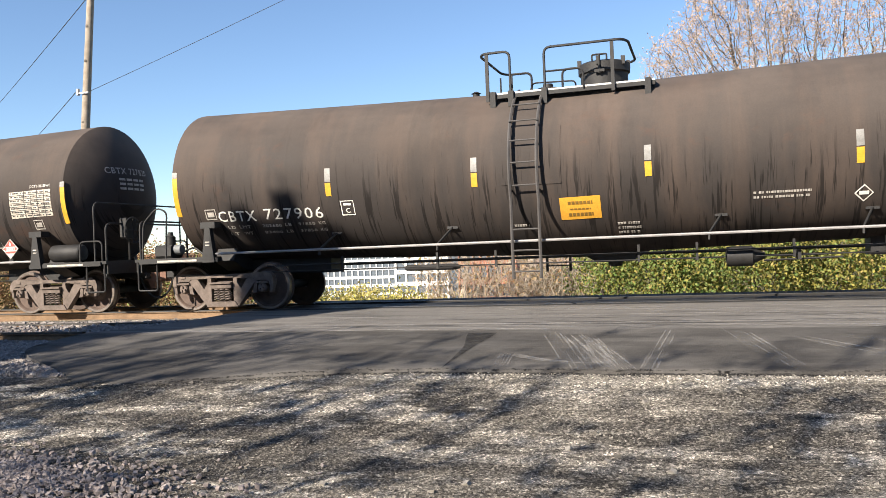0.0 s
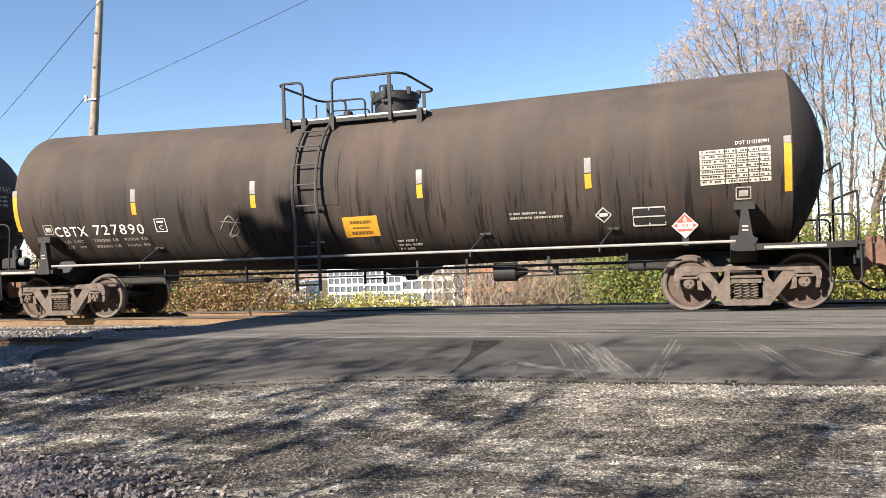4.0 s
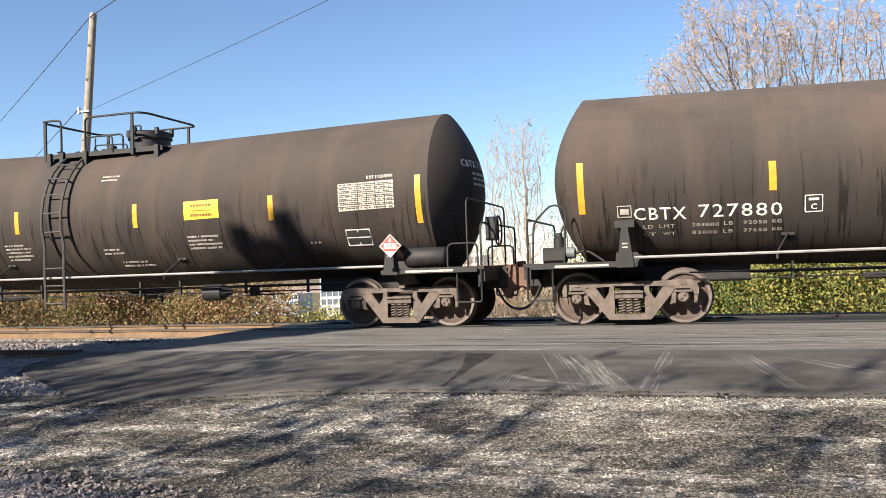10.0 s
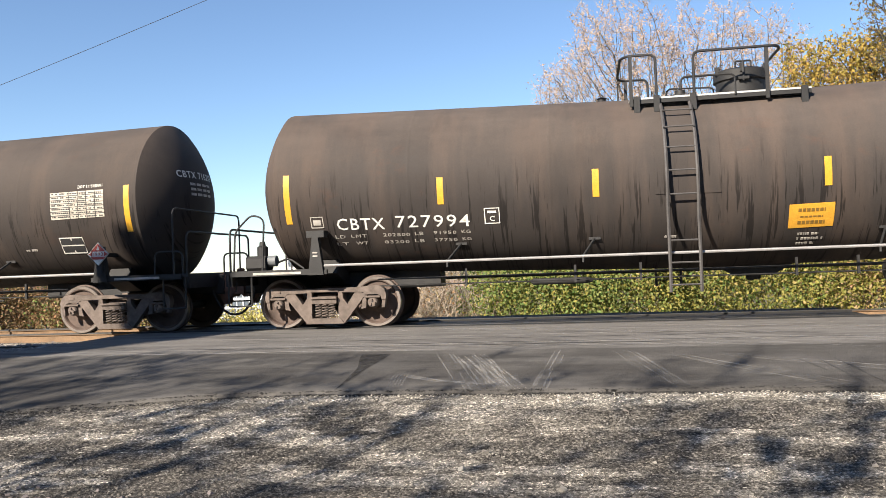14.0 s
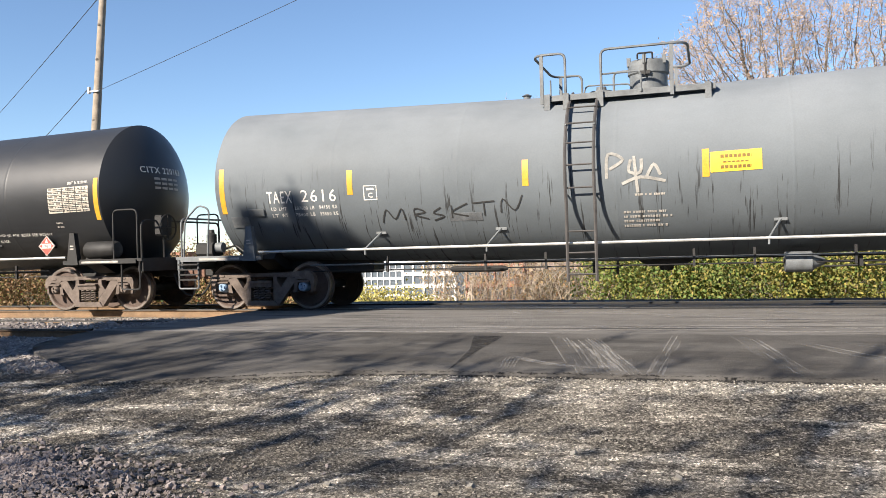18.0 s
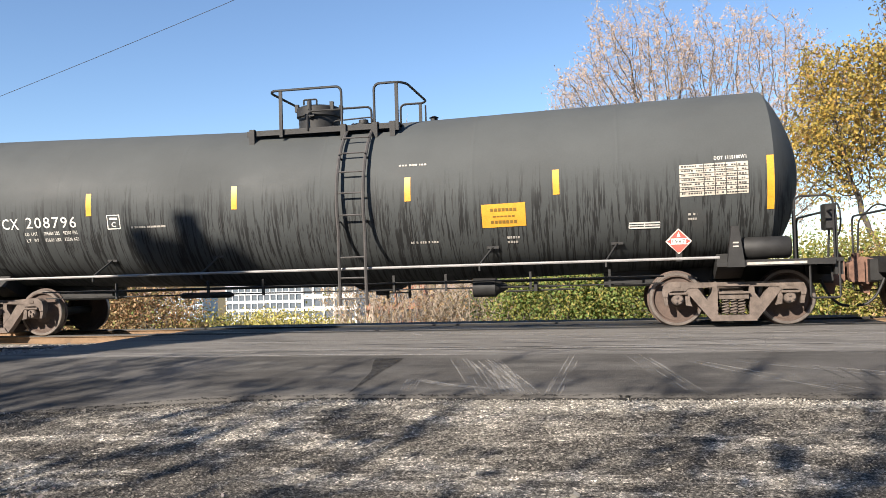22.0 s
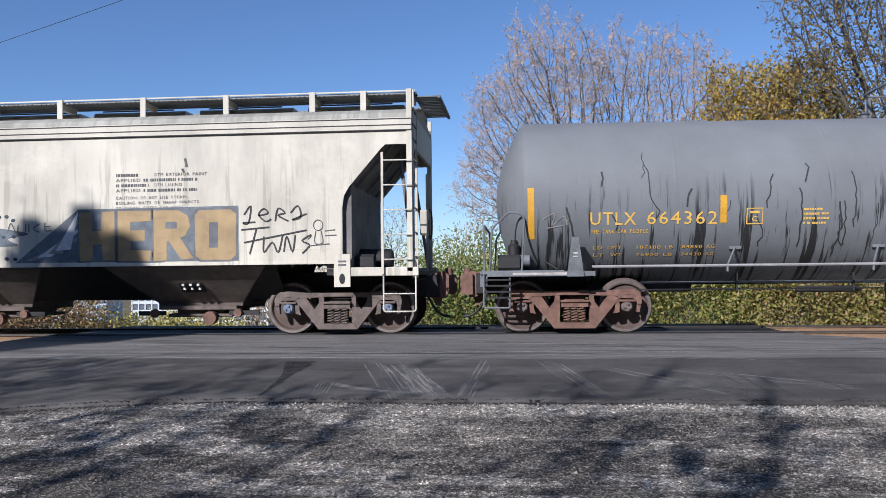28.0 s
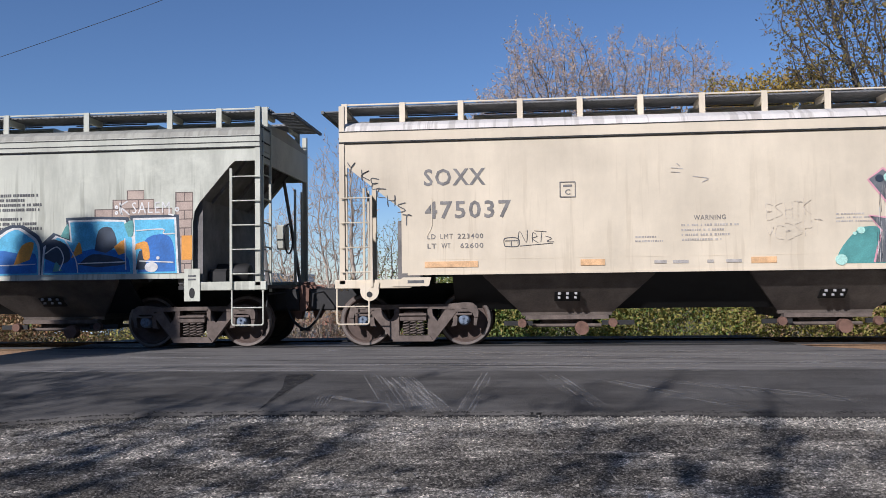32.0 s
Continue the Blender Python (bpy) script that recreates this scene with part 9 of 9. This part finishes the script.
def car_716(number, loads, side, **more):
    lad = -0.45 * side
    o = dict(body="warm_tank", zc=2.372, mark=("CBTX", number), mark_u=(-7.1, -4.72), mark_z=2.05, mark_h=0.235, loads=loads, load_u=-6.6, num_at=0.41,
             box_u=-3.82, box_z=2.17, tapes=(-7.48, -4.48, -1.48, 1.46, 4.5, 7.45), tape_z=(2.09, 2.56), table=(5.9, 6.99, 2.19, 2.69), panel=(5.97, 6.44, 1.56, 1.84),
             placard=(6.95, 1.5, "1993"), prints=((2.6, 0.75, 1.84, 4), (-1.9, 0.7, 1.84, 5), (0.57, 0.5, 1.66, 2), (0.9, 0.8, 1.4, 2), (0.55, 0.5, 3.16, 2), (-6.3, 0.6, 1.46, 1), (5.2, 0.3, 1.62, 1)),
             ladder=lad, dome_side=side, dome_off=1.2, dome_h=0.34, deck="black_frame", sign=(2.6, 3.38, 2.19, 2.55, "sign_yellow"), label=LABEL_716, pads=False, wear_plate=False,
             brackets=(-4.6, -2.15, 2.1, 4.55), brake=0)
    o.update(more)
    return o


def ring_tag(car, sh):
    m = Mesh()
    for q in (0.05, 0.1, 0.15):
        a = sh.line(loop(-3.09, 1.98, q, q * 1.15, 0, 360, 20), 0.016)
        m.add(a.v, a.f)
    part("chalk_ring", m, "haze_white", car, "chalked rings")


def build_train():
    ld = ("LD LMT", "202600 LB", "91850 KG")
    lw = ("LT WT", "83400 LB", "37850 KG")
    cars = []
    specs = {
        1: car_727("727906", 1, -0.06, (ld, lw), tapes=(-7.6, -4.32, -1.52, 1.44, 4.6, 7.55), white_tape=True),
        2: car_727("727820", -1, 1.74, (("LD LMT", "202100 LB", "91650 KG"), ("LT WT", "83900 LB", "38050 KG")), tapes=(-7.62, -4.62, -1.82, 1.73, 4.5, 7.62), white_tape=True, brake=1),
        3: car_727("727890", 1, -0.12, (("LD LMT", "203000 LB", "92050 KG"), ("LT WT", "83000 LB", "37650 KG")), mark_u=(-6.75, -4.52), box_u=-4.10, ladder=-0.76, tapes=(-7.64, -4.66, -1.93, 1.45, 4.45, 7.57), white_tape=True,
                   extra=(scribble("chalk_scribble", [[(-2.75, 1.75), (-2.5, 2.0), (-2.35, 1.7), (-2.6, 1.6), (-2.3, 1.95)], [(-2.7, 1.9), (-2.25, 1.85)], [(-2.6, 1.65), (-2.4, 1.6)]], 0.018, "haze_white"),)),
        4: car_727("727843", 1, 0.76, (("LD LMT", "202400 LB", "91800 KG"), ("LT WT", "83600 LB", "37900 KG")), tapes=(-7.55, -4.4, -1.82, 1.4, 4.43, 7.57)),
        5: car_727("727880", -1, 1.35, (("LD LMT", "203000 LB", "92050 KG"), ("LT WT", "83000 LB", "37650 KG")), mark_u=(-6.74, -4.44), ladder=0.6, tapes=(-7.59, -4.57, -1.78, 1.74, 4.54, 7.6), brake=1),
        6: car_716("716183", (("LD LMT", "200200 LB", "90800 KG"), ("LT WT", "85800 LB", "38900 KG")), 1, brake=1),
        7: car_727("727994", 1, 1.05, (("LD LMT", "202800 LB", "91950 KG"), ("LT WT", "83200 LB", "37750 KG")), mark_u=(-6.53, -4.15), box_u=-3.76, tapes=(-7.4, -4.63, -2.0, 1.63, 4.47, 7.41)),
        8: car_716("716293", (("LD LMT", "199600 LB", "90500 KG"), ("LT WT", "86400 LB", "39200 KG")), -1, mark_u=(-7.25, -4.77),
                   extra=(scribble("chalk_scribble", [[(-2.95, 1.85), (-2.85, 1.95), (-2.9, 1.75), (-2.7, 1.9), (-2.65, 1.75)], [(-2.95, 1.68), (-2.6, 1.72)]], 0.018, "haze_white"),)),
        9: dict(body="grey_tank", frame="grey_frame", zc=2.327, caps="blue_cap", mark=("TAEX", "2616"), mark_u=(-6.55, -5.11), mark_z=2.06, mark_h=0.24, num_at=0.5, loads=(("LD LMT", "207600 LB", "94150 KG"), ("LT WT", "78400 LB", "35550 KG")), load_u=-6.49,
                box_u=-4.42, box_z=2.17, tapes=(-7.52, -4.82, -1.53, 1.43, 4.74, 7.47), tape="yellow", tape_z=(2.15, 2.6), table=(6.14, 7.17, 2.05, 2.53), placard=(6.91, 1.66, "1987"), dark_placard=True,
                ladder=-0.58, dome_side=1, dome_off=1.05, dome_r=0.36, dome_h=0.52, deck="grey_frame", bright_rail=True, sign=(1.5, 2.28, 2.22, 2.55, "sign_yellow"), pads=False, wear_plate=False,
                prints=((0.1, 0.9, 1.62, 4), (6.0, 0.25, 1.75, 3), (0.3, 0.5, 1.9, 1)), brake=0, label="pale grey tank car with dark drips, white lettering and faded tags",
                extra=(scribble("sprayed_tag", [[(-4.25, 1.62), (-4.15, 1.85), (-4.0, 1.68), (-3.85, 1.86), (-3.8, 1.65)], [(-3.6, 1.65), (-3.6, 1.85), (-3.4, 1.78), (-3.6, 1.74), (-3.35, 1.66)], [(-3.1, 1.85), (-3.25, 1.76), (-3.05, 1.7), (-3.25, 1.63)], [(-2.9, 1.88), (-2.9, 1.66)], [(-2.6, 1.9), (-2.9, 1.76), (-2.6, 1.68)], [(-2.5, 1.9), (-2.1, 1.92)], [(-2.3, 1.92), (-2.3, 1.68)], [(-2.0, 1.72), (-1.95, 1.95), (-1.75, 1.75), (-1.6, 2.0)]], 0.025, "black_ink", "thin black sprayed tag"),
                       scribble("ghost_tag", [[(-0.15, 2.2), (-0.12, 2.6), (0.12, 2.5), (-0.1, 2.35)], [(0.25, 2.5), (0.22, 2.3), (0.4, 2.28), (0.42, 2.5)], [(0.5, 2.2), (0.62, 2.4), (0.72, 2.22)], [(0.1, 2.1), (0.4, 2.2), (0.8, 2.12)], [(0.3, 2.55), (0.35, 1.95)]], 0.05, "ghost_paint"),
                       lambda car, sh: part("worn_patch", sh.patch(-2.95, -2.35, 1.6, 1.74, 0.006), "spray_coal", car),
                       lambda car, sh: (part("name_plate", sh.patch(-7.4, -7.02, 1.64, 1.84, 0.02), "grey_frame", car, "small steel plate"), part("name_plate", sh.patch(-6.98, -6.65, 1.84, 1.97, 0.03), "grey_frame", car, "small steel plate")))),
        10: dict(body="black_tank", zc=2.327, mark=("CITX", "220163"), mark_u=(-7.27, -4.8), mark_z=2.08, mark_h=0.25, loads=(("LD LMT", "206200 LB", "93500 KG"), ("LT WT", "79800 LB", "36200 KG")), load_u=-6.7,
                 box_u=-3.82, box_z=2.17, tapes=(-7.55, -4.3, -1.46, 1.24, 4.2, 7.55), tape_z=(2.24, 2.68), table=(6.34, 7.37, 2.08, 2.6), placard=(6.07, 1.4, "1987"), dark_placard=True,
                 ladder=0.54, dome_side=-1, dome_off=1.2, dome_r=0.4, dome_h=0.42, deck="black_frame", bright_rail=True, sign=(2.24, 2.95, 1.68, 2.05, "sign_yellow"), pads=False, wear_plate=False,
                 prints=((-2.4, 0.6, 1.56, 4), (-1.05, 0.4, 3.08, 2), (0.9, 0.45, 1.6, 2), (6.45, 0.2, 1.85, 2)), brackets=(-4.62, -2.5, 2.4, 4.45), label="glossy black tank car with white lettering and chalk tags",
                 extra=(words([("50% EMPTY LOAD", 3.73, 1.74, 0.07, 0.72), ("EL-60I (ADJ. SCREW 6 TURNS) NO ADJ. BLOCK SEE NYS-114", 3.73, 1.62, 0.07, 2.5), ("ELX AND ENX 1/4\" ADJ. BLOCK", 3.73, 1.5, 0.07, 1.3)], "white", "adjuster_words"), ring_tag,
                        scribble("chalk_scribble", [[(-1.55, 1.75), (-1.35, 1.92)], [(-1.55, 1.9), (-1.38, 1.75)], [(-1.25, 1.9), (-1.25, 1.76)], [(-1.2, 1.76), (-1.15, 1.9), (-1.05, 1.76), (-1.0, 1.9)], [(-0.9, 1.9), (-0.98, 1.8), (-0.86, 1.76), (-0.84, 1.83)], [(-0.7, 1.92), (-0.4, 1.93)], [(-0.55, 1.92), (-0.55, 1.76)], loop(-1.2, 2.0, 0.16, 0.05)], 0.02, "white"),
                        scribble("chalk_scribble", [[(-5.6, 2.55), (-5.25, 2.9), (-5.2, 2.6), (-5.05, 2.95)], [(-5.6, 2.55), (-5.1, 2.62)], [(-4.95, 2.6), (-4.8, 2.8)], [(-4.75, 2.55), (-4.65, 2.75), (-4.6, 2.55)]], 0.02, "haze_white"),
                        scribble("chalk_scribble", [[(1.45, 1.95), (1.35, 1.88), (1.5, 1.82), (1.55, 1.92)], [(1.6, 1.84), (1.7, 1.94), (1.78, 1.84), (1.9, 1.94), (1.95, 1.82)]], 0.018, "white"),
                        scribble("scrape", [[(-0.35, 2.7), (-0.3, 2.2), (-0.2, 1.6)], [(-0.25, 2.5), (-0.12, 1.7)], [(-0.7, 2.6), (-0.6, 1.9)], [(-0.9, 2.1), (0.2, 2.08)]], 0.02, "haze_white"))),
        11: dict(body="green_tank", zc=2.348, mark=("CTCX", "208796"), mark_u=(-6.77, -4.83), mark_z=2.1, mark_h=0.22, loads=(("LD LMT", "204600 LBS", "92200 KGS"), ("LT WT", "81600 LBS", "37200 KGS")), load_u=-5.95,
                 box_u=-4.05, box_z=2.15, tapes=(-7.6, -4.55, -1.62, 1.61, 4.17, 7.58), tape_z=(2.28, 2.7), table=(6.17, 7.24, 2.16, 2.67), placard=(6.14, 1.43, "1987"), dark_placard=True,
                 ladder=0.61, dome_side=-1, dome_off=1.1, dome_r=0.43, dome_h=0.42, deck="black_frame", bright_rail=False, sign=(2.89, 3.64, 1.78, 2.17, "sign_orange"), pads=False, wear_plate=False,
                 prints=((-3.7, 0.7, 2.02, 1), (1.45, 0.5, 2.9, 1), (1.6, 0.5, 1.55, 1), (3.3, 0.25, 1.58, 2), (6.3, 0.2, 1.85, 2)), panel=(5.35, 5.85, 1.68, 1.76), extra=(drips(90, 8, -7.2, 7.2, "black_ink", 1.5, 2.5, 0.006, (0.008, 0.02), (0.15, 0.55)),), brackets=(-4.5, -2.3, 2.83, 4.95), label="dark grey-green tank car with heavy black drip streaks"),
        12: car_716("716220", (("LD LMT", "199600 LB", "90500 KG"), ("LT WT", "86400 LB", "39200 KG")), -1, mark_u=(-7.23, -4.8), load_u=-6.72, ladder=0.53, placard=(6.88, 1.5, "1993"), tapes=(-7.5, -4.53, -1.58, 1.46, 4.53, 7.46),
                    extra=(bubbles, thin_loops)),
        13: dict(body="utl_tank", frame="grey_frame", iron="rust_iron", r=1.47, zc=2.256, rise=0.0097, half=7.86, head=0.5, ink="gold", mark=("UTLX", "664362"), mark_u=(-6.76, -4.68), mark_z=1.84, mark_h=0.23, loads=(("LD LMT", "187100 LB", "84850 KG"), ("LT WT", "75900 LB", "34430 KG")), load_u=-6.7,
                 box_u=-4.08, box_z=1.95, tapes=(-7.75, -4.58, -1.26, 1.3, 4.43, 7.78), tape_z=(1.85, 2.3), tall_z=(1.62, 2.48), load_dz=0.26, table=(6.53, 7.62, 1.84, 2.36), ladder=-0.53, dome_side=1, dome_off=1.28, dome_r=0.32, dome_h=0.3, deck="grey_frame", pads=False, wear_plate=False,
                 print_ink="gold", prints=((-3.3, 0.5, 2.03, 4), (0.4, 0.4, 2.1, 3), (0.1, 0.7, 1.75, 1)), placard=None, brake=1, label="grey tank car with gold lettering and long black streaks",
                 extra=(words([("THE TANK CAR PEOPLE", -6.75, 1.7, 0.07, 0.95)], "gold", "slogan"),
                        drips(40, 3, -7.2, 7.2, "black_ink"),
                        scribble("sprayed_tag", [[(-7.55, 1.95), (-7.35, 2.05), (-7.4, 1.85), (-7.2, 2.0), (-7.15, 1.85)], [(-7.5, 1.8), (-7.2, 1.85)]], 0.02, "haze_white"))),
    }
    for k, spec in specs.items():
        right, left = CARS[k]
        if spec.get("placard", 1) is None:
            del spec["placard"]
        cars.append((k, (right + left) / 2, *tank_car(k, (right + left) / 2, (right - left) / 2, spec)))
    posts14 = (-8.3, -7.35, -5.83, -4.27, -2.7, -1.12, 0.43, 1.97, 3.55, 5.1, 6.68, 7.6, 8.45)
    posts15 = tuple([-8.02] + [-6.98 + 1.035 * i for i in range(15)])
    hop = {
        14: dict(body="white_hopper", slope="slope_shade", roof="grimy_roof", end=8.52, foot=7.32, kind="round", bays=(-3.65, 0.43, 4.48), posts=posts14, extra=(white_hopper_paint,), side_label="dirty white side sheet covered in graffiti",
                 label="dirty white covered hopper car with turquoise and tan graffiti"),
        15: dict(body="cream_hopper", slope="slope_shade", roof="chalky_roof", end=8.0, foot=6.94, kind="plain", bays=(-4.15, 0.24, 4.6), posts=posts15, extra=(cream_hopper_paint,), side_label="cream side sheet with graffiti",
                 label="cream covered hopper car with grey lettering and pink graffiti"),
        16: dict(body="pale_hopper", slope="slope_shade", roof="grimy_roof", end=8.52, foot=7.32, kind="round", bays=(-3.65, 0.43, 4.48), posts=posts14, extra=(brick_hopper_paint,), side_label="pale side sheet with painted bricks and blue letters",
                 label="pale grey-green covered hopper car with blue brick graffiti"),
    }
    for k, spec in hop.items():
        right, left = CARS[k]
        cars.append((k, (right + left) / 2, *hopper_car(k, (right - left) / 2, spec)))
    return cars


# where each car's right and left truck stand along the track at 16 s
CARS = {1: (132.75, 118.96), 2: (114.82, 101.03), 3: (96.87, 83.07), 4: (78.94, 65.16), 5: (61.01, 47.23), 6: (43.08, 29.29), 7: (25.13, 11.35), 8: (7.19, -6.61),
        9: (-10.76, -24.64), 10: (-28.79, -42.71), 11: (-46.84, -60.84), 12: (-65.00, -78.83), 13: (-83.01, -97.06), 14: (-101.19, -115.43), 15: (-119.39, -133.03), 16: (-137.00, -151.25)}


# small surges of the train about its steady pace
SURGE = ((0, -0.02), (1, -0.00), (2, 0.09), (5, -0.10), (6, -0.04), (7, 0.14), (8, -0.09), (9, 0.05), (10, -0.10), (11, -0.02), (12, 0.10), (13, -0.05), (14, 0.02),
         (17, 0.04), (18, -0.02), (19, 0.06), (20, -0.07), (21, -0.02), (22, 0.09), (23, -0.04), (24, 0.09), (25, -0.05), (27.5, -0.10), (28, -0.04), (29, 0.10), (30, -0.08), (31, 0.02), (32, 0.04))


def travelled(t):
    """How far the train has come since 16 s."""
    q = (t - 16) / 16
    for (t0, d0), (t1, d1) in zip(SURGE, SURGE[1:]):
        if t <= t1:
            return 129.5046 * q + 1.4959 * q * q + 0.1082 * q ** 3 + d0 + (d1 - d0) * (t - t0) / (t1 - t0)
    return 129.5046 * q + 1.4959 * q * q + 0.1082 * q ** 3 + SURGE[-1][1]


def motions():
    """The train rolls by on the main track, and its wheels turn."""
    times = [i * 0.08 for i in range(401)]
    for k, centre, car, wheels in TRAIN:
        walk(car, [(t, pose(centre + travelled(t), 0.75, 0)) for t, d in SURGE])
        spins = [(t, math.degrees(travelled(t) / WHEEL_R)) for t in times]
        for w in wheels:
            x, z = w.location.x, w.location.z
            walk(w, [(t, pose(x, 0, z, 0, a, 0)) for t, a in spins])


build_ground()
ROAD = build_road()
build_tracks()
build_surface_details(ROAD)
build_shrubs()
build_trees()
build_sky_screen()
build_pole()
build_buildings()
TRAIN = build_train()
motions()
